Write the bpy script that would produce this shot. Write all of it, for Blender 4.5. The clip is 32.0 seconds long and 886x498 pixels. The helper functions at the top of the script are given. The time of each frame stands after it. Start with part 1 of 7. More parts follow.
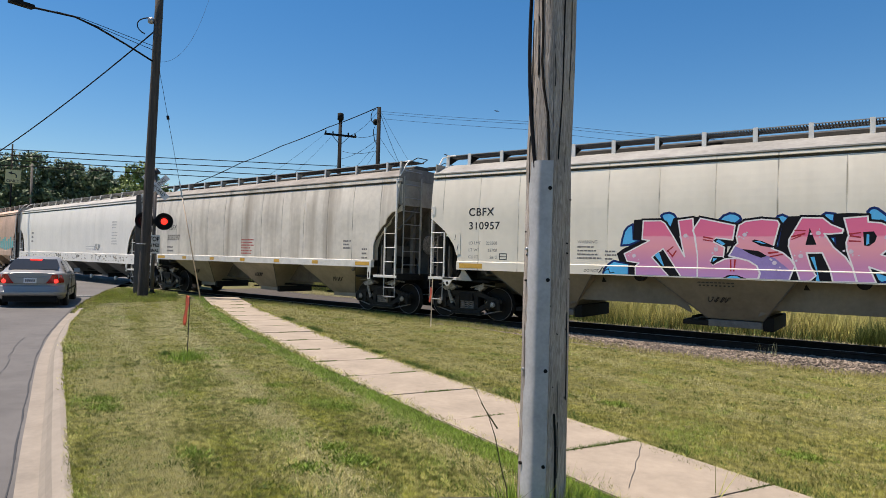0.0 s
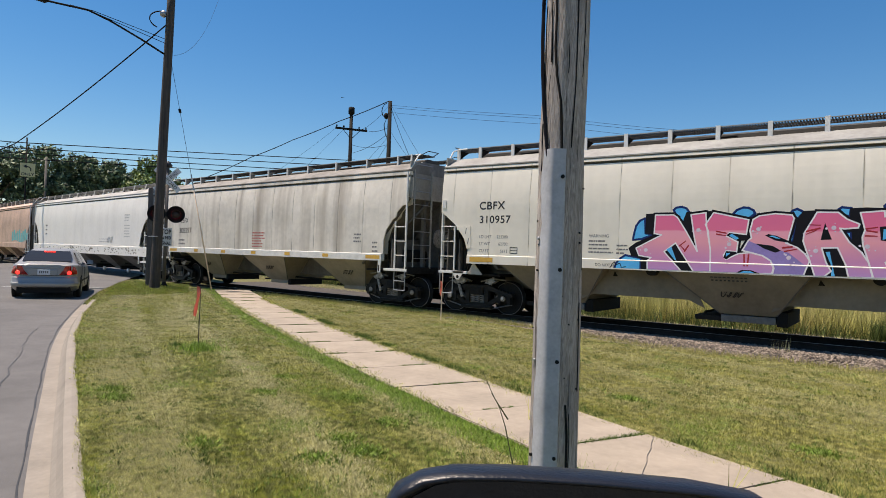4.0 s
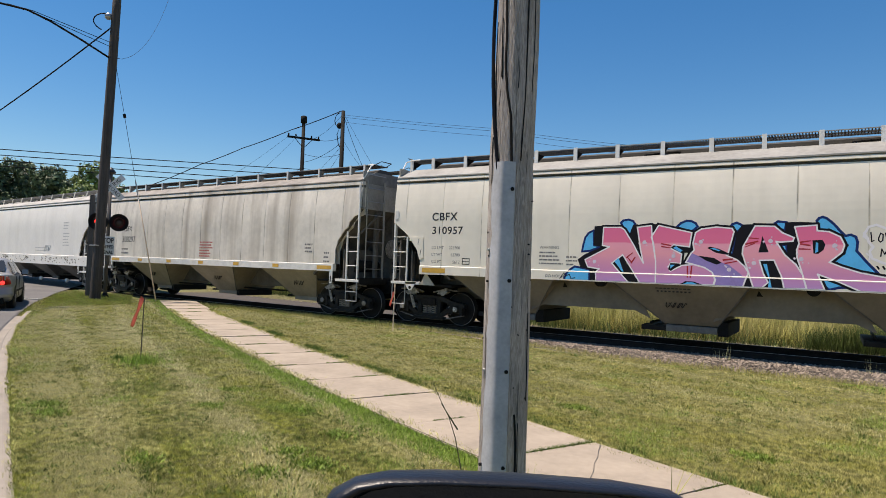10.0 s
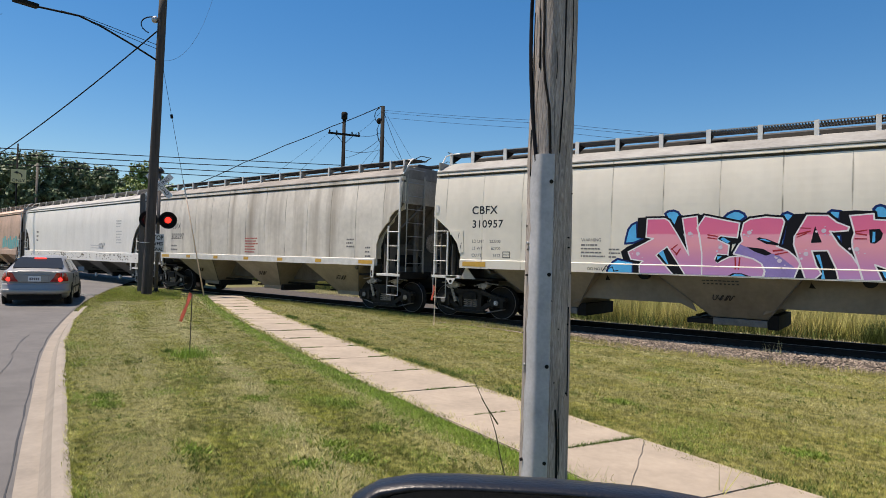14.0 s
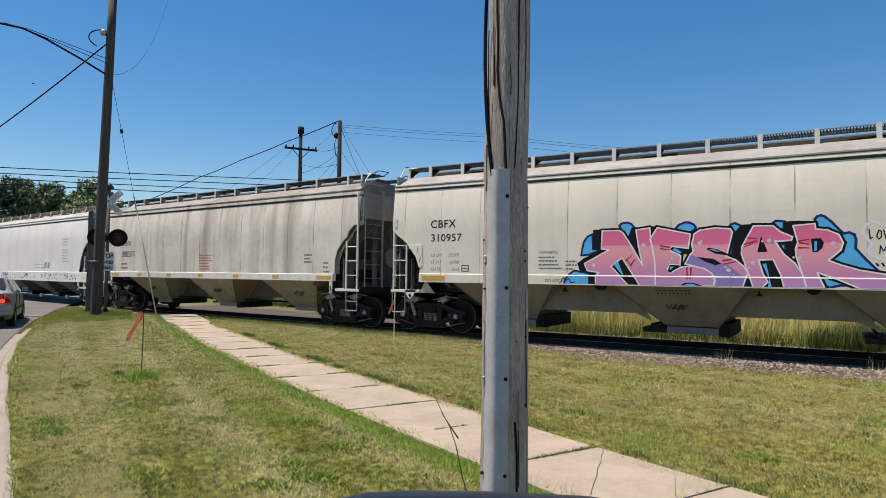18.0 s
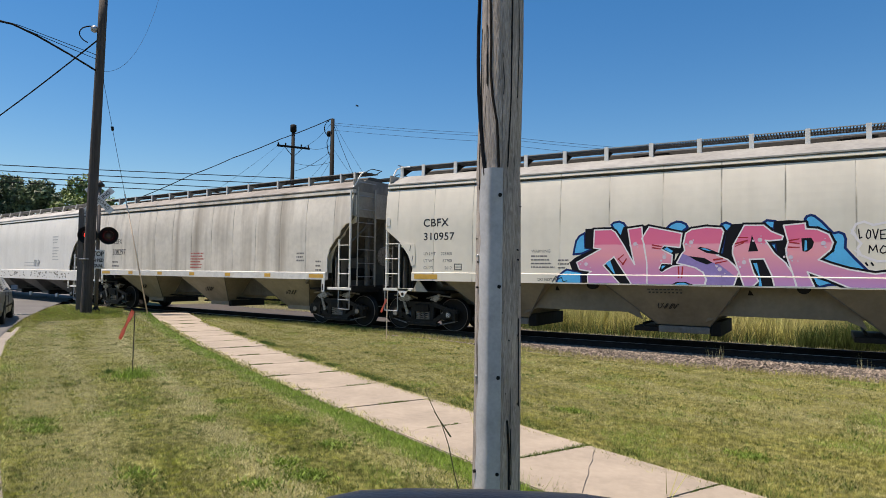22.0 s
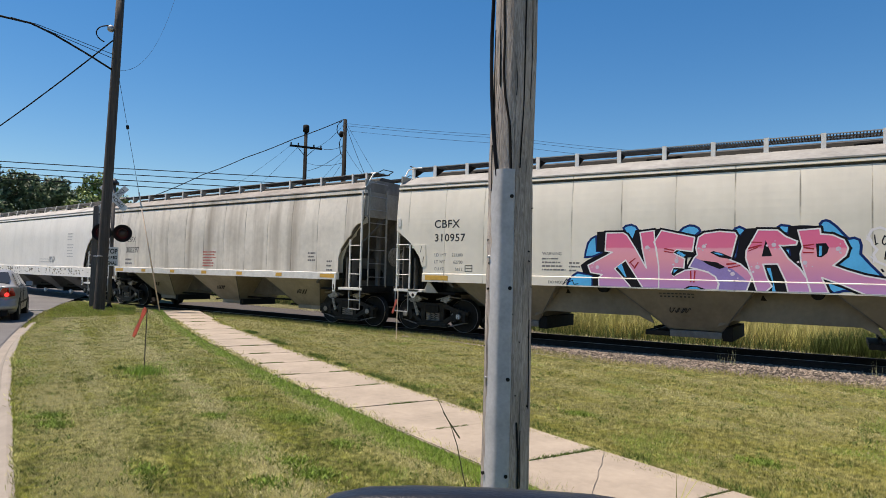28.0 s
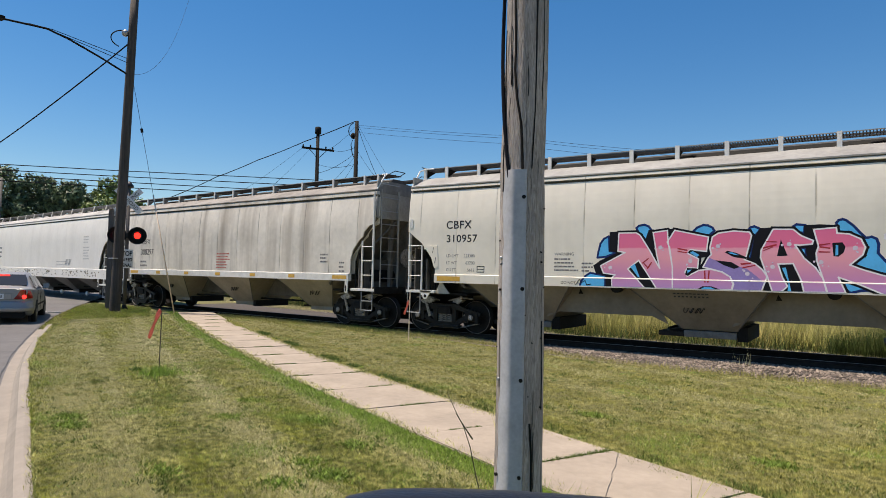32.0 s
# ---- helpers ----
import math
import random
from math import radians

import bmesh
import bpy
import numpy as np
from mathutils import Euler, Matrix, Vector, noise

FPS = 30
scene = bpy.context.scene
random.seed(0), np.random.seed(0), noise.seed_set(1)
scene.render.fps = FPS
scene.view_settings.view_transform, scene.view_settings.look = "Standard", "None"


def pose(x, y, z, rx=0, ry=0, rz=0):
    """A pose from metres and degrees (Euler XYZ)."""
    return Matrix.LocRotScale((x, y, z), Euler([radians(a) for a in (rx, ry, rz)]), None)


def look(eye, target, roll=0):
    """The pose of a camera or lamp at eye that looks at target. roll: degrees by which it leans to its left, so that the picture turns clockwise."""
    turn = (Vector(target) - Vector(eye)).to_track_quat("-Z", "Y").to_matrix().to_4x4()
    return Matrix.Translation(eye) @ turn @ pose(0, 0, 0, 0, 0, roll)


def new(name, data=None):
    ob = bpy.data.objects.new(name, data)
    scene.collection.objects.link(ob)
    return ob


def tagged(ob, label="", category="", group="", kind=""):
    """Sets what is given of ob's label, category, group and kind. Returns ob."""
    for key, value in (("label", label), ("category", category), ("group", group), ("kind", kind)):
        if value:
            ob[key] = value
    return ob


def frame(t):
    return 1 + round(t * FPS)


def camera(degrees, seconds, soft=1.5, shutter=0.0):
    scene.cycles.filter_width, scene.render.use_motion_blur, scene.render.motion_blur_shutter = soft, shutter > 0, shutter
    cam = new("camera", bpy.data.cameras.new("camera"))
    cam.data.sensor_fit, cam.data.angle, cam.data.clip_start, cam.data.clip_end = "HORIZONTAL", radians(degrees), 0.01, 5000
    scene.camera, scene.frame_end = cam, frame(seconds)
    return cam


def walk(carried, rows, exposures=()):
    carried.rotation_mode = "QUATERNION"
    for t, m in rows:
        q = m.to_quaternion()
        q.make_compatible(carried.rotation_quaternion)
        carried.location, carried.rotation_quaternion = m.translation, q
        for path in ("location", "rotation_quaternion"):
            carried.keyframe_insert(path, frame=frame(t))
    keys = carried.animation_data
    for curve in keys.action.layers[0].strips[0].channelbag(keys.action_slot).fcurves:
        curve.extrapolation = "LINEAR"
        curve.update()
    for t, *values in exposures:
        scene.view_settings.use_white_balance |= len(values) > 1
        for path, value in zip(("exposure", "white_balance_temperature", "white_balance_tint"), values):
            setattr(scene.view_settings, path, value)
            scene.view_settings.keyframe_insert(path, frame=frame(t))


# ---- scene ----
from mathutils import geometry

cam = camera(70.0, 32.0, 0.6)

PATH = [
    (0, (-0.001, -0.091, 1.643), (-1.153, 1.543, 1.679), 1.5),
    (0.5, (-0.009, -0.085, 1.63), (-1.15, 1.557, 1.67), 2.1),
    (1, (-0.025, -0.063, 1.614), (-1.167, 1.579, 1.656), 2.5),
    (1.5, (-0.029, -0.06, 1.61), (-1.18, 1.576, 1.643), 2.5),
    (2, (-0.022, -0.069, 1.613), (-1.179, 1.561, 1.645), 2.3),
    (2.5, (-0.027, -0.066, 1.611), (-1.188, 1.562, 1.642), 2.1),
    (3, (-0.029, -0.064, 1.608), (-1.196, 1.56, 1.635), 1.9),
    (3.5, (-0.031, -0.062, 1.604), (-1.211, 1.554, 1.624), 1.8),
    (5.5, (0.019, -0.054, 1.624), (-1.103, 1.601, 1.648), 1.6),
    (6, (0.03, -0.063, 1.628), (-1.017, 1.641, 1.673), 1.2),
    (6.5, (0.016, -0.066, 1.623), (-1.016, 1.647, 1.678), 1.1),
    (7, (0.011, -0.067, 1.621), (-1.015, 1.649, 1.679), 1.1),
    (7.5, (0.011, -0.07, 1.617), (-1.015, 1.646, 1.677), 1.2),
    (8, (0.006, -0.069, 1.614), (-1.018, 1.648, 1.674), 1.3),
    (8.5, (0.004, -0.067, 1.612), (-1.022, 1.648, 1.672), 1.6),
    (9, (0.0, -0.065, 1.609), (-1.03, 1.648, 1.669), 1.7),
    (9.5, (-0.002, -0.063, 1.608), (-1.043, 1.644, 1.667), 1.8),
    (10, (-0.006, -0.066, 1.607), (-1.062, 1.632, 1.665), 2.0),
    (10.5, (-0.008, -0.065, 1.605), (-1.078, 1.623, 1.66), 2.3),
    (11, (-0.015, -0.06, 1.602), (-1.096, 1.621, 1.653), 2.5),
    (11.5, (-0.013, -0.065, 1.604), (-1.105, 1.61, 1.65), 2.6),
    (12, (-0.02, -0.065, 1.602), (-1.126, 1.601, 1.641), 2.6),
    (12.5, (-0.014, -0.067, 1.605), (-1.141, 1.585, 1.64), 2.5),
    (13, (-0.018, -0.063, 1.604), (-1.166, 1.574, 1.637), 2.3),
    (13.5, (-0.01, -0.055, 1.607), (-1.174, 1.571, 1.639), 2.1),
    (14, (-0.001, -0.047, 1.612), (-1.164, 1.58, 1.646), 1.5),
    (14.5, (0.013, -0.057, 1.62), (-1.141, 1.576, 1.662), 1.3),
    (16.5, (0.018, -0.061, 1.622), (-1.079, 1.61, 1.695), 0.7),
    (17, (0.018, -0.056, 1.619), (-1.062, 1.626, 1.697), 0.5),
    (17.5, (0.016, -0.049, 1.619), (-1.051, 1.641, 1.7), 0.6),
    (18, (0.014, -0.055, 1.618), (-1.042, 1.642, 1.698), 0.6),
    (18.5, (0.016, -0.044, 1.618), (-1.034, 1.657, 1.699), 0.5),
    (19, (0.016, -0.059, 1.619), (-1.027, 1.646, 1.7), 0.5),
    (19.5, (0.02, -0.048, 1.614), (-1.019, 1.659, 1.695), 0.6),
    (20, (0.014, -0.055, 1.619), (-1.022, 1.654, 1.699), 0.6),
    (20.5, (0.02, -0.051, 1.614), (-1.017, 1.658, 1.696), 0.6),
    (21, (0.016, -0.057, 1.619), (-1.02, 1.652, 1.699), 0.7),
    (21.5, (0.017, -0.059, 1.615), (-1.019, 1.649, 1.694), 0.7),
    (22, (0.014, -0.057, 1.618), (-1.022, 1.652, 1.694), 0.7),
    (22.5, (0.016, -0.051, 1.612), (-1.024, 1.656, 1.689), 0.8),
    (23, (0.015, -0.058, 1.617), (-1.025, 1.649, 1.694), 0.8),
    (23.5, (0.016, -0.055, 1.615), (-1.027, 1.65, 1.693), 0.9),
    (24, (0.012, -0.054, 1.614), (-1.032, 1.65, 1.691), 0.9),
    (24.5, (0.014, -0.046, 1.614), (-1.035, 1.655, 1.691), 1.0),
    (25, (0.014, -0.055, 1.614), (-1.037, 1.645, 1.692), 1.0),
    (25.5, (0.009, -0.047, 1.612), (-1.044, 1.651, 1.689), 1.1),
    (27.5, (0.007, -0.045, 1.611), (-1.055, 1.648, 1.69), 1.3),
    (28, (0.01, -0.053, 1.613), (-1.055, 1.638, 1.693), 1.4),
    (28.5, (0.006, -0.058, 1.612), (-1.063, 1.631, 1.691), 1.5),
    (29, (0.004, -0.047, 1.61), (-1.072, 1.637, 1.689), 1.5),
    (29.5, (0.0, -0.056, 1.615), (-1.08, 1.625, 1.693), 1.5),
    (30, (0.009, -0.053, 1.612), (-1.076, 1.625, 1.691), 1.5),
    (30.5, (0.008, -0.057, 1.615), (-1.083, 1.618, 1.693), 1.5),
    (31, (0.006, -0.049, 1.612), (-1.089, 1.622, 1.691), 1.4),
    (31.5, (0.003, -0.053, 1.613), (-1.093, 1.618, 1.693), 1.4),
    (32, (0.009, -0.053, 1.614), (-1.088, 1.618, 1.696), 1.2),
]
walk(cam, [(t, look(eye, target, roll)) for t, eye, target, roll in PATH], [(0, 0.45, 7150, 15), (32, 0.45, 7150, 15)])

# ---- world, sun, exposure ----
SUN_AZ, SUN_EL = 117.0, 70.5     # degrees left of +Y, and above the ground
world = bpy.data.worlds.new("sky"); scene.world = world; world.use_nodes = True
wn = world.node_tree.nodes; wl = world.node_tree.links
sky = wn.new("ShaderNodeTexSky"); sky.sky_type = 'NISHITA'; sky.sun_disc = False
sky.sun_elevation = radians(SUN_EL); sky.sun_rotation = radians(-SUN_AZ)
sky.air_density, sky.dust_density, sky.ozone_density = 1.15, 0.0, 6.0
hs_sky = wn.new("ShaderNodeHueSaturation"); hs_sky.inputs["Saturation"].default_value = 1.29
wl.new(sky.outputs[0], hs_sky.inputs["Color"])
wl.new(hs_sky.outputs[0], wn["Background"].inputs[0]); wn["Background"].inputs[1].default_value = 0.090
sl = bpy.data.lights.new("sun", 'SUN'); sl.energy, sl.angle, sl.color = 5.0, radians(0.53), (1.0, 0.93, 0.83)
sun = new("sun", sl)
sun_dir = Vector((-math.sin(radians(SUN_AZ)) * math.cos(radians(SUN_EL)), math.cos(radians(SUN_AZ)) * math.cos(radians(SUN_EL)), math.sin(radians(SUN_EL))))
sun.matrix_world = look(sun_dir * 50, (0, 0, 0))

# ---- materials ----
def mat(name, col, rough=0.6, metal=0.0, var=0.0, scale=4.0, bump=0.0, bscale=60.0, col2=None, emit=None, power=0.0, island=0.0, stretch=(1, 1, 1), turn=0.0, spec=0.5, coat=0.0, streak=0.0, seam=None):
    m = bpy.data.materials.new(name); m.use_nodes = True
    nt = m.node_tree; n = nt.nodes; l = nt.links; b = n["Principled BSDF"]
    b.inputs["Roughness"].default_value, b.inputs["Metallic"].default_value = rough, metal
    b.inputs["Specular IOR Level"].default_value = spec
    b.inputs["Coat Weight"].default_value = coat
    b.inputs["Base Color"].default_value = (*col, 1)
    tc = n.new("ShaderNodeTexCoord"); mp = n.new("ShaderNodeMapping"); mp.inputs["Scale"].default_value = stretch; mp.inputs["Rotation"].default_value = (0, 0, radians(turn)); mp.vector_type = 'TEXTURE' if turn else 'POINT'
    l.new(tc.outputs["Object"], mp.inputs["Vector"])
    out = None
    if var or col2:
        big = n.new("ShaderNodeTexNoise"); big.inputs["Scale"].default_value = scale; big.inputs["Detail"].default_value = 6; big.inputs["Roughness"].default_value = 0.62
        fine = n.new("ShaderNodeTexNoise"); fine.inputs["Scale"].default_value = scale * 9; fine.inputs["Detail"].default_value = 4
        l.new(mp.outputs[0], big.inputs["Vector"]); l.new(mp.outputs[0], fine.inputs["Vector"])
        add = n.new("ShaderNodeMath"); add.operation = 'MULTIPLY_ADD'; add.inputs[1].default_value = 0.45
        l.new(fine.outputs["Fac"], add.inputs[0]); l.new(big.outputs["Fac"], add.inputs[2])
        rm = n.new("ShaderNodeMapRange"); rm.inputs["From Min"].default_value, rm.inputs["From Max"].default_value = 0.5, 0.95
        l.new(add.outputs[0], rm.inputs["Value"])
        mix = n.new("ShaderNodeMix"); mix.data_type = 'RGBA'
        c2 = col2 if col2 else tuple(max(0, c * (1 - var)) for c in col)
        c1 = col if col2 else tuple(min(1, c * (1 + var * 0.6)) for c in col)
        mix.inputs[6].default_value, mix.inputs[7].default_value = (*c1, 1), (*c2, 1)
        l.new(rm.outputs[0], mix.inputs[0]); out = mix.outputs[2]
        if streak:
            sm = n.new("ShaderNodeMapping"); sm.inputs["Scale"].default_value = (1.0, 1.0, 0.07)
            l.new(tc.outputs["Object"], sm.inputs["Vector"])
            sn = n.new("ShaderNodeTexNoise"); sn.inputs["Scale"].default_value = 2.0; sn.inputs["Detail"].default_value = 6
            l.new(sm.outputs[0], sn.inputs["Vector"])
            sr = n.new("ShaderNodeMapRange"); sr.inputs["From Min"].default_value, sr.inputs["From Max"].default_value = 0.46, 0.74
            sr.inputs["To Max"].default_value = streak
            l.new(sn.outputs["Fac"], sr.inputs["Value"])
            m2 = n.new("ShaderNodeMix"); m2.data_type = 'RGBA'
            m2.inputs[7].default_value = (col[0] * 0.38, col[1] * 0.34, col[2] * 0.30, 1)
            l.new(sr.outputs[0], m2.inputs[0]); l.new(out, m2.inputs[6]); out = m2.outputs[2]
    bow = None
    if seam:
        # sheet seams every 1.2 m: grime that creeps along them, and a slight bow of the sheet between
        x0, grime, depth = seam
        def op(kind, a, b):
            q = n.new("ShaderNodeMath"); q.operation = kind
            for i, v in enumerate((a, b)):
                if isinstance(v, float): q.inputs[i].default_value = v
                else: l.new(v, q.inputs[i])
            return q.outputs[0]
        xyz = n.new("ShaderNodeSeparateXYZ"); l.new(tc.outputs["Object"], xyz.inputs[0])
        t = op('FRACT', op('DIVIDE', op('SUBTRACT', xyz.outputs["X"], float(x0)), 1.2), 0.0)
        d = op('ABSOLUTE', op('SUBTRACT', op('MULTIPLY', t, 2.0), 1.0), 0.0)
        bow = op('MULTIPLY', op('MULTIPLY', d, d), float(depth))
        wn_ = n.new("ShaderNodeTexNoise"); wn_.inputs["Scale"].default_value = 1.7; wn_.inputs["Detail"].default_value = 5; l.new(tc.outputs["Object"], wn_.inputs["Vector"])
        near = n.new("ShaderNodeMapRange"); near.inputs["From Min"].default_value, near.inputs["From Max"].default_value = 0.955, 1.0; l.new(d, near.inputs["Value"])
        patchy = n.new("ShaderNodeMapRange"); patchy.inputs["From Min"].default_value, patchy.inputs["From Max"].default_value, patchy.inputs["To Max"].default_value = 0.42, 0.62, float(grime); l.new(wn_.outputs["Fac"], patchy.inputs["Value"])
        m3 = n.new("ShaderNodeMix"); m3.data_type = 'RGBA'; m3.inputs[7].default_value = (col[0] * 0.30, col[1] * 0.29, col[2] * 0.27, 1)
        l.new(op('MULTIPLY', near.outputs[0], patchy.outputs[0]), m3.inputs[0]); l.new(out, m3.inputs[6]); out = m3.outputs[2]
    if island:
        src = out
        gi = n.new("ShaderNodeNewGeometry"); hs = n.new("ShaderNodeHueSaturation"); ma = n.new("ShaderNodeMapRange")
        ma.inputs["To Min"].default_value, ma.inputs["To Max"].default_value = 1 - island, 1 + island
        l.new(gi.outputs["Random Per Island"], ma.inputs["Value"]); l.new(ma.outputs[0], hs.inputs["Value"])
        if src is None: hs.inputs["Color"].default_value = (*col, 1)
        else: l.new(src, hs.inputs["Color"])
        out = hs.outputs[0]
    if out is not None: l.new(out, b.inputs["Base Color"])
    if bump:
        bn = n.new("ShaderNodeTexNoise"); bn.inputs["Scale"].default_value = bscale; bn.inputs["Detail"].default_value = 5
        l.new(mp.outputs[0], bn.inputs["Vector"])
        bp = n.new("ShaderNodeBump"); bp.inputs["Strength"].default_value = bump; bp.inputs["Distance"].default_value = 0.02
        l.new(bn.outputs["Fac"], bp.inputs["Height"]); l.new(bp.outputs[0], b.inputs["Normal"])
        if bow is not None:
            bb = n.new("ShaderNodeBump"); bb.inputs["Strength"].default_value, bb.inputs["Distance"].default_value = 1.0, 1.0
            l.new(bow, bb.inputs["Height"]); l.new(bb.outputs[0], bp.inputs["Normal"])
    if emit:
        b.inputs["Emission Color"].default_value = (*emit, 1); b.inputs["Emission Strength"].default_value = power
    return m

M = {
 "grey": mat("hopper grey paint", (0.82, 0.765, 0.655), 0.5, var=0.08, scale=0.5, bump=0.04, bscale=4, streak=0.16, seam=(-5.93, 0.75, -0.010)),
 "greyL": mat("weathered grey paint", (0.715, 0.67, 0.59), 0.6, var=0.18, scale=0.8, bump=0.05, bscale=5, streak=0.85, seam=(-6.25, 0.8, -0.012)),
 "whiteT": mat("white hopper paint", (0.83, 0.80, 0.735), 0.5, var=0.07, scale=0.7, bump=0.03, bscale=4, streak=0.12, seam=(-8.2, 0.10, -0.003)),
 "brownT": mat("faded brown hopper paint", (0.58, 0.40, 0.31), 0.65, var=0.3, scale=0.7, streak=0.3),
 "roof": mat("roof paint", (0.30, 0.295, 0.275), 0.6, var=0.3, scale=1.2, streak=0.3),
 "roofL": mat("stained roof paint", (0.26, 0.24, 0.215), 0.65, var=0.35, scale=1.2, streak=0.7),
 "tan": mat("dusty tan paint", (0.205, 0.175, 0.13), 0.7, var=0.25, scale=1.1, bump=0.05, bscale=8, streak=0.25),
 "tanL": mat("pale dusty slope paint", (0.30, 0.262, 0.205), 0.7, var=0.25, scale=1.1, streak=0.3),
 "white": mat("white trim paint", (0.72, 0.71, 0.67), 0.5, var=0.15, scale=5),
 "yellow": mat("yellow reflective strip", (0.64, 0.37, 0.06), 0.45, var=0.12, scale=12),
 "dark": mat("grimy black steel", (0.012, 0.011, 0.010), 0.8, metal=0.0, var=0.4, scale=5, spec=0.2),
 "steel": mat("greasy truck steel", (0.014, 0.0125, 0.0115), 0.7, metal=0.0, var=0.6, scale=7, spec=0.25),
 "tread": mat("polished wheel rim steel", (0.22, 0.20, 0.19), 0.4, metal=0.4, var=0.3, scale=9),
 "rail": mat("rusty rail steel", (0.035, 0.024, 0.019), 0.8, var=0.4, scale=6, spec=0.2),
 "railtop": mat("worn rail head steel", (0.16, 0.14, 0.125), 0.5, metal=0.4, var=0.25, scale=3),
 "grate": mat("galvanised grating", (0.10, 0.099, 0.097), 0.6, metal=0.1, var=0.3, scale=9),
 "black": mat("black lettering paint", (0.02, 0.02, 0.022), 0.6),
 "blackbar": mat("grey lettering paint", (0.16, 0.15, 0.15), 0.6),
 "fadedbar": mat("faded lettering paint", (0.50, 0.49, 0.47), 0.6),
 "redbar": mat("red lettering paint", (0.42, 0.10, 0.08), 0.6),
 "concrete": mat("sidewalk concrete", (0.325, 0.272, 0.212), 0.85, var=0.2, scale=1.6, bump=0.2, bscale=90),
 "curb": mat("kerb concrete", (0.25, 0.218, 0.18), 0.85, var=0.2, scale=2.2, bump=0.15, bscale=70),
 "asphalt": mat("worn asphalt", (0.115, 0.11, 0.106), 0.85, var=0.25, scale=0.6, bump=0.2, bscale=120),
 "paintline": mat("worn road marking paint", (0.62, 0.61, 0.57), 0.7, var=0.3, scale=6),
 "tar": mat("tar crack filler", (0.03, 0.03, 0.03), 0.6),
 "soil": mat("dry mown turf", (0.15, 0.138, 0.045), 0.95, scale=0.9, col2=(0.095, 0.09, 0.028), bump=0.5, bscale=45),
 "bladegreen": mat("lush grass blades", (0.27, 0.39, 0.055), 0.55, island=0.45),
 "weed": mat("broadleaf weed", (0.10, 0.155, 0.030), 0.7, island=0.5, spec=0.2),
 "tall": mat("tall ripening grass", (0.35, 0.37, 0.10), 0.7, island=0.35, scale=0.5, col2=(0.54, 0.45, 0.18)),
 "tallgreen": mat("tall green grass", (0.085, 0.125, 0.028), 0.7, island=0.6),
 "ballast": mat("ballast stone", (0.235, 0.19, 0.152), 0.9, island=0.62, var=0.3, scale=8),
 "ballastbed": mat("ballast bed", (0.070, 0.058, 0.048), 0.95, var=0.45, scale=9, bump=0.4, bscale=30),
 "wooddark": mat("creosoted pole wood", (0.032, 0.026, 0.023), 0.9, var=0.6, scale=3, stretch=(6, 6, 0.4), bump=0.3),
 "guard": mat("galvanised conduit guard", (0.42, 0.425, 0.435), 0.6, var=0.2, scale=5, bump=0.03, bscale=8, spec=0.05),
 "wire": mat("black cable jacket", (0.010, 0.010, 0.013), 0.7, spec=0.08),
 "galv": mat("galvanised steel", (0.36, 0.37, 0.38), 0.45, metal=0.7, var=0.15, scale=5),
 "blackpaint": mat("black signal paint", (0.012, 0.012, 0.013), 0.5),
 "lensoff": mat("dark red lens glass", (0.022, 0.004, 0.004), 0.35),
 "lenson": mat("lit red lens glass", (0.8, 0.03, 0.02), 0.3, emit=(1.0, 0.02, 0.012), power=2.3),
 "signwhite": mat("white sign sheeting", (0.72, 0.72, 0.72), 0.45, var=0.1, scale=4),
 "signyellow": mat("pale yellow sign sheeting", (0.60, 0.55, 0.30), 0.45, var=0.1, scale=4),
 "flag": mat("orange marker flag", (0.95, 0.30, 0.23), 0.6, var=0.1),
 "whip": mat("pale marker lath", (0.78, 0.62, 0.46), 0.6, var=0.15, scale=8),
 "whipdark": mat("dark marker rod", (0.05, 0.045, 0.03), 0.5),
 "silver": mat("silver car paint", (0.30, 0.295, 0.285), 0.42, metal=0.35, coat=0.12, var=0.03, scale=2),
 "glassdark": mat("tinted car glass", (0.028, 0.030, 0.032), 0.10, spec=0.3),
 "lamp": mat("red tail lamp lens", (0.45, 0.012, 0.012), 0.12, coat=1.0),
 "lampon": mat("lit brake lamp", (0.8, 0.04, 0.02), 0.2, emit=(1.0, 0.035, 0.03), power=1.6),
 "rubber": mat("tyre rubber", (0.02, 0.02, 0.02), 0.8),
 "plasticblack": mat("black mirror plastic", (0.009, 0.010, 0.014), 0.36, var=0.2, scale=40, bump=0.10, bscale=300),
 "bark": mat("tree bark", (0.11, 0.085, 0.06), 0.9, var=0.4, scale=5, bump=0.5),
 "leaf": mat("tree leaves", (0.098, 0.142, 0.070), 0.6, island=0.65),
 "leaf2": mat("brighter tree leaves", (0.15, 0.21, 0.055), 0.6, island=0.6),
}

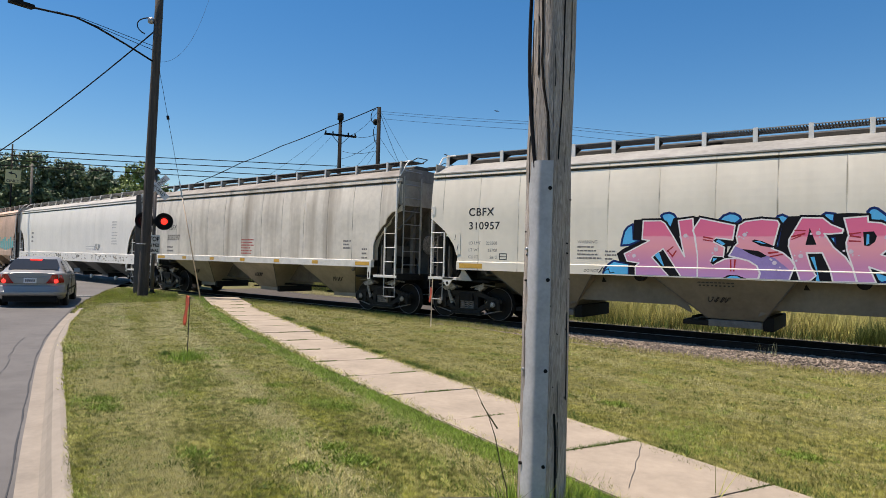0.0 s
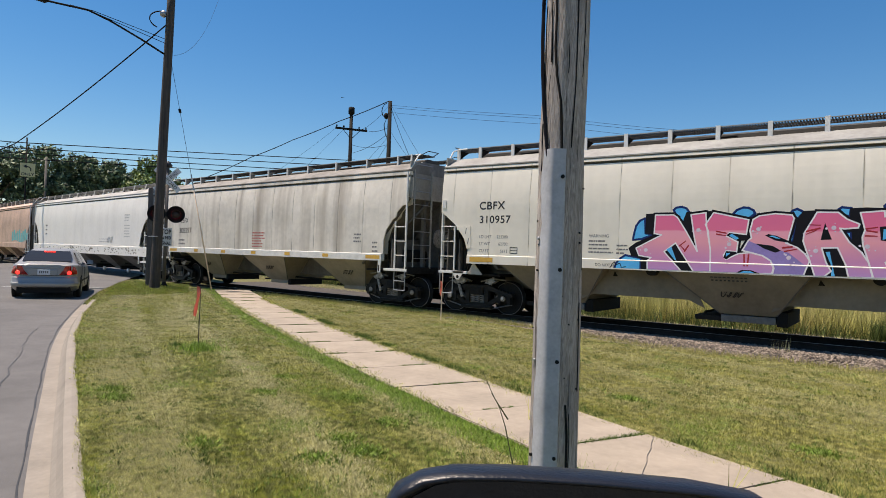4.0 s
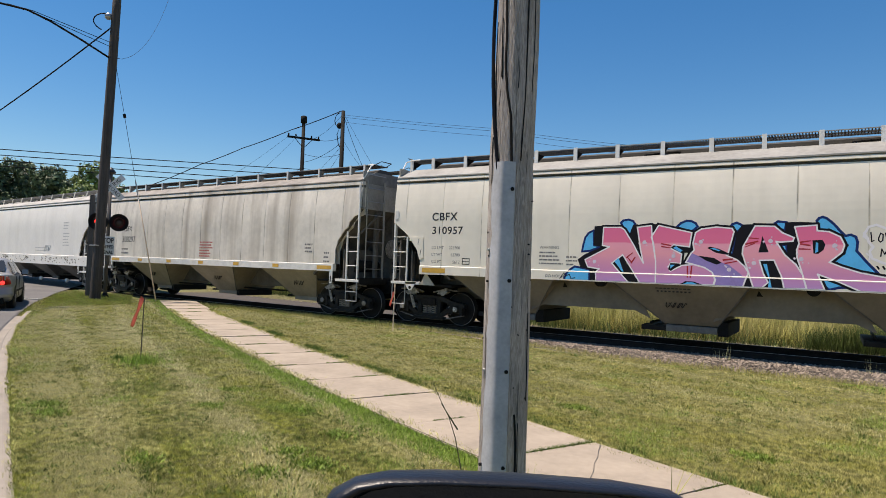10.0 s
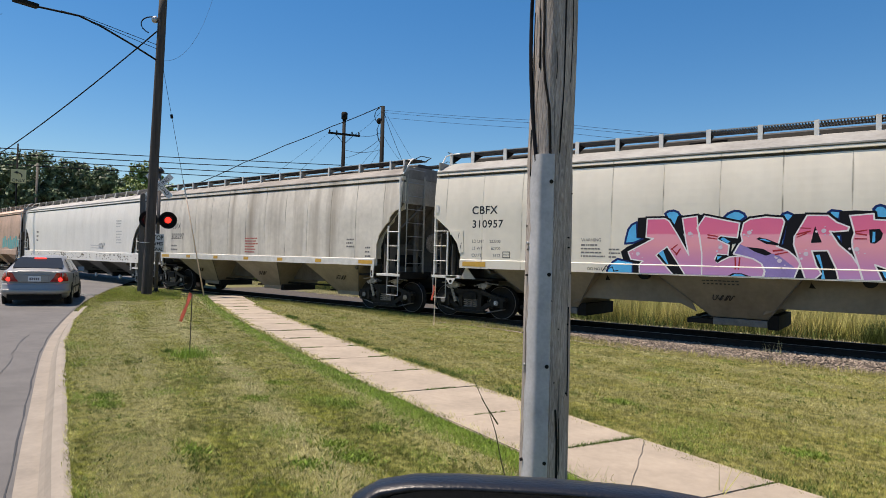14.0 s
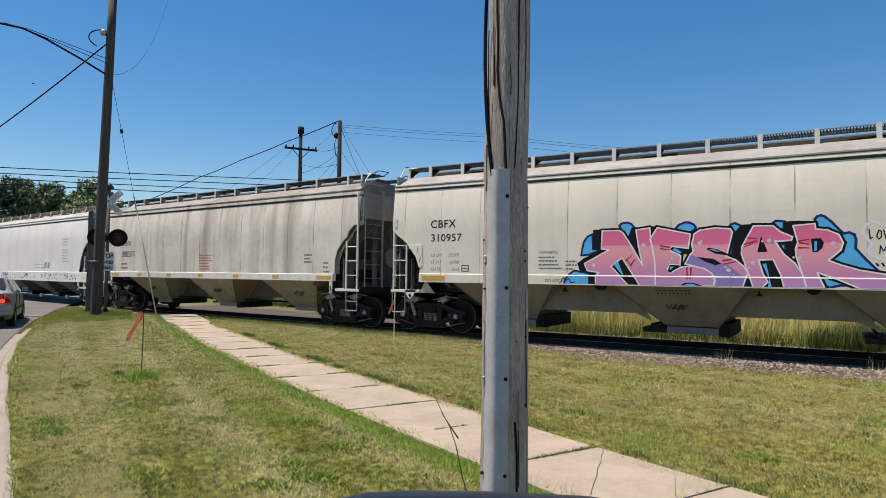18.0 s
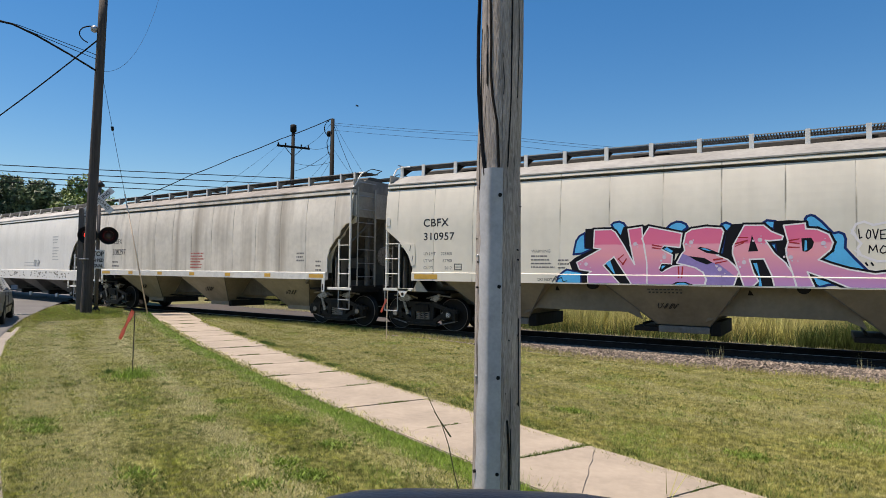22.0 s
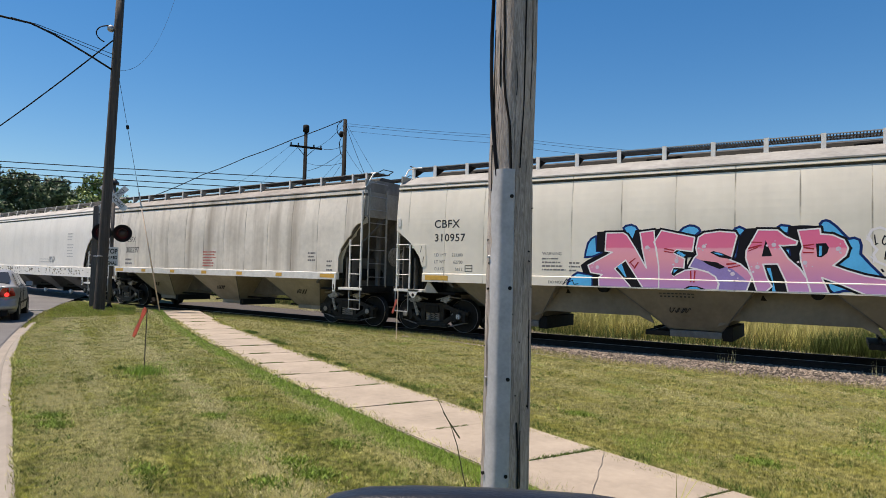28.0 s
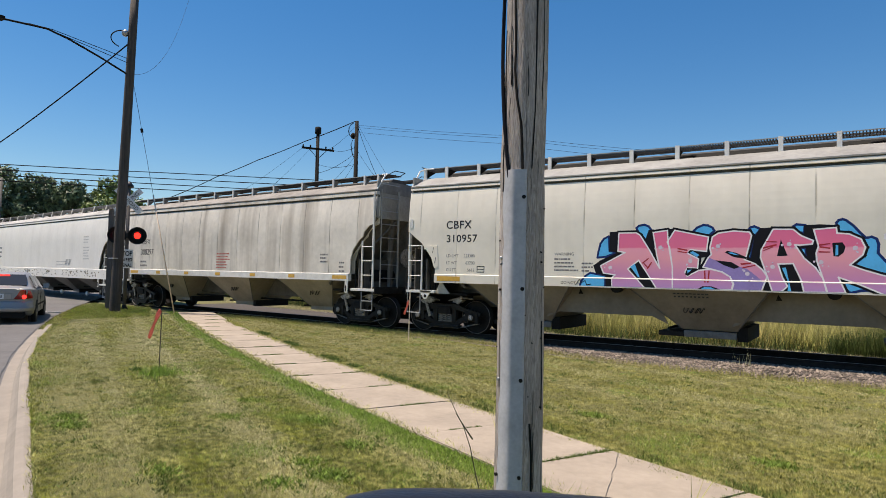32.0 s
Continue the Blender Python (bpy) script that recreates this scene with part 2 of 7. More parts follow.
def turf(name, c1, c2, dark, turn=153.4):
    """Mown grass: long mowing streaks of two colours, darker clumps a hand across, each blade its own shade."""
    m = bpy.data.materials.new(name); m.use_nodes = True; n = m.node_tree.nodes; l = m.node_tree.links; b = n["Principled BSDF"]; b.inputs["Roughness"].default_value = 0.6
    tc = n.new("ShaderNodeTexCoord")
    def layer(sc, scale, detail, lo, hi, rot=0.0):
        mp = n.new("ShaderNodeMapping"); mp.vector_type = 'TEXTURE'; mp.inputs["Scale"].default_value = sc; mp.inputs["Rotation"].default_value = (0, 0, radians(rot)); l.new(tc.outputs["Object"], mp.inputs["Vector"])
        t = n.new("ShaderNodeTexNoise"); t.inputs["Scale"].default_value = scale; t.inputs["Detail"].default_value = detail; l.new(mp.outputs[0], t.inputs["Vector"])
        r = n.new("ShaderNodeMapRange"); r.inputs["From Min"].default_value, r.inputs["From Max"].default_value = lo, hi; l.new(t.outputs["Fac"], r.inputs["Value"]); return r.outputs[0]
    streak, clump, spot = layer((5.5, 0.55, 1), 1.0, 4, 0.42, 0.58, turn), layer((1, 1, 1), 12.0, 3, 0.42, 0.60), layer((1, 1, 1), 1.6, 5, 0.38, 0.66)
    mix = n.new("ShaderNodeMix"); mix.data_type = 'RGBA'; mix.inputs[6].default_value, mix.inputs[7].default_value = (*c1, 1), (*c2, 1); l.new(streak, mix.inputs[0])
    av = n.new("ShaderNodeMath"); av.operation = 'MULTIPLY_ADD'; av.inputs[1].default_value = 0.42; l.new(spot, av.inputs[0])
    hf = n.new("ShaderNodeMath"); hf.operation = 'MULTIPLY'; hf.inputs[1].default_value = 0.85; l.new(clump, hf.inputs[0]); l.new(hf.outputs[0], av.inputs[2])
    m2 = n.new("ShaderNodeMix"); m2.data_type = 'RGBA'; m2.inputs[7].default_value = (*dark, 1); l.new(av.outputs[0], m2.inputs[0]); l.new(mix.outputs[2], m2.inputs[6])
    gi = n.new("ShaderNodeNewGeometry"); ma = n.new("ShaderNodeMapRange"); ma.inputs["To Min"].default_value, ma.inputs["To Max"].default_value = 0.82, 1.18; l.new(gi.outputs["Random Per Island"], ma.inputs["Value"])
    hs = n.new("ShaderNodeHueSaturation"); l.new(m2.outputs[2], hs.inputs["Color"]); l.new(ma.outputs[0], hs.inputs["Value"]); l.new(hs.outputs[0], b.inputs["Base Color"])
    return m
M["blade"] = turf("grass blades", (0.45, 0.46, 0.075), (0.68, 0.63, 0.24), (0.175, 0.185, 0.036))
M["fieldblade"] = turf("grass blades by the railway", (0.44, 0.415, 0.088), (0.60, 0.535, 0.20), (0.205, 0.20, 0.046))

def pole_wood():
    """Grey split wood: long grain, swirls and dark drying cracks."""
    m = bpy.data.materials.new("weathered split pole wood"); m.use_nodes = True; n = m.node_tree.nodes; l = m.node_tree.links; b = n["Principled BSDF"]
    tc = n.new("ShaderNodeTexCoord")
    def layer(sc, scale, detail, dist):
        mp = n.new("ShaderNodeMapping"); mp.inputs["Scale"].default_value = sc; l.new(tc.outputs["Object"], mp.inputs["Vector"])
        t = n.new("ShaderNodeTexNoise"); t.inputs["Scale"].default_value = scale; t.inputs["Detail"].default_value = detail; t.inputs["Distortion"].default_value = dist
        l.new(mp.outputs[0], t.inputs["Vector"]); return t.outputs["Fac"]
    grain, broad, crack = layer((26, 26, 2.2), 3.0, 12, 2.4), layer((5, 5, 1.0), 2.0, 5, 0.9), layer((20, 20, 0.6), 2.2, 4, 0.9)
    ramp = n.new("ShaderNodeValToRGB"); el = ramp.color_ramp.elements
    el[0].position, el[0].color = 0.30, (0.25, 0.208, 0.175, 1); el[1].position, el[1].color = 0.68, (0.56, 0.49, 0.43, 1)
    l.new(grain, ramp.inputs[0])
    mr = n.new("ShaderNodeMapRange"); mr.inputs["From Min"].default_value, mr.inputs["From Max"].default_value, mr.inputs["To Min"].default_value = 0.33, 0.39, 0.22
    l.new(crack, mr.inputs["Value"])
    mr2 = n.new("ShaderNodeMapRange"); mr2.inputs["From Min"].default_value, mr2.inputs["From Max"].default_value, mr2.inputs["To Min"].default_value, mr2.inputs["To Max"].default_value = 0.3, 0.7, 0.7, 1.15
    l.new(broad, mr2.inputs["Value"])
    mu = n.new("ShaderNodeMath"); mu.operation = 'MULTIPLY'; l.new(mr.outputs[0], mu.inputs[0]); l.new(mr2.outputs[0], mu.inputs[1])
    hs = n.new("ShaderNodeHueSaturation"); l.new(ramp.outputs[0], hs.inputs["Color"]); l.new(mu.outputs[0], hs.inputs["Value"]); l.new(hs.outputs[0], b.inputs["Base Color"])
    b.inputs["Roughness"].default_value = 0.9
    ad = n.new("ShaderNodeMath"); ad.operation = 'MULTIPLY_ADD'; ad.inputs[1].default_value = 0.6; l.new(mr.outputs[0], ad.inputs[0]); l.new(grain, ad.inputs[2])
    bp = n.new("ShaderNodeBump"); bp.inputs["Strength"].default_value = 0.9; bp.inputs["Distance"].default_value = 0.012; l.new(ad.outputs[0], bp.inputs["Height"]); l.new(bp.outputs[0], b.inputs["Normal"])
    return m
M["wood"] = pole_wood()
M["dusty"] = mat("dusty truck casting", (0.009, 0.0085, 0.008), 0.5, spec=0.15, scale=9, col2=(0.034, 0.031, 0.028), bump=0.3, bscale=40)
M["wheelsteel"] = mat("worn wheel steel", (0.012, 0.011, 0.010), 0.6, spec=0.12, scale=6, col2=(0.028, 0.025, 0.023))
M["roofW"] = mat("weathered white roof paint", (0.40, 0.39, 0.36), 0.6, var=0.3, scale=1.2, streak=0.4)
M["postwood"] = mat("weathered square post", (0.11, 0.10, 0.095), 0.8, var=0.35, scale=4, stretch=(6, 6, 0.5))
M["spring"] = mat("dusty spring steel", (0.34, 0.31, 0.28), 0.5, var=0.4, scale=12)
M["castlight"] = mat("pale casting steel", (0.30, 0.285, 0.27), 0.4, metal=0.3, var=0.8, scale=14)
M["slate"] = mat("dark grey slope paint", (0.13, 0.125, 0.12), 0.7, var=0.3, scale=2)
M["stalk"] = mat("olive grass stalk", (0.11, 0.105, 0.045), 0.7, var=0.3, scale=12)
M["crackdark"] = mat("dark hollow of a crack", (0.022, 0.019, 0.017), 0.95, spec=0.05)
M["lampwood"] = mat("brown weathered pole wood", (0.10, 0.084, 0.072), 0.9, scale=2.5, col2=(0.035, 0.029, 0.026), stretch=(7, 7, 0.35), bump=0.5, bscale=20)
# end paints: grime, darkened further because the car ends stand in shade
M["endpaint"] = mat("grimy end paint, darkened for shade", (0.36, 0.345, 0.31), 0.7, var=0.3, scale=1.5, bump=0.04, bscale=6, streak=0.5)
M["grimeshade"] = mat("grimy dark paint with shade put in", (0.13, 0.12, 0.105), 0.8, var=0.4, scale=2.0, streak=0.4)
M["dustlight"] = mat("pale dusty bracket paint", (0.45, 0.42, 0.36), 0.7, var=0.2, scale=4)
M["gategrey"] = mat("worn grey gate steel", (0.15, 0.147, 0.138), 0.6, var=0.35, scale=5)
M["galvdull"] = mat("dull galvanised grating", (0.30, 0.30, 0.29), 0.6, var=0.2, scale=5)
M["clover"] = mat("clover leaves", (0.19, 0.275, 0.045), 0.6, island=0.5, spec=0.2)
# near-black colour puts in the shade of the roof trough under the boards
M["hatchdark"] = mat("roof steel dark as shade", (0.05, 0.048, 0.045), 0.7, var=0.4, scale=2.0)
M["straw"] = mat("dry straw blades", (0.57, 0.52, 0.27), 0.7, island=0.22)

# ---- mesh helpers ----
def part(name, bm, material, parent=None, label=""):
    me = bpy.data.meshes.new(name)
    bm.to_mesh(me); bm.free()
    me.materials.append(material)
    ob = new(name, me); ob.parent = parent
    if label: ob["label"] = label
    return ob

def share(name, me, parent, m):
    ob = new(name, me); ob.parent = parent; ob.matrix_basis = m
    return ob

def box(bm, x0, x1, y0, y1, z0, z1, bev=0.0):
    vs = [bm.verts.new((x, y, z)) for x in (x0, x1) for y in (y0, y1) for z in (z0, z1)]
    fs = []
    for a in ((0, 1, 3, 2), (4, 6, 7, 5), (0, 4, 5, 1), (2, 3, 7, 6), (0, 2, 6, 4), (1, 5, 7, 3)):
        fs.append(bm.faces.new([vs[i] for i in a]))
    if bev:
        bmesh.ops.bevel(bm, geom=list({e for f in fs for e in f.edges}), offset=bev, segments=2, affect='EDGES', profile=0.6)
    return bm

def prism(bm, pts, axis, a, b):
    """A polygon, given in the two other axes, drawn out along axis from a to b."""
    def at(p, v):
        return {"x": (v, p[0], p[1]), "y": (p[0], v, p[1]), "z": (p[0], p[1], v)}[axis]
    lo = [bm.verts.new(at(p, a)) for p in pts]; hi = [bm.verts.new(at(p, b)) for p in pts]
    bm.faces.new(lo[::-1]); bm.faces.new(hi)
    n = len(pts)
    for i in range(n):
        bm.faces.new((lo[i], lo[(i + 1) % n], hi[(i + 1) % n], hi[i]))
    bmesh.ops.recalc_face_normals(bm, faces=bm.faces[:])
    return bm

def tube(bm, pts, r, n=8, cap=True, r1=None):
    """A round bar along a line of points."""
    pts = [Vector(p) for p in pts]; rings = []
    for i, p in enumerate(pts):
        d = (pts[min(i + 1, len(pts) - 1)] - pts[max(i - 1, 0)]).normalized()
        up = Vector((0, 0, 1)) if abs(d.z) < 0.9 else Vector((1, 0, 0))
        u = d.cross(up).normalized(); v = u.cross(d)
        rr = r if r1 is None else r + (r1 - r) * i / (len(pts) - 1)
        rings.append([bm.verts.new(p + (u * math.cos(2 * math.pi * k / n) + v * math.sin(2 * math.pi * k / n)) * rr) for k in range(n)])
    for a, b in zip(rings, rings[1:]):
        for k in range(n):
            f = bm.faces.new((a[k], a[(k + 1) % n], b[(k + 1) % n], b[k])); f.smooth = n > 6
    if cap:
        bm.faces.new(rings[0][::-1]); bm.faces.new(rings[-1])
    return bm

def lathe(bm, prof, axis="y", n=24, c=(0, 0, 0)):
    """A turned shape: prof holds (radius, along)."""
    rings = []
    for r, t in prof:
        ring = []
        for k in range(n):
            a = 2 * math.pi * k / n
            p = {"y": (r * math.cos(a), t, r * math.sin(a)), "z": (r * math.cos(a), r * math.sin(a), t), "x": (t, r * math.cos(a), r * math.sin(a))}[axis]
            ring.append(bm.verts.new(Vector(p) + Vector(c)))
        rings.append(ring)
    for a, b in zip(rings, rings[1:]):
        for k in range(n):
            f = bm.faces.new((a[k], a[(k + 1) % n], b[(k + 1) % n], b[k])); f.smooth = True
    bm.faces.new(rings[0][::-1]); bm.faces.new(rings[-1])
    bmesh.ops.recalc_face_normals(bm, faces=bm.faces[:])
    return bm

B = bmesh.new

def raw_mesh(name, verts, faces, material):
    me = bpy.data.meshes.new(name); me.from_pydata(verts, [], faces); me.materials.append(material)
    return me

def text_mesh(name, s, size, material, depth=0.004, align='LEFT', spacing=1.0, sx=1.0, bold=0.0):
    """Lettering as a mesh in its own xy plane."""
    cu = bpy.data.curves.new(name, 'FONT'); cu.body = s; cu.size = size; cu.extrude = depth; cu.align_x = align; cu.space_character = spacing; cu.offset = bold
    ob = bpy.data.objects.new(name, cu); scene.collection.objects.link(ob)
    bpy.context.view_layer.update()
    me = bpy.data.meshes.new_from_object(ob.evaluated_get(bpy.context.evaluated_depsgraph_get()))
    bpy.data.objects.remove(ob)
    me.materials.clear(); me.materials.append(material)
    if sx != 1.0: me.transform(Matrix.Diagonal((sx, 1, 1, 1)))
    return me

SIDE = Matrix.Rotation(radians(90), 4, 'X')       # lettering that stands up and faces -Y

def thing(name, x, y, z, rz, label, category, group="", kind=""):
    e = new(name); e.matrix_basis = pose(x, y, z, 0, 0, rz)
    return tagged(e, label, category, group, kind)

# ---- plan: kerb, road, sidewalk, track ----
KERB = [(40.0, -13.5), (24.0, -7.9), (12.0, -3.9), (4.0, -1.15), (-0.6, 0.42), (-4.46, 1.97), (-7.7, 3.36), (-11.6, 5.08), (-15.5, 7.02), (-21.2, 10.18), (-25.5, 12.9), (-28.9, 15.2), (-37.0, 21.0), (-60.0, 39.0), (-90.0, 63.0)]
def smooth_line(pts, step):
    """Points about step apart on a smooth line through pts."""
    p = [Vector(q) for q in pts]; out = []
    for i in range(len(p) - 1):
        a, b, c, d = p[max(i - 1, 0)], p[i], p[i + 1], p[min(i + 2, len(p) - 1)]
        k = max(1, int((c - b).length / step))
        for j in range(k):
            t = j / k
            out.append(0.5 * (2 * b + (c - a) * t + (2 * a - 5 * b + 4 * c - d) * t * t + (3 * b - a - 3 * c + d) * t ** 3))
    return out + [p[-1]]
kerb_line = smooth_line(KERB, 0.5)
kp = np.array([tuple(v) for v in kerb_line])
kd = np.gradient(kp, axis=0); kd /= np.linalg.norm(kd, axis=1)[:, None]
kn = np.stack([kd[:, 1], -kd[:, 0]], 1)           # points to the lawn
def kerb_side(x, y):
    """Signed distance to the kerb's lawn edge; positive on the lawn. Works on arrays."""
    x, y = np.atleast_1d(np.asarray(x, float)), np.atleast_1d(np.asarray(y, float)); out = np.empty(x.shape)
    for s in range(0, x.size, 4000):
        dx = x[s:s + 4000, None] - kp[None, :, 0]; dy = y[s:s + 4000, None] - kp[None, :, 1]
        i = np.argmin(dx * dx + dy * dy, 1); r = np.arange(len(i))
        out[s:s + 4000] = dx[r, i] * kn[i, 0] + dy[r, i] * kn[i, 1]
    return out
SWN = Vector((0.4475, 0.8943)); SWD = Vector((-0.8943, 0.4475))
def sw_edge(al, side):
    """How far out the sidewalk's edge lies (side -1: towards the kerb) at a way along it."""
    return 3.43 + 0.0034 * (al - 13.0) ** 2 + 0.63 * side
TRACK = [(60.0, 16.3), (20.0, 16.1), (4.0, 16.05), (-10.0, 16.05), (-13.5, 16.08), (-19.5, 16.42), (-26.2, 16.93), (-29.5, 17.42), (-37.6, 18.47), (-46.0, 19.5), (-55.1, 20.8), (-70.0, 23.2), (-120.0, 31.5)]
track_line = smooth_line(TRACK, 1.0)
tp = np.array([tuple(v) for v in track_line])
def track_y(x):
    return np.interp(-np.asarray(x, float), -tp[:, 0], tp[:, 1])
def verge(x):
    """How near the turf comes to the track's middle."""
    return np.interp(x, [-30, -20, -14, -8, -4], [1.5, 1.25, 1.35, 1.75, 2.4])
def ground_z(x, y):
    """Height of the lawn and the land round it."""
    x, y = np.asarray(x, float), np.asarray(y, float)
    s = np.clip((track_y(x) - verge(x) - y) / np.interp(x, [-20, -14, -8, -4], [0.9, 0.9, 1.6, 2.2]), 0, 1)
    near = np.interp(x, [-14, -9, -4], [0.09, 0.13, 0.26])
    z = -near * (1 - s * s * (3 - 2 * s))
    z = np.where(y > track_y(x), -0.26, z)
    cross = np.clip(1.3 - np.abs(x + 35) / 10.0, 0, 1)
    return z * (1 - cross)
def road_z(x):
    return -0.13 + 0.115 * np.clip((-np.asarray(x, float) - 16) / 12.0, 0, 1)

# ---- ground ----
def spaced(lo, hi, step, far):
    mid = list(np.arange(lo, hi + 1e-6, step)); d = step; v = hi; up = []
    while v < far:
        d *= 1.5; v += d; up.append(v)
    d = step; v = lo; dn = []
    while v > -far:
        d *= 1.5; v -= d; dn.append(v)
    return np.array(dn[::-1] + mid + up)
def build_ground():
    xs, ys = spaced(-44, 12, 0.28, 1800), spaced(-4, 30, 0.28, 1800)
    X, Y = np.meshgrid(xs, ys, indexing="ij"); s = kerb_side(X.ravel(), Y.ravel()).reshape(X.shape)
    Z = ground_z(X, Y)
    rng = np.random.RandomState(3)
    Z = Z + rng.uniform(-0.006, 0.006, Z.shape)
    Z = np.where((s < 0.06) & (s > -14), -0.34, Z)
    n, m = X.shape; idx = np.arange(n * m).reshape(n, m)
    F = np.stack([idx[:-1, :-1], idx[1:, :-1], idx[1:, 1:], idx[:-1, 1:]], -1).reshape(-1, 4)
    me = raw_mesh("ground", np.stack([X, Y, Z], -1).reshape(-1, 3).tolist(), F.tolist(), M["soil"])
    for p in me.polygons: p.use_smooth = True
    return tagged(new("ground", me), "mown lawn turf and land, dry yellow green", "ground", kind="structure")
build_ground()

def ribbon(name, line, offs, material, label, category, z_of):
    """A strip along a line: offs are (offset to the lawn side, height above z_of)."""
    verts, faces = [], []
    n = len(offs)
    for i, p in enumerate(line):
        a, b = line[max(i - 1, 0)], line[min(i + 1, len(line) - 1)]
        d = (b - a).normalized(); nn = Vector((d.y, -d.x))
        for o, h in offs:
            q = p + nn * o
            verts.append((q.x, q.y, float(z_of(q.x)) + h))
    for i in range(len(line) - 1):
        for j in range(n - 1):
            faces.append((i * n + j, i * n + j + 1, (i + 1) * n + j + 1, (i + 1) * n + j))
    return tagged(new(name, raw_mesh(name, verts, faces, material)), label, category, kind="structure")

road_line = [v for v in kerb_line if v.x > -89]
ribbon("road", road_line, [(-12.2, 0), (-8, 0.02), (-4, 0.02), (-0.32, 0.0)], M["asphalt"], "worn grey asphalt road curving to the crossing", "road", road_z)
def build_cracks():
    road = bpy.data.objects["road"]; rng = random.Random(6)
    for off, x0, x1 in ((-0.36, -22, 0), (-0.75, -14, 0), (-1.1, -10, -3), (-2.2, -22, -6)):
        bm = B(); pts = []
        for i, p in enumerate(kp):
            if x0 < p[0] < x1:
                wob = 0.012 if off > -0.5 else 0.05; q = p + kn[i] * (off + rng.uniform(-wob, wob)); pts.append((q[0], q[1], float(road_z(q[0])) + 0.006))
        for a, b in zip(pts, pts[1:]):
            d = (Vector(b) - Vector(a)).normalized(); n = Vector((-d.y, d.x, 0)) * rng.uniform(0.004, 0.010)
            bm.faces.new([bm.verts.new(Vector(a) - n), bm.verts.new(Vector(b) - n), bm.verts.new(Vector(b) + n), bm.verts.new(Vector(a) + n)])
        part("tar_crack", bm, M["tar"], road)
build_cracks()
kerb_pts = [v for v in kerb_line if v.x > -18.6]
ribbon("kerb", kerb_pts, [(-0.33, -0.12), (-0.32, 0.006), (-0.17, 0.012), (-0.13, 0.06), (-0.09, 0.125), (-0.02, 0.145), (0.03, 0.14), (0.04, -0.1)], M["curb"], "pale concrete kerb and gutter beside the lawn", "kerb", road_z)

ribbon("lawn_edge", [v for v in kerb_line if v.x > -18.9], [(0.02, -0.1), (0.035, 0.0), (0.30, 0.006), (0.75, 0.006), (0.8, -0.03)], M["soil"], "turf strip along the kerb", "lawn", lambda x: 0.0)

def build_verge():
    """Beyond the kerb's end the turf slopes straight down to the asphalt."""
    line = [v for v in kerb_line if -29.2 < v.x < -18.2]; verts, faces = [], []
    for i, p in enumerate(line):
        a, b = line[max(i - 1, 0)], line[min(i + 1, len(line) - 1)]; d = (b - a).normalized(); nn = Vector((d.y, -d.x)); rz = float(road_z(p.x))
        for o, h in ((-0.24, rz - 0.02), (-0.19, rz + 0.008), (-0.06, rz * 0.45 + 0.012), (0.10, 0.004), (0.75, 0.004), (0.85, -0.04)):
            q = p + nn * o; verts.append((q.x, q.y, h))
    faces = [(i * 6 + j, i * 6 + j + 1, (i + 1) * 6 + j + 1, (i + 1) * 6 + j) for i in range(len(line) - 1) for j in range(5)]
    tagged(new("verge", raw_mesh("verge", verts, faces, M["soil"])), "turf sloping down to the asphalt past the kerb", "lawn", kind="structure")
build_verge()

def build_sidewalk():
    e = tagged(new("pavement"), "buff concrete sidewalk slabs with grassy joints", "sidewalk", kind="structure")
    L = 1.31; rng = random.Random(4); first = None
    for k in range(-7, 17):
        a, b = k * L + 2.98, (k + 1) * L + 2.98
        bm = B(); g = 0.005
        z = 0.022 + rng.uniform(-0.007, 0.007)
        pts = [SWD * (a + g) + SWN * sw_edge(a, -1), SWD * (b - g) + SWN * sw_edge(b, -1), SWD * (b - g) + SWN * sw_edge(b, 1), SWD * (a + g) + SWN * sw_edge(a, 1)]
        prism(bm, [(p.x, p.y) for p in pts], "z", -0.1, z)
        bmesh.ops.bevel(bm, geom=[ed for ed in bm.edges if all(v.co.z > 0 for v in ed.verts)], offset=0.010, segments=2, affect='EDGES')
        sb = part("slab", bm, M["concrete"], e)
        if k == 0: first = (sb, z)
    bm = B(); n = 18; pts = []
    for k in range(n + 1):
        t = k / n; q = SWD * (4.17 - 0.80 * t + 0.006 * math.sin(k * 0.9)) + SWN * (4.28 - 0.95 * t + 0.004 * math.sin(k * 1.3)); pts.append(Vector((q.x, q.y, first[1] + 0.003)))
    for k, (a, b) in enumerate(zip(pts, pts[1:])):
        w = Vector((0.4, 0.9, 0)).cross(Vector((0, 0, 1))).normalized() * (0.002 + 0.002 * abs(math.sin(k * 0.8)))
        bm.faces.new([bm.verts.new(a - w), bm.verts.new(b - w), bm.verts.new(b + w), bm.verts.new(a + w)])
    part("crack", bm, M["tar"], first[0], "dark crack across the slab")
build_sidewalk()

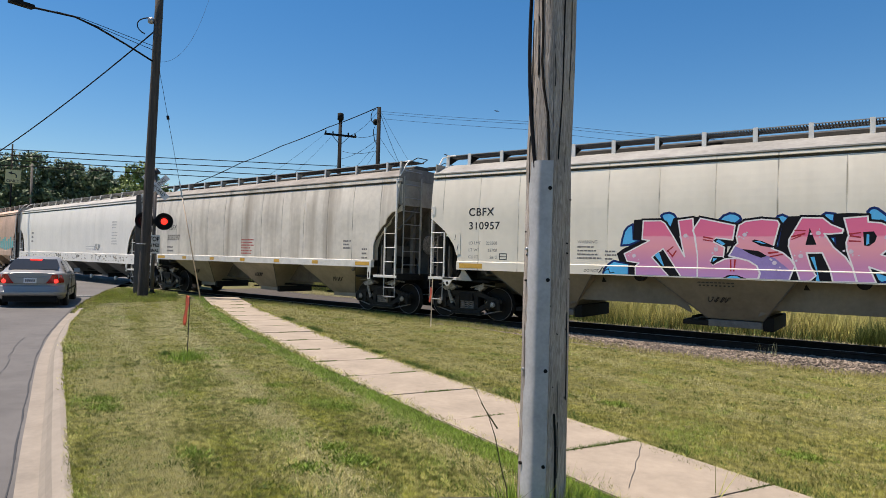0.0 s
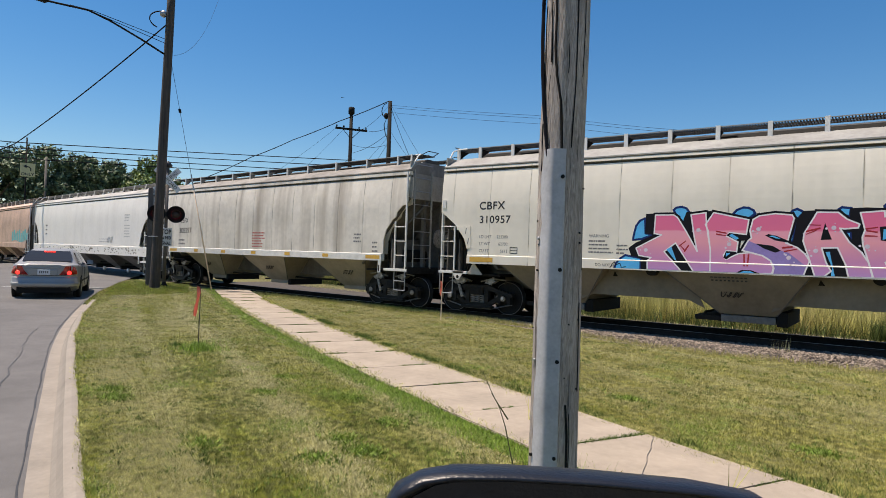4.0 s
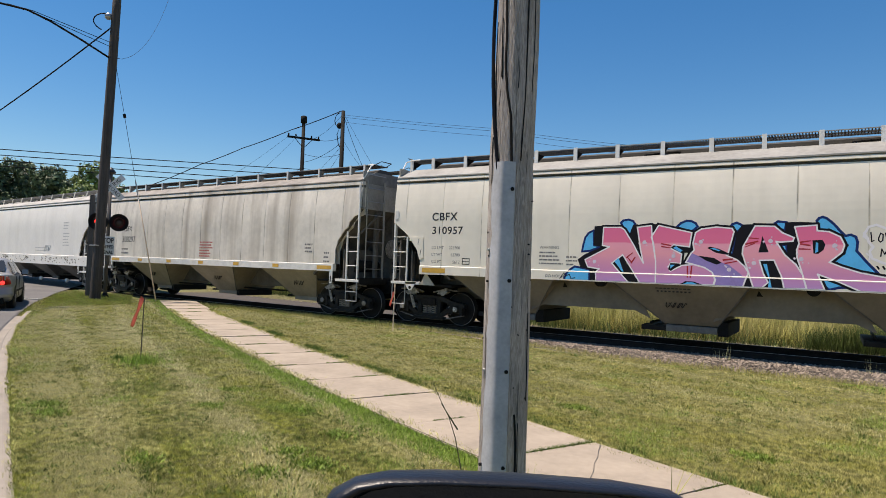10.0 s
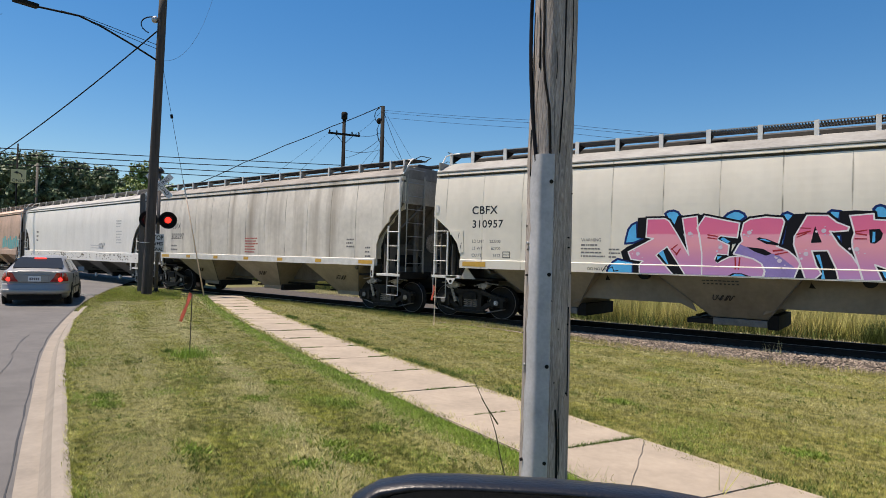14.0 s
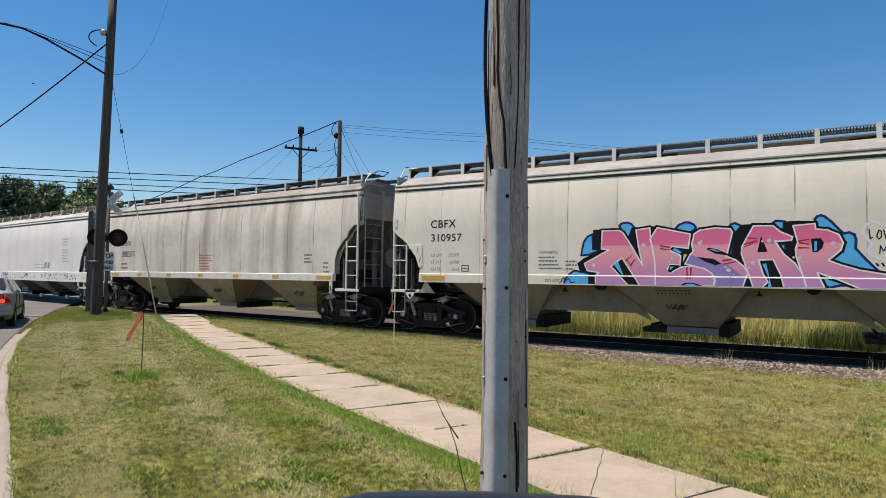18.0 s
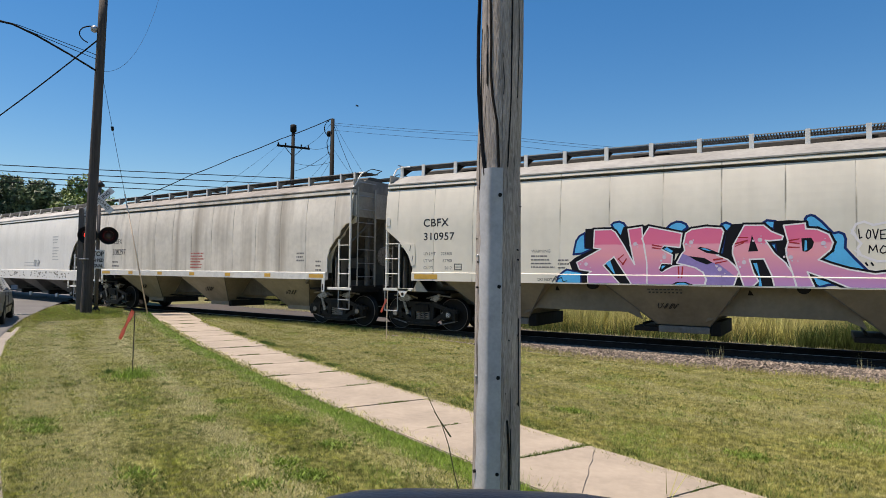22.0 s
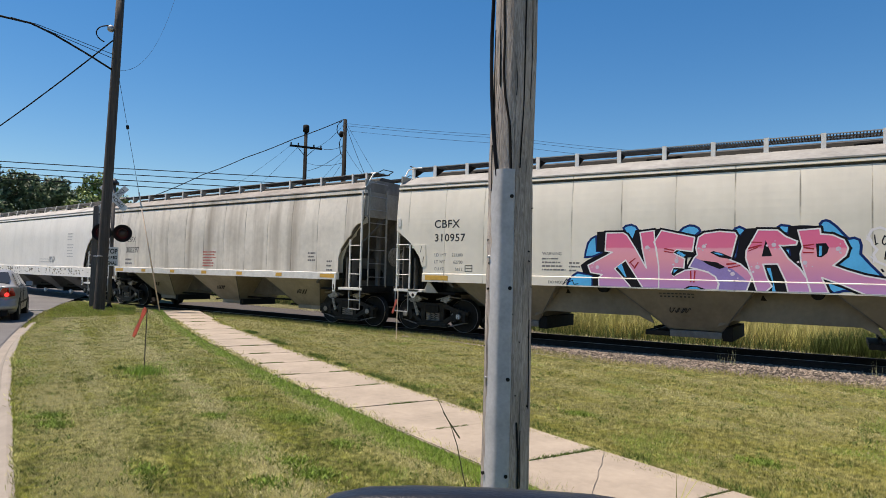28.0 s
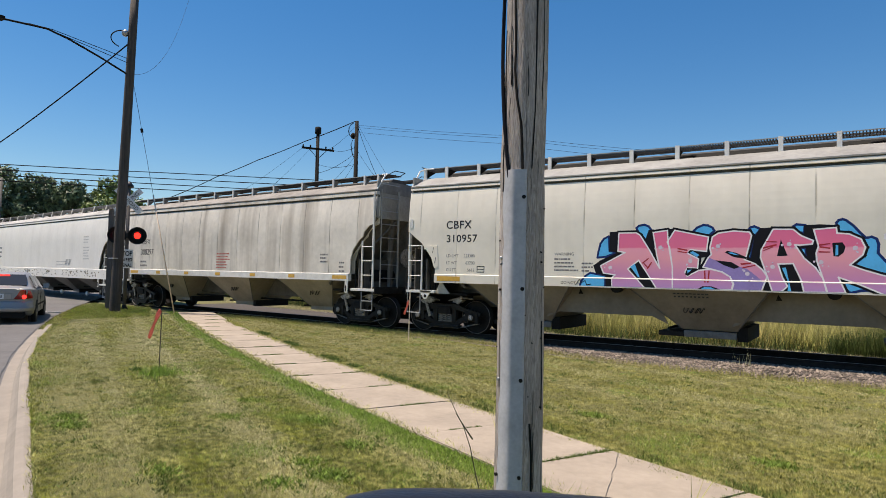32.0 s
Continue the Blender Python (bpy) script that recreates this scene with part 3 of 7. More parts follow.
def build_track():
    e = tagged(new("railway_track"), "rusty steel rails on timber ties in ballast", "railway track", kind="structure")
    for side in (-0.755, 0.755):
        prof = [(-0.037, 0.0), (0.037, 0.0), (0.037, -0.035), (0.012, -0.05), (0.012, -0.15), (0.07, -0.165), (0.07, -0.178), (-0.07, -0.178), (-0.07, -0.165), (-0.012, -0.15), (-0.012, -0.05), (-0.037, -0.035)]
        verts, faces = [], []; n = len(prof)
        line = [v for v in track_line if v.x > -100]
        for i, p in enumerate(line):
            a, b = line[max(i - 1, 0)], line[min(i + 1, len(line) - 1)]
            d = (b - a).normalized(); nn = Vector((-d.y, d.x))
            for o, h in prof:
                q = p + nn * (side + o); verts.append((q.x, q.y, h))
        for i in range(len(line) - 1):
            for j in range(n):
                faces.append((i * n + j, (i + 1) * n + j, (i + 1) * n + (j + 1) % n, i * n + (j + 1) % n))
        ob = new("rail", raw_mesh("rail", verts, faces, M["rail"])); ob.parent = e
        verts, faces = [], []
        for i, p in enumerate(line):
            a, b = line[max(i - 1, 0)], line[min(i + 1, len(line) - 1)]
            d = (b - a).normalized(); nn = Vector((-d.y, d.x))
            for o, h in ((-0.036, 0.001), (-0.030, 0.004), (0.030, 0.004), (0.036, 0.001)):
                q = p + nn * (side + o); verts.append((q.x, q.y, h))
        faces = [(i * 4 + j, (i + 1) * 4 + j, (i + 1) * 4 + j + 1, i * 4 + j + 1) for i in range(len(line) - 1) for j in range(3)]
        hd = new("rail_head", raw_mesh("rail_head", verts, faces, M["railtop"])); hd.parent = ob; hd["label"] = "worn bright running surface"
    verts, faces = [], []
    prof = [(-6.4, -0.40), (-5.6, -0.22), (-2.35, -0.21), (-1.75, -0.15), (-1.35, -0.11), (-0.88, -0.10), (-0.66, -0.20), (0.66, -0.20), (0.88, -0.15), (1.35, -0.13), (1.75, -0.15), (2.35, -0.25), (3.0, -0.40)]      # the far side first
    for i, p in enumerate(track_line):
        a, b = track_line[max(i - 1, 0)], track_line[min(i + 1, len(track_line) - 1)]
        d = (b - a).normalized(); nn = Vector((-d.y, d.x))
        for o, h in prof:
            q = p + nn * o; hh = h + 0.012 * math.sin(i * 1.7 + o)
            if 0.9 < abs(o) < 6 and nn.y * o > 0 and -28 < q.x < -12: hh = max(hh, float(ground_z(q.x, q.y)) + 0.015)
            verts.append((q.x, q.y, hh))
    n = len(prof)
    for i in range(len(track_line) - 1):
        for j in range(n - 1):
            faces.append((i * n + j, (i + 1) * n + j, (i + 1) * n + j + 1, i * n + j + 1))
    ob = new("ballast_bed", raw_mesh("ballast_bed", verts, faces, M["ballastbed"])); ob.parent = e
    bm = B(); box(bm, -0.115, 0.115, -1.3, 1.3, -0.33, -0.175, 0.01)
    me = bpy.data.meshes.new("tie"); bm.to_mesh(me); bm.free(); me.materials.append(M["wooddark"])
    for k in range(110):
        x = 6 - 0.54 * k
        share("tie", me, e, pose(x, float(track_y(x)), random.uniform(-0.01, 0.01), 0, 0, random.uniform(-1.5, 1.5)))
build_track()

# ---- hopper cars ----
def clip_x(poly, lo, hi):
    for lim, sgn in ((lo, 1), (hi, -1)):
        out = []
        for i, p in enumerate(poly):
            r = poly[(i + 1) % len(poly)]
            pin, rin = sgn * (p[0] - lim) >= 0, sgn * (r[0] - lim) >= 0
            if pin: out.append(p)
            if pin != rin:
                t = (lim - p[0]) / (r[0] - p[0]); out.append((lim, p[1] + t * (r[1] - p[1])))
        poly = out
    return poly

def ycut(s, a, b):
    return min(s * a, s * b), max(s * a, s * b)

def build_truck(parent, x):
    tr = new("truck"); tr.parent = parent; tr.location = (x, 0, 0)
    for wx in (-0.889, 0.889):
        bm = B(); tube(bm, [(wx, -0.95, 0.457), (wx, 0.95, 0.457)], 0.085, 12); part("axle", bm, M["steel"], tr)
        for s in (-1, 1):
            bm = B(); lathe(bm, [(0.09, -0.075), (0.40, -0.05), (0.455, -0.068), (0.457, 0.03), (0.482, 0.04), (0.482, 0.068), (0.39, 0.06), (0.36, 0.01), (0.15, 0.0), (0.12, 0.08), (0.09, 0.08)] if s < 0 else [(0.09, -0.08), (0.12, -0.08), (0.15, 0.0), (0.36, -0.01), (0.39, -0.06), (0.482, -0.068), (0.482, -0.04), (0.457, -0.03), (0.455, 0.068), (0.40, 0.05), (0.09, 0.075)], "y", 32, (wx, s * 0.76, 0.457))
            part("wheel", bm, M["wheelsteel"], tr, "dark wheel with worn bright rim")
            bm = B(); lathe(bm, [(0.115, 0), (0.125, 0.05), (0.115, 0.13), (0.07, 0.15), (0.02, 0.155)] if s > 0 else [(0.115, 0), (0.125, -0.05), (0.115, -0.13), (0.07, -0.15), (0.02, -0.155)], "y", 14, (wx, s * 0.98, 0.457))
            part("bearing_cap", bm, M["dusty"], tr)
            bm = B(); tube(bm, [(wx, s * 0.83, 0.457 + 0.44)] + [(wx + 0.445 * math.sin(a / 24 * 6.2832), s * 0.835, 0.457 + 0.445 * math.cos(a / 24 * 6.2832)) for a in range(1, 25)], 0.009, 5)
            part("wheel_rim", bm, M["tread"], tr, "bright worn wheel rim")
    for s in (-1, 1):
        bm = B(); y0, y1 = s * 0.94, s * 1.08
        prism(bm, [(-1.15, 0.60), (-0.75, 0.68), (-0.40, 0.80), (0.40, 0.80), (0.75, 0.68), (1.15, 0.60), (1.15, 0.50), (0.80, 0.56), (0.38, 0.66), (-0.38, 0.66), (-0.80, 0.56), (-1.15, 0.50)], "y", y0, y1)
        prism(bm, [(-0.74, 0.42), (-0.38, 0.20), (0.38, 0.20), (0.74, 0.42), (0.62, 0.48), (0.33, 0.30), (-0.33, 0.30), (-0.62, 0.48)], "y", y0, y1)
        for q in (-1, 1):
            prism(bm, [(q * 0.25, 0.28), (q * 0.37, 0.28), (q * 0.39, 0.68), (q * 0.25, 0.68)], "y", y0, y1)
            prism(bm, [(q * 0.58, 0.44), (q * 0.72, 0.40), (q * 0.92, 0.56), (q * 0.80, 0.60)], "y", y0 + s * 0.02, y1 - s * 0.02)
        bmesh.ops.recalc_face_normals(bm, faces=bm.faces[:])
        part("side_frame", bm, M["dusty"], tr)
        for q in (-1, 1):
            bm = B(); prism(bm, [(q * 0.70, 0.62), (q * 1.08, 0.60), (q * 1.10, 0.30), (q * 1.0, 0.30), (q * 0.98, 0.50), (q * 0.80, 0.52), (q * 0.78, 0.30), (q * 0.68, 0.34)], "y", s * 0.93, s * 1.10); bmesh.ops.recalc_face_normals(bm, faces=bm.faces[:]); part("pedestal", bm, M["dusty"], tr)
            for j in range(3):
                an = 2.1 * j + 0.5; bm = B(); tube(bm, [(q * 0.889 + 0.05 * math.cos(an), s * 1.14, 0.457 + 0.05 * math.sin(an)), (q * 0.889 + 0.05 * math.cos(an), s * 1.158, 0.457 + 0.05 * math.sin(an))], 0.014, 6); part("cap_screw", bm, M["castlight"], tr)
            bm = B(); prism(bm, [(q * 0.30, 0.86), (q * 0.52, 0.84), (q * 0.66, 0.93), (q * 0.40, 0.98)], "y", s * 0.98, s * 1.16); bmesh.ops.recalc_face_normals(bm, faces=bm.faces[:]); part("side_bearing", bm, M["castlight"], tr)
            bm = B(); prism(bm, [(q * 0.46, 0.30), (q * 0.60, 0.28), (q * 0.72, 0.44), (q * 0.60, 0.56), (q * 0.52, 0.50)], "y", s * 0.80, s * 0.90); bmesh.ops.recalc_face_normals(bm, faces=bm.faces[:]); part("brake_shoe", bm, M["castlight"], tr)
        bm = B(); prism(bm, [(-0.80, 0.88), (-0.52, 0.99), (-0.30, 0.92), (-0.42, 0.83), (-0.70, 0.80)], "y", s * 1.11, s * 1.14); bmesh.ops.recalc_face_normals(bm, faces=bm.faces[:]); part("brake_cylinder_plate", bm, M["castlight"], tr, "pale brake plate")
        bm = B(); prism(bm, [(-0.64, 0.80), (-0.54, 0.78), (-0.42, 0.46), (-0.51, 0.42)], "y", s * 1.10, s * 1.125); bmesh.ops.recalc_face_normals(bm, faces=bm.faces[:]); part("brake_lever", bm, M["castlight"], tr)
        bm = B(); box(bm, -0.50, 0.50, *ycut(s, 0.92, 1.12), 0.15, 0.22, 0.01); part("spring_plank", bm, M["dusty"], tr)
        for k in range(3):
            bm = B(); tube(bm, [((k - 1) * 0.155 + 0.058 * math.cos(a * 0.9), s * 1.03 + 0.058 * math.sin(a * 0.9), 0.29 + 0.0085 * a) for a in range(44)], 0.015, 5)
            part("spring", bm, M["spring"], tr, "dusty coil spring")
        for q in (-1, 1):
            bm = B(); tube(bm, [(q * 0.889, s * 1.13, 0.457), (q * 0.889, s * 1.145, 0.457)], 0.075, 10); part("end_cap", bm, M["castlight"], tr, "pale bearing end cap")
            bm = B(); tube(bm, [(q * 0.15, s * 1.10, 0.90), (q * 0.55, s * 1.11, 1.00), (q * 0.95, s * 1.10, 0.96)], 0.022, 6); part("brake_rod", bm, M["castlight"], tr)
            bm = B(); prism(bm, [(q * 0.42, 0.82), (q * 0.50, 0.80), (q * 0.62, 1.02), (q * 0.54, 1.04)], "y", s * 1.10, s * 1.13); part("brake_lever", bm, M["castlight"], tr)
        bm = B(); tube(bm, [(-1.1, s * 0.98, 0.30), (-0.4, s * 1.0, 0.14), (0.4, s * 1.0, 0.14), (1.1, s * 0.98, 0.30)], 0.018, 6); part("brake_pipe", bm, M["castlight"], tr)
    bm = B(); box(bm, -0.22, 0.22, -1.12, 1.12, 0.52, 0.74, 0.03); part("bolster", bm, M["steel"], tr)
    for s in (-1, 1):
        bm = B(); tube(bm, [(-0.5 * s, -0.8, 0.36), (-0.5 * s, 0.8, 0.36)], 0.05, 8); part("brake_beam", bm, M["dark"], tr)
    return tr

def hopper(x, y, rz, label, zs, zb, ze, lip, knee, board, body, roofm, cut, seam0, posts, bays, slopes="tan", strips=True, S=6.61, A=7.55, sill_end=6.63, end_z=2.8, slant=0.0, tall=True, board_m="grate", hatch_m="hatchdark"):
    """A covered hopper. x runs along it; the side seen is at -y. zs, zb: sill; ze: top of the side; bays: centres, half width above and below, outlet's half depth, height and lean."""
    H = 1.60
    U = H - 0.085      # the sides lean in towards the eaves
    e = thing("hopper_car", x, y, 0, rz, label, "freight car", "coupled train of hopper cars")
    poly = [(-cut[0][0], zs), (cut[0][0], zs)] + [(px, pz) for px, pz in cut] + [(A, ze), (-A, ze)] + [(-px, pz) for px, pz in cut[::-1]]
    for s in (-1, 1):
        core = new("side"); core.parent = e
        bm = B(); prism(bm, [(px * 0.997, pz) for px, pz in poly], "y", s * (H - 0.26), s * (H - 0.22)); part("side_sheet", bm, body, core)
        edges = [-A] + [v for v in np.arange(seam0, A, 1.2) if -A + 0.25 < v < A - 0.25] + [A]
        for a, b in zip(edges, edges[1:]):
            pp = clip_x(poly, a + 0.0012, b - 0.0012)
            bm = B()
            prism(bm, pp, "y", s * (H - 0.03), s * H)
            for k in range(7):
                bmesh.ops.bisect_plane(bm, geom=bm.verts[:] + bm.edges[:] + bm.faces[:], plane_co=(0, 0, 2.85 + k * (ze - 2.85) / 7), plane_no=(0, 0, 1))
            bm.normal_update()
            rim = [ed for ed in bm.edges if all(abs(abs(v.co.y) - H) < 1e-4 for v in ed.verts) and any(abs(f.normal.y) < 0.5 for f in ed.link_faces)]
            bmesh.ops.bevel(bm, geom=rim, offset=0.004, segments=1, affect='EDGES')
            for v in bm.verts:
                if v.co.z > 2.85: v.co.y -= s * 0.085 * ((v.co.z - 2.85) / (ze - 2.85)) ** 2
            part("side_panel", bm, body, core)
        sill = B()
        prism(sill, [(s * (H - 0.12), zb), (s * (H + 0.020), zb), (s * (H + 0.020), zs - 0.010), (s * (H + 0.017), zs - 0.004), (s * (H + 0.001), zs + 0.004), (s * (H - 0.12), zs + 0.006)], "x", -sill_end, sill_end)
        so = part("side_sill", sill, (body if strips == "ends" else M["white"]) if strips is not None else body, e, "pale side sill with reflective strips" if strips else "pale steel side sill")
        for k in (range(7) if strips is True else (0, 6) if strips else ()):
            px = -S + 0.08 + k * (2 * S - 0.75) / 6
            wdt = (0.74 if strips == "ends" else 0.62) if k in (0, 6) else 0.3
            bm = B(); box(bm, px, px + wdt, s * (H + 0.021), s * (H + 0.024), zb + 0.05, zs - 0.05); part("reflector", bm, M["yellow"], so, "yellow reflective strip")
        # eave: a proud flange, a groove, and the roof's own edge
        # recess back in dark paint, to deepen the shade under the flange
        rc = B(); prism(rc, [(s * (U - 0.13), ze - 0.01), (s * (U - 0.075), ze - 0.01), (s * (U - 0.075), ze + 0.07), (s * (U - 0.13), ze + 0.07)], "x", -A + 0.012, A - 0.012)
        part("eave_recess", rc, M["grimeshade"], e)
        fl = B(); prism(fl, [(s * (U - 0.12), ze + 0.062), (s * (U + 0.018), ze + 0.060), (s * (U + 0.021), ze + 0.066), (s * (U + 0.014), ze + 0.06 + lip), (s * (U - 0.12), ze + 0.064 + lip)], "x", -A + 0.01, A - 0.01)
        part("eave_flange", fl, body, e)
        # black strip for the thin shadow line under the roof edge
        gv = B(); prism(gv, [(s * (U - 0.12), ze + lip + 0.06), (s * (U - 0.05), ze + lip + 0.06), (s * (U - 0.05), ze + lip + 0.095), (s * (U - 0.12), ze + lip + 0.095)], "x", -A + 0.02, A - 0.02)
        part("eave_groove", gv, M["dark"], e)
    r0 = ze + lip + 0.086
    rf = B(); prism(rf, [(-U - 0.024, r0), (-U - 0.022, r0 + 0.03), (-1.02, knee - 0.04), (-0.92, knee), (0.92, knee), (1.02, knee - 0.04), (U + 0.022, r0 + 0.03), (U + 0.024, r0), (U - 0.1, r0 - 0.06), (-U + 0.1, r0 - 0.06)], "x", -A + 0.02, A - 0.02)
    part("roof", rf, roofm, e)
    hc = B(); prism(hc, [(-0.36, knee - 0.01), (-0.34, board - 0.10), (-0.24, board - 0.05), (0.24, board - 0.05), (0.34, board - 0.10), (0.36, knee - 0.01)], "x", -A + 0.5, A - 0.5); part("hatch_cover", hc, M[hatch_m], e, "long trough hatch cover")
    for s in (-1, 1):
        rb = new("running_board"); rb.parent = e
        bm = B(); y0, y1 = ycut(s, 0.905, 0.935); box(bm, -A + 0.05, A - 0.05, y0, y1, board - 0.018, board); part("edge_rail", bm, M["galvdull"], rb)
        for q in (0.40, 0.65):
            bm = B(); y0, y1 = ycut(s, q, q + 0.025); box(bm, -A + 0.05, A - 0.05, y0, y1, board - 0.045, board - 0.004); part("edge_rail", bm, M[board_m], rb)
        verts, faces = [], []; n = int((2 * A - 0.14) / 0.058)
        for k in range(n):
            gx = -A + 0.07 + k * 0.058; i0 = len(verts)
            for zz in (board - 0.040, board - 0.006):
                verts += [(gx, s * 0.42, zz), (gx + 0.022, s * 0.42, zz), (gx + 0.022, s * 0.905, zz), (gx, s * 0.905, zz)]
            faces += [(i0, i0 + 1, i0 + 5, i0 + 4), (i0 + 2, i0 + 3, i0 + 7, i0 + 6), (i0 + 1, i0 + 2, i0 + 6, i0 + 5), (i0 + 3, i0, i0 + 4, i0 + 7), (i0 + 4, i0 + 5, i0 + 6, i0 + 7), (i0 + 3, i0 + 2, i0 + 1, i0)]
        gr = new("grating", raw_mesh("grating", verts, faces, M[board_m])); gr.parent = rb; tagged(gr, kind="stuff")
        for px in posts:
            bm = B(); y0, y1 = ycut(s, 0.94, 0.975)
            w = 0.028 if slant else 0.030 if zs < 1.6 else 0.048
            lo = [(px - w, knee - 0.05), (px + w, knee - 0.05), (px + w + slant, board + 0.012), (px - w + slant, board + 0.012)]
            prism(bm, lo, "y", y0, y1); part("running_board_bracket", bm, M["white"], rb)
            # webs; black on the first car, doubling as the posts' cast shadows
            u0, u1, reach = px - 0.006, px + 0.006, 0.44 if zs > 1.6 else 0.62
            bm = B(); prism(bm, [(s * 0.938, knee - 0.01), (s * 0.938, board - 0.045), (s * reach, board - 0.05), (s * (reach + 0.10), board - 0.10), (s * 0.82, knee + 0.04)], "x", u0, u1); part("bracket_web", bm, M["dark" if zs > 1.6 else "galvdull"], rb)
        for t in (-1, 1):
            bm = B(); tube(bm, [(t * (A - 0.36), s * 0.92, board - 0.01), (t * (A - 0.12), s * 0.96, board - 0.02), (t * (A - 0.04), s * 1.15, board - 0.10), (t * (A - 0.03), s * (U - 0.02), r0 + 0.03)], 0.022, 6); part("corner_grab_rail", bm, M["white"], rb)
            bm = B(); tube(bm, [(t * (A - 0.10), s * 0.40, board - 0.01), (t * (A + 0.10), s * 0.40, board + 0.07), (t * (A + 0.10), s * 0.86, board + 0.07), (t * (A - 0.10), s * 0.90, board - 0.01)], 0.013, 6); part("end_hand_hold", bm, M["dark"], rb)
        for px in (-A * 0.72, -A * 0.1, A * 0.45):     # hatch lock bars lie slantwise over the trough
            bm = B(); tube(bm, [(px, s * 0.90, knee + 0.022), (px + 0.32, s * 0.55, knee + 0.10), (px + 0.75, s * 0.30, knee + 0.16)], 0.022, 6); part("hatch_lock_bar", bm, M["dark"], e)
    for s in (-1, 1):
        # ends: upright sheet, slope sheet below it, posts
        bm = B(); prism(bm, [(s * (A - 0.03), end_z), (s * (A - 0.03), knee - 0.03), (s * (A - 0.07), knee - 0.03), (s * (A - 0.07), end_z)], "y", -H + 0.13, H - 0.13); part("end_sheet", bm, M["endpaint"], e, "grimy upright end sheet, shade painted in")
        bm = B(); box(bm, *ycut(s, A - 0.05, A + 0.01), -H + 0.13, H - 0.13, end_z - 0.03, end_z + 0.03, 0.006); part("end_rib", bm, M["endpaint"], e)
        bm = B(); prism(bm, [(s * (A - 0.03), end_z), (s * (A - 0.08), end_z), (s * (S - 0.95), zb - 0.1), (s * (S - 0.90), zb - 0.14)], "y", -H + 0.09, H - 0.09); part("end_slope_sheet", bm, M["grimeshade"], e, "dirty slope sheet, shade painted in")
        bm = B(); box(bm, *ycut(s, S - 0.5, A + 0.2), -0.38, 0.38, 0.74, 1.12, 0.02); part("draft_sill", bm, M["dark"], e)
        bm = B(); box(bm, *ycut(s, A - 0.10, A + 0.07), -H, H, zb - 0.36, zb - 0.16, 0.01); part("end_sill", bm, M["steel"], e)
        bm = B(); box(bm, *ycut(s, A + 0.15, A + 0.57), -0.12, 0.12, 0.76, 0.98, 0.04); part("coupler", bm, M["steel"], e)
        for yy in (-0.75, 0.75):
            bm = B(); prism(bm, [(s * (A - 0.05), end_z), (s * (A - 0.05), zb - 0.2), (s * (A - 0.17), zb - 0.2), (s * (A - 0.17), end_z)], "y", yy - 0.05, yy + 0.05); part("end_post", bm, M["grimeshade"], e)
            bm = B(); tube(bm, [(s * (A - 0.02), yy * 0.75, end_z - 0.02), (s * (A - 0.10), yy * 1.9, end_z - 0.75)], 0.03, 6); part("end_brace", bm, M["grimeshade"], e)
        for t in (-1, 1):
            y0 = t * (H + 0.005)
            lad = new("side_ladder"); lad.parent = e
            xa, xb = s * (A - 0.02), s * (A - 0.46)
            zb0 = zb - 0.22
            bm = B(); box(bm, *ycut(1, xa, xa - s * 0.045), *ycut(1, y0, y0 - t * 0.05), zb0, ze + 0.12 if tall else end_z); part("stile", bm, M["white"], lad)
            bm = B(); box(bm, *ycut(1, xb, xb - s * 0.04), *ycut(1, y0, y0 - t * 0.04), zb0, zb + (1.20 if tall else 1.03)); part("stile", bm, M["white"], lad)
            for k in range(3):
                zz = zb + 0.18 + 0.42 * k
                bm = B(); tube(bm, [(xa, y0, zz), (xb, y0, zz)], 0.014, 6); part("rung", bm, M["white"], lad)
            bm = B(); box(bm, *ycut(1, xa + s * 0.06, s * (A - 0.92)), *ycut(1, y0, y0 - t * 0.30), zb0 - 0.075, zb0, 0.008); part("step_platform", bm, M["white"], lad)
            bm = B(); prism(bm, [(s * (S + 0.02), zs - 0.02), (s * (S - 0.12), zs - 0.02), (s * (S - 0.12), zb - 0.36), (s * (S - 0.02), zb - 0.36)], "y", y0 - t * 0.02, y0 + t * 0.010) if tall else prism(bm, [(s * (S - 0.10), zb + 0.02), (s * (S - 0.14), zb + 0.02), (s * (S - 0.42), zb - 0.30), (s * (S + 0.05), zb - 0.30)], "y", y0 - t * 0.14, y0 - t * 0.11)
            jb = part("jacking_bracket", bm, M["white"] if tall else M["dustlight"], e)
            if tall:
                bm = B(); box(bm, *ycut(s, S - 0.095, S - 0.045), *ycut(1, y0 + t * 0.004, y0 + t * 0.013), zb - 0.32, zb - 0.14); part("slot", bm, M["dark"], jb)
            else:
                bm = B(); prism(bm, [(s * (A - 0.84), zb0), (s * (A - 0.44), zb0), (s * (A - 0.48), zb0 - 0.12), (s * (A - 0.58), zb0 - 0.24), (s * (A - 0.66), zb0 - 0.24), (s * (A - 0.76), zb0 - 0.10)], "y", y0 - t * 0.02, y0); jp = part("pull_plate", bm, M["white"], e, "white pull plate with a round hole")
                bm = B(); tube(bm, [(s * (A - 0.62), y0 - t * 0.022, zb0 - 0.16), (s * (A - 0.62), y0 + t * 0.003, zb0 - 0.16)], 0.045, 12); part("hole", bm, M["dark"], jp)
            st = new("stirrup_step"); st.parent = e
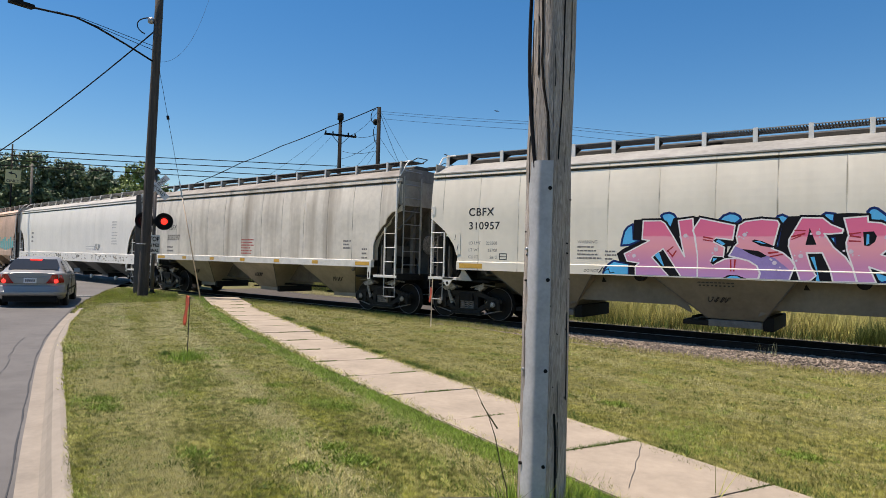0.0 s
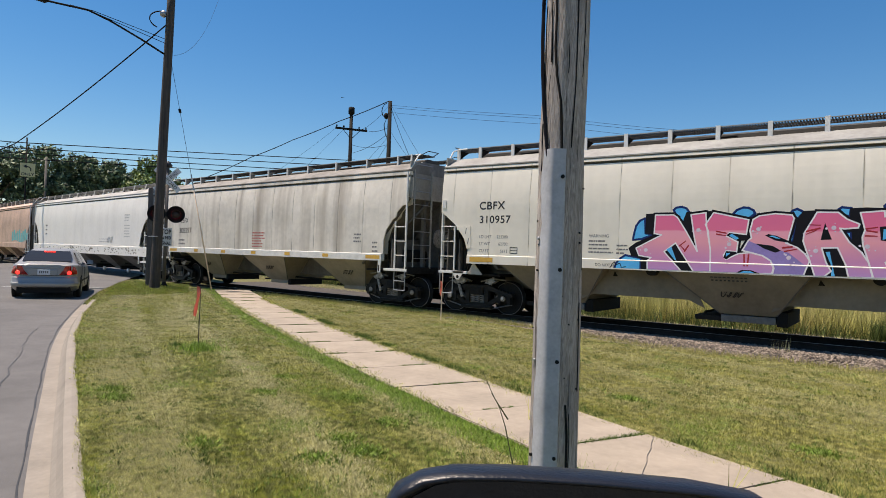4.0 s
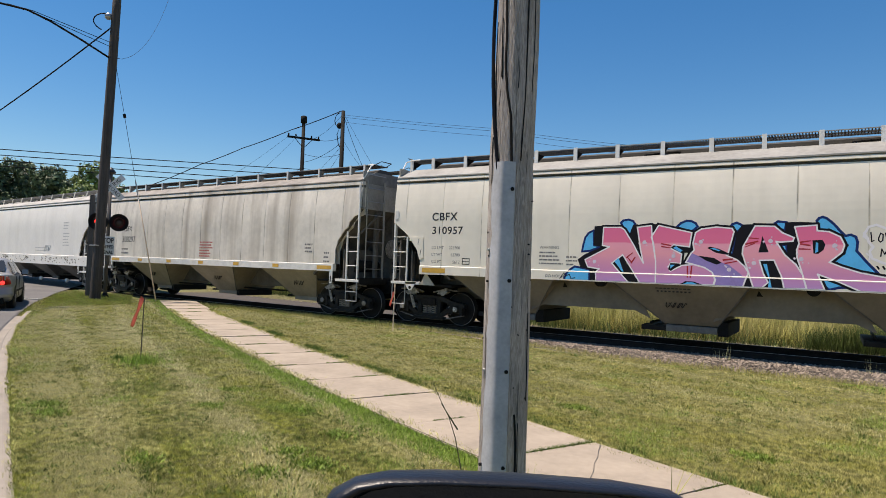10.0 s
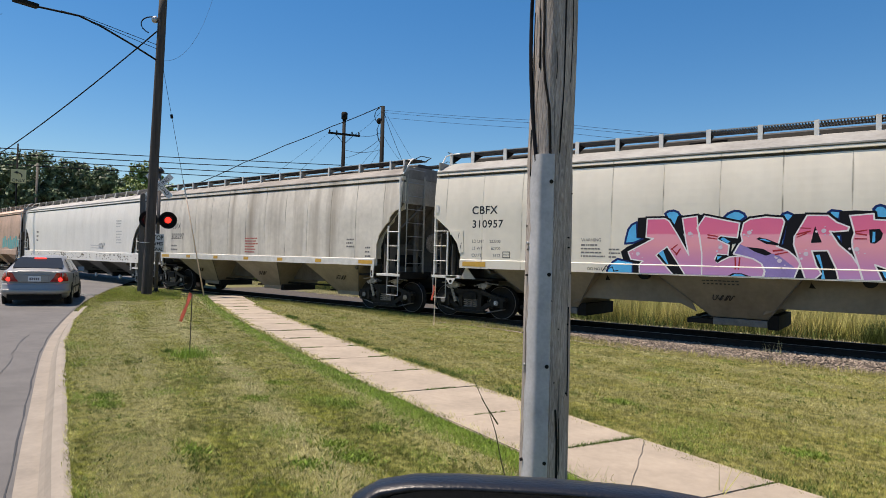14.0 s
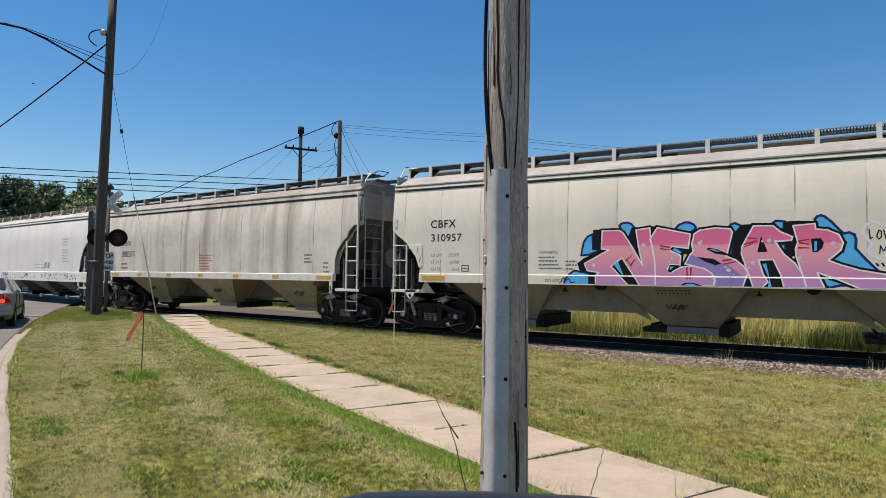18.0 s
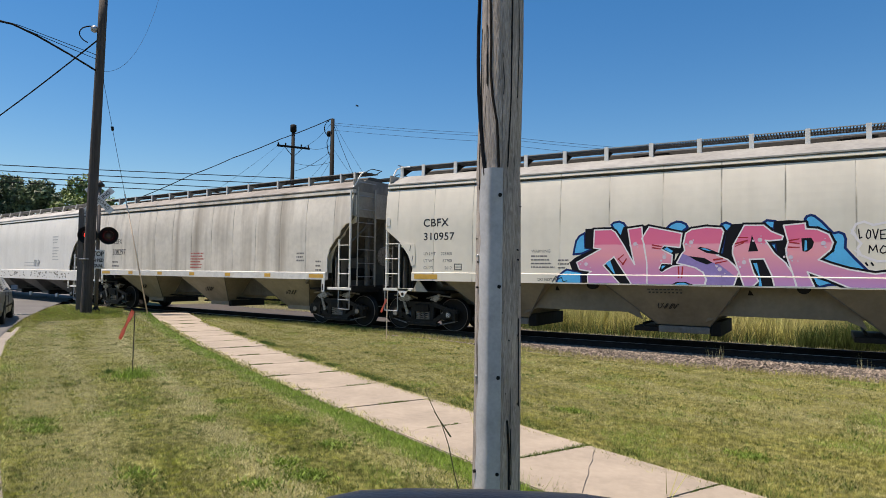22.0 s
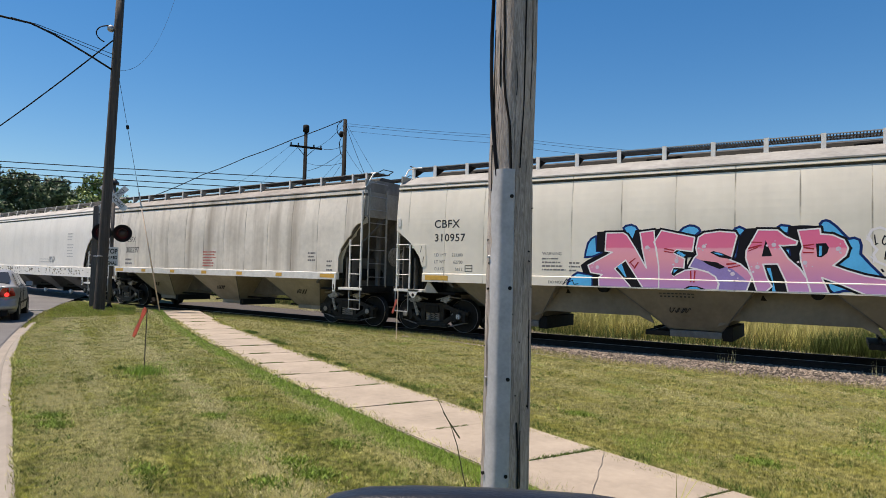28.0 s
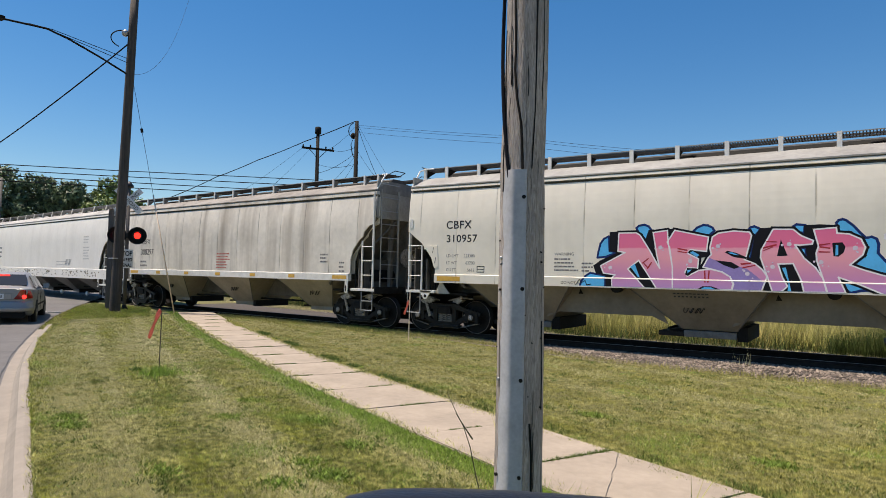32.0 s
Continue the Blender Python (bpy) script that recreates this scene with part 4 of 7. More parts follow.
            for q in (((xa, y0, zb - 0.30), (xa, y0, zb - 0.86)), ((xb, y0, zb - 0.30), (xb, y0, zb - 0.86)), ((xa, y0, zb - 0.85), (xb, y0, zb - 0.85))) + ((((xa, y0, zb - 0.58), (xb, y0, zb - 0.58)),) if tall else ()):
                bm = B(); tube(bm, q, 0.016, 6); part("step_bar", bm, M["galv"], st)
        el = new("end_ladder"); el.parent = e
        for yy, r in ((-1.36, 0.018), (-0.60, 0.032)):
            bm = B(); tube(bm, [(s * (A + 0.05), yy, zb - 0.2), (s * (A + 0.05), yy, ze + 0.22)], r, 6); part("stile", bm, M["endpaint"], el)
        for k in range(8):
            bm = B(); tube(bm, [(s * (A + 0.05), -1.36, zb + 0.1 + 0.40 * k), (s * (A + 0.05), -0.60, zb + 0.1 + 0.40 * k)], 0.013, 6); part("rung", bm, M["galv"], el)
        bm = B(); tube(bm, [(s * (S + 0.3), -1.05, 1.55), (s * (S + 0.3), 1.0, 1.55)], 0.20, 14); part("air_reservoir", bm, M["dark"], e)
        # added dark sheet, stands for the shade inside the open end
        bm = B(); box(bm, *ycut(s, S + 0.33, S + 0.37), -1.5, 1.5, 1.08, 2.05); part("end_screen", bm, M["grimeshade"], e)
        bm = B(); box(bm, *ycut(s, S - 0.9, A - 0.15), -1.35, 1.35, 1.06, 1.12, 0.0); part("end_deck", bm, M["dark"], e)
        bm = B(); prism(bm, [(s * (S - 1.2), zb), (s * (A - 0.1), end_z - 0.05), (s * (A - 0.1), 0.80), (s * (S - 1.2), 0.80)], "y", -0.03, 0.03); part("end_web", bm, M["grimeshade"], e)
        # added screen, no known part: blocks the bright grass behind the open end
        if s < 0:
            bm = B(); box(bm, -A + 0.13, -A + 0.17, -1.45, -0.2, 1.10, 2.35, 0.01); part("gap_screen", bm, M["grimeshade"], e)
        bw = new("hand_brake"); bw.parent = e
        bm = B(); lathe(bm, [(0.24, -0.015), (0.28, -0.02), (0.29, 0.0), (0.28, 0.02), (0.24, 0.015)], "x", 24, (s * (A + 0.11), -0.25, 2.1)); part("brake_wheel", bm, M["castlight"], bw)
        for k in range(4):
            q = k * math.pi / 4 + 0.3; bm = B(); tube(bm, [(s * (A + 0.11), -0.25 - 0.25 * math.cos(q), 2.1 - 0.25 * math.sin(q)), (s * (A + 0.11), -0.25 + 0.25 * math.cos(q), 2.1 + 0.25 * math.sin(q))], 0.012, 5); part("spoke", bm, M["castlight"], bw)
        for k in range(3):      # piping and rods in the open end
            bm = B(); tube(bm, [(s * (S + 0.12 + 0.16 * k), -1.40, 1.12), (s * (S + 0.12 + 0.16 * k), -1.40, 2.0 + 0.22 * k)], 0.018, 6); part("end_pipe", bm, M["dark"], e)
    centres, th, bh, yb, zo, lean = bays
    # without lean the sill's paint is darkened for the shade between the bays
    bm = B(); box(bm, -S, S, -0.36, 0.36, 0.74, zb + 0.04, 0.02); part("centre_sill", bm, M[slopes if lean else "grimeshade"], e)
    for i, c in enumerate(centres):
        bay = new("hopper_bay"); bay.parent = e
        bm = B()
        top4 = [(c - th, -1.54), (c + th, -1.54), (c + th, 1.54), (c - th, 1.54)]; bot4 = [(c - bh + lean, -yb), (c + bh + lean, -yb), (c + bh + lean, yb), (c - bh + lean, yb)]
        a = [bm.verts.new((p[0], p[1], zb + 0.03)) for p in top4]; b = [bm.verts.new((p[0], p[1], zo)) for p in bot4]
        bm.faces.new(a); bm.faces.new(b[::-1])
        for i in range(4): bm.faces.new((a[i], b[i], b[(i + 1) % 4], a[(i + 1) % 4]))
        bmesh.ops.recalc_face_normals(bm, faces=bm.faces[:])
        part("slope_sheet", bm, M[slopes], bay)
        for q in (-1, 1):       # weld seam down each edge of the slope sheet
            bm = B(); tube(bm, [(c + q * th, -1.545, zb + 0.02), (c + q * bh + lean, -yb - 0.004, zo + 0.01)], 0.014, 5); part("edge_weld", bm, M["grimeshade"], bay)
        if lean:
            bm = B(); box(bm, c - 0.34, c + 0.76, -0.99, 0.95, 0.33, zo - 0.02, 0.01); part("outlet_gate", bm, M["gategrey"], bay)
            bm = B(); box(bm, c - 0.90, c - 0.33, -0.97, 0.95, 0.33, 0.44, 0.01); part("gate_track", bm, M["steel"], bay)
            bm = B(); box(bm, c + 0.77, c + 0.98, -0.96, 0.95, 0.29, zo + 0.10, 0.01); part("gate_frame", bm, M["dark"], bay)
        else:
            bm = B(); box(bm, c - bh + 0.03, c + bh - 0.03, -yb + 0.03, yb - 0.03, zo - 0.13, zo + 0.005, 0.01); part("outlet_gate", bm, M[slopes], bay)
            bm = B(); box(bm, c + bh - 0.02, c + bh + 0.14, -yb + 0.02, yb - 0.02, zo - 0.17, zo + 0.04, 0.01); part("gate_frame", bm, M["dark"], bay)
        bm = B(); tube(bm, [(c - 0.7, -0.88, zo), (c - 0.7, 0.88, zo)], 0.03, 8); sh = part("gate_shaft", bm, M["steel"], bay)
        if strips is None:
            bm = B(); lathe(bm, [(0.04, -1.04), (0.11, -1.03), (0.11, -0.97), (0.05, -0.90)], "y", 12, (c - 1.0, 0, 0.30)); part("capstan", bm, M["white"], bay, "pale gate capstan")
    if lean:
        for c in [0.5 * (p + q) for p, q in zip(centres, centres[1:])]:
            for yy in (-1.05, 1.05):
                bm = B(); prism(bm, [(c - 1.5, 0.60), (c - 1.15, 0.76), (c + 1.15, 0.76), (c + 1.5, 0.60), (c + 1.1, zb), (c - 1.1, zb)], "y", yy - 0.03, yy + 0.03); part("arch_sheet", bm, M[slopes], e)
            bm = B(); tube(bm, [(c + 0.42, -1.50, zb + 0.01), (c + 0.42, -1.30, zb + 0.01)], 0.13, 14); part("sill_bracket", bm, M["dark"], e)
            bm = B(); prism(bm, [(c - 0.60, zb - 0.06), (c - 0.52, zb - 0.18), (c - 0.64, zb - 0.18)], "y", -1.10, -1.085); part("gusset", bm, M["dark"], e)
    if not lean:
        for yy, zz in ((-0.48, 0.62),):
            bm = B(); tube(bm, [(-S + 1.2, yy, zz), (S - 1.2, yy, zz)], 0.035, 6); part("brake_pipe", bm, M["dark"], e)
    for px in (-S, S): build_truck(e, px)
    return e

CUT_A = [(6.62, 1.77), (6.75, 2.08), (7.07, 2.48), (7.5, 2.80), (7.55, 2.82)]
CUT_B = [(6.69, 2.02), (6.79, 2.31), (7.06, 2.62), (7.19, 2.70), (7.23, 2.84), (7.43, 3.02), (7.65, 3.08)]
CUT_C = [(8.0, 1.62), (8.18, 2.2), (8.45, 2.62), (8.78, 2.88), (9.05, 2.95)]
post_a = [-7.45] + [v for v in np.arange(-6.71, 7.3, 1.063)] + [7.45]
post_b = [-6.58, -5.3, -4.05, -2.79, -1.53, -0.32, 0.88, 2.09, 3.63, 5.16, 6.57, 7.15]
post_c = [v for v in np.arange(-8.8, 8.9, 1.42)]
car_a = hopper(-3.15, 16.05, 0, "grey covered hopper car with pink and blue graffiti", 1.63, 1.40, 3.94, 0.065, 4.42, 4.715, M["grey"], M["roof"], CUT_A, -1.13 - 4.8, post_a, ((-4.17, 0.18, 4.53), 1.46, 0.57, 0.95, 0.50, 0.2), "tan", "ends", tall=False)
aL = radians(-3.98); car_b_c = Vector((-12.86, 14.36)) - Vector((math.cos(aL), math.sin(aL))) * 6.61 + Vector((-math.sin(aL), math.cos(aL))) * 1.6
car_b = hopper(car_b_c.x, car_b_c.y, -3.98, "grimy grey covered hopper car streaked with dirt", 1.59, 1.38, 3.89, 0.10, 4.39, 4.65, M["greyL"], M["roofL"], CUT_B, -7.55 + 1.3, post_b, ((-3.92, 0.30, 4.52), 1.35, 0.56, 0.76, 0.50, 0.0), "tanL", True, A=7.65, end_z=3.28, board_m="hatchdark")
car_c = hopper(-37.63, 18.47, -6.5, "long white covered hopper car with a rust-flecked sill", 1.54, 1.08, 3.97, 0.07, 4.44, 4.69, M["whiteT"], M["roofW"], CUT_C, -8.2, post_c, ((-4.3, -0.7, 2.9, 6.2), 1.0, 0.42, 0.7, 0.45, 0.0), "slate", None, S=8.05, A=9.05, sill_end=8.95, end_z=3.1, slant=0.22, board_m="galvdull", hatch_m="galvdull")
car_d = hopper(-55.1, 20.8, -9.0, "faded brown covered hopper car with teal graffiti", 1.54, 1.2, 3.95, 0.07, 4.42, 4.72, M["brownT"], M["brownT"], CUT_A, -7.55 + 1.3, post_c[2:-2], ((-4.2, 0.2, 4.5), 1.3, 0.5, 0.8, 0.5, 0.0), "brownT", None)
# plates on the first car's corner
bm = B(); prism(bm, [(-6.97, 2.42), (-6.54, 2.42), (-6.51, 1.85), (-6.64, 1.80), (-6.74, 2.08)], "y", -1.612, -1.6015); gp = part("corner_plate", bm, M["grey"], car_a, "bolted corner stiffener plate")
for px, pz in ((-6.68, 2.30), (-6.60, 2.02)):
    bm = B(); prism(bm, [(px - 0.03, pz - 0.08), (px - 0.015, pz - 0.09), (px + 0.02, pz + 0.07), (px + 0.005, pz + 0.08)], "y", -1.615, -1.612); part("slot_mark", bm, M["blackbar"], gp)
bm = B(); box(bm, -7.50, -7.39, -1.612, -1.6015, 2.93, 3.17, 0.004); part("placard_holder", bm, M["white"], car_a)
# ---- lettering and graffiti on the cars ----
def on_side(name, me, parent, x, z, label=""):
    ob = new(name, me); ob.parent = parent
    ob.matrix_basis = Matrix.Translation((x, -1.6012, z)) @ SIDE
    if label: ob["label"] = label
    return ob

def bars(parent, x, z, w, rows, h, gap, mm, name="lettering_bar", seed=0, ragged=0.35):
    """Rows of small unreadable lettering as short bars."""
    rng = random.Random(seed)
    for r in range(rows):
        bm = B(); u = x; end = x + w * (1 - ragged * rng.random())
        while u < end:
            l = rng.uniform(0.03, 0.11)
            box(bm, u, min(u + l, end), -1.6020, -1.6006, z - r * (h + gap) - h, z - r * (h + gap)); u += l + 0.018
        tagged(part(name, bm, M[mm], parent), kind="stuff")

on_side("reporting_mark", text_mesh("reporting_mark", "CBFX", 0.30, M["black"], 0.0004, spacing=1.08, sx=1.04, bold=0.004), car_a, -6.27, 2.88, "black stencilled lettering")
on_side("car_number", text_mesh("car_number", "310957", 0.285, M["black"], 0.0004, spacing=1.08, sx=1.07, bold=0.004), car_a, -6.26, 2.51, "black stencilled lettering")
for k, (a, b) in enumerate((("LD LMT", "223300"), ("LT WT", "62700"), ("CU FT", "5612"))):
    tagged(on_side("capacity_line", text_mesh("capacity_line", a, 0.115, M["blackbar"], 0.0004), car_a, -6.25, 2.10 - 0.19 * k), kind="stuff")
    tagged(on_side("capacity_line", text_mesh("capacity_line", b, 0.115, M["blackbar"], 0.0004, align='RIGHT'), car_a, -5.35, 2.10 - 0.19 * k), kind="stuff")
bm = B(); box(bm, -5.28, -5.05, -1.6020, -1.6006, 1.85, 1.87); box(bm, -5.28, -5.05, -1.6020, -1.6006, 1.70, 1.72); box(bm, -5.28, -5.26, -1.6020, -1.6006, 1.72, 1.85); box(bm, -5.07, -5.05, -1.6020, -1.6006, 1.72, 1.85); box(bm, -5.26, -5.07, -1.6020, -1.6006, 1.775, 1.79); part("data_plate", bm, M["black"], car_a)
on_side("warning_heading", text_mesh("warning_heading", "WARNING", 0.105, M["blackbar"], 0.0004), car_a, -3.08, 2.15)
bars(car_a, -3.08, 2.08, 0.62, 4, 0.035, 0.055, "blackbar", seed=2)
bars(car_a, -2.38, 1.98, 0.3, 3, 0.035, 0.055, "blackbar", seed=3)
dn = on_side("sill_lettering", text_mesh("sill_lettering", "DO NOT H", 0.095, M["black"], 0.0004), car_a, -2.90, 1.46); dn.location.y = -1.6212
for c, x, z, fx in ((car_b, -5.72, 2.21, -5.62), (car_c, -6.6, 2.55, -5.9)):
    on_side("car_number", text_mesh("car_number", "308297" if c is car_b else "", 0.33, M["black"], 0.0004, sx=1.04, bold=0.003), c, x - 0.06, z - 0.01) if c is car_b else bars(c, x, z + 0.2, 0.5, 3, 0.10, 0.16, "blackbar", seed=5)
on_side("reporting_mark", text_mesh("reporting_mark", "CBFX", 0.30, M["black"], 0.0004, sx=0.92), car_b, -5.72, 2.64)
bars(car_b, -5.80, 1.95, 0.55, 2, 0.07, 0.09, "blackbar", seed=7)
bars(car_b, -0.27, 2.24, 0.85, 6, 0.045, 0.055, "redbar", seed=8)
bars(car_b, 5.35, 2.20, 0.4, 3, 0.05, 0.06, "blackbar", seed=9)
bars(car_b, 6.2, 1.95, 0.3, 3, 0.05, 0.08, "blackbar", seed=10)
bars(car_c, 6.1, 3.15, 0.75, 3, 0.05, 0.09, "fadedbar", seed=11); bars(car_c, 6.1, 2.62, 0.75, 5, 0.05, 0.09, "fadedbar", seed=21)
rng = random.Random(44); bm = B()
for k in range(150):
    x0 = rng.uniform(-8.7, 8.7) if k < 60 else rng.choice((-1.4, 1.3, 4.6, 7.0)) + rng.gauss(0, 0.6); z0 = 1.19 + rng.random() * 0.28; w0, h0 = rng.uniform(0.02, 0.09), rng.uniform(0.015, 0.05)
    if abs(x0) < 8.8: bm.faces.new([bm.verts.new((x0 + dx * w0, -1.6225 - 0.00001 * k, z0 + dz * h0)) for dx, dz in ((-1, -0.3), (-0.2, -1), (0.9, -0.5), (0.7, 0.6), (-0.5, 0.9))])
tagged(part("rust_flecks", bm, M["tan"], car_c, "rust and peeled paint flecks"), kind="stuff")
bars(car_c, 2.7, 1.92, 1.5, 2, 0.04, 0.10, "fadedbar", seed=12)

for c, yb in ((car_a, -1.46),):
    for r in range(2):
        bm = B()
        for k in range(9): box(bm, -0.30 + k * 0.085 + 0.02 * r, -0.235 + k * 0.085, yb + 0.035 * r - 0.012, yb + 0.035 * r, 1.30 - 0.07 * r, 1.33 - 0.07 * r)
        tagged(part("lettering_bar", bm, M["black"], c), kind="stuff")

def scrawl(parent, x, z, s, mm, seed, y=-1.604, thick=0.035):
    """A small looping spray tag."""
    rng = random.Random(seed); bm = B()
    for k in range(4):
        pts = []; cx = x + k * s * 0.7; ph = rng.uniform(0, 6)
        for a in range(14):
            t = a / 13 * 5.2 + ph
            pts.append((cx + s * 0.42 * math.cos(t) * rng.uniform(0.8, 1.1), y, z + s * 0.6 * math.sin(t * 1.3)))
        tube(bm, pts, s * thick, 4)
    part("graffiti_tag", bm, M[mm], parent, "small black graffiti tag")
scrawl(car_c, 4.0, 1.88, 0.26, "fadedbar", 3, thick=0.022)
for i, bx in enumerate((-4.17, 0.18, 4.53)):
    for c in (car_a, car_b):
        scrawl(c, bx - (0.22 if c is car_a else 0.0), 0.98, 0.16, "wooddark", 5 + i, -1.26 if c is car_a else -1.20, 0.07)

def grad_mat(name, stops, lo, hi):
    """Sprayed paint that fades from colour to colour with height."""
    m = bpy.data.materials.new(name); m.use_nodes = True; n = m.node_tree.nodes; l = m.node_tree.links
    tc = n.new("ShaderNodeTexCoord"); sp = n.new("ShaderNodeSeparateXYZ"); mr = n.new("ShaderNodeMapRange"); cr = n.new("ShaderNodeValToRGB")
    ns = n.new("ShaderNodeTexNoise"); ns.inputs["Scale"].default_value = 3.0; ns.inputs["Detail"].default_value = 4
    ad = n.new("ShaderNodeMath"); ad.operation = 'MULTIPLY_ADD'; ad.inputs[1].default_value = 0.06
    mr.inputs["From Min"].default_value, mr.inputs["From Max"].default_value = lo + 0.03, hi + 0.03
    l.new(tc.outputs["Object"], sp.inputs[0]); l.new(tc.outputs["Object"], ns.inputs["Vector"]); l.new(ns.outputs["Fac"], ad.inputs[0]); l.new(sp.outputs["Z"], ad.inputs[2]); l.new(ad.outputs[0], mr.inputs["Value"]); l.new(mr.outputs[0], cr.inputs[0])
    el = cr.color_ramp.elements
    while len(el) < len(stops): el.new(0.5)
    for e_, (p, c) in zip(el, stops): e_.position, e_.color = p, (*c, 1)
    b = n["Principled BSDF"]; b.inputs["Roughness"].default_value = 0.6; b.inputs["Specular IOR Level"].default_value = 0.2; l.new(cr.outputs[0], b.inputs["Base Color"])
    return m
M["pinkfade"] = grad_mat("pink to lilac spray paint", [(0.0, (0.53, 0.30, 0.60)), (0.22, (0.64, 0.27, 0.48)), (0.5, (0.86, 0.36, 0.43)), (0.665, (0.88, 0.37, 0.47)), (0.69, (0.82, 0.18, 0.32)), (1.0, (0.80, 0.16, 0.32))], 1.40, 2.75)
M["lilac"] = mat("lilac spray paint", (0.30, 0.22, 0.52), 0.5, var=0.15, scale=2.5)
M["sprayblue"] = mat("bright blue spray paint", (0.07, 0.47, 0.86), 0.6, var=0.15, scale=2.5)
M["spraydark"] = mat("navy black spray paint", (0.010, 0.010, 0.014), 0.6, spec=0.12)
M["spraynavy"] = mat("navy spray paint", (0.010, 0.03, 0.14), 0.6, spec=0.15)
M["spraywhite"] = mat("white spray paint", (0.82, 0.78, 0.80), 0.5)
M["sprayred"] = mat("crimson spray paint", (0.40, 0.012, 0.02), 0.5)
M["teal"] = mat("teal spray paint", (0.10, 0.42, 0.44), 0.6, var=0.3, scale=3)
M["bubble"] = mat("pale spray haze", (0.70, 0.60, 0.70), 0.6, var=0.15, scale=6)

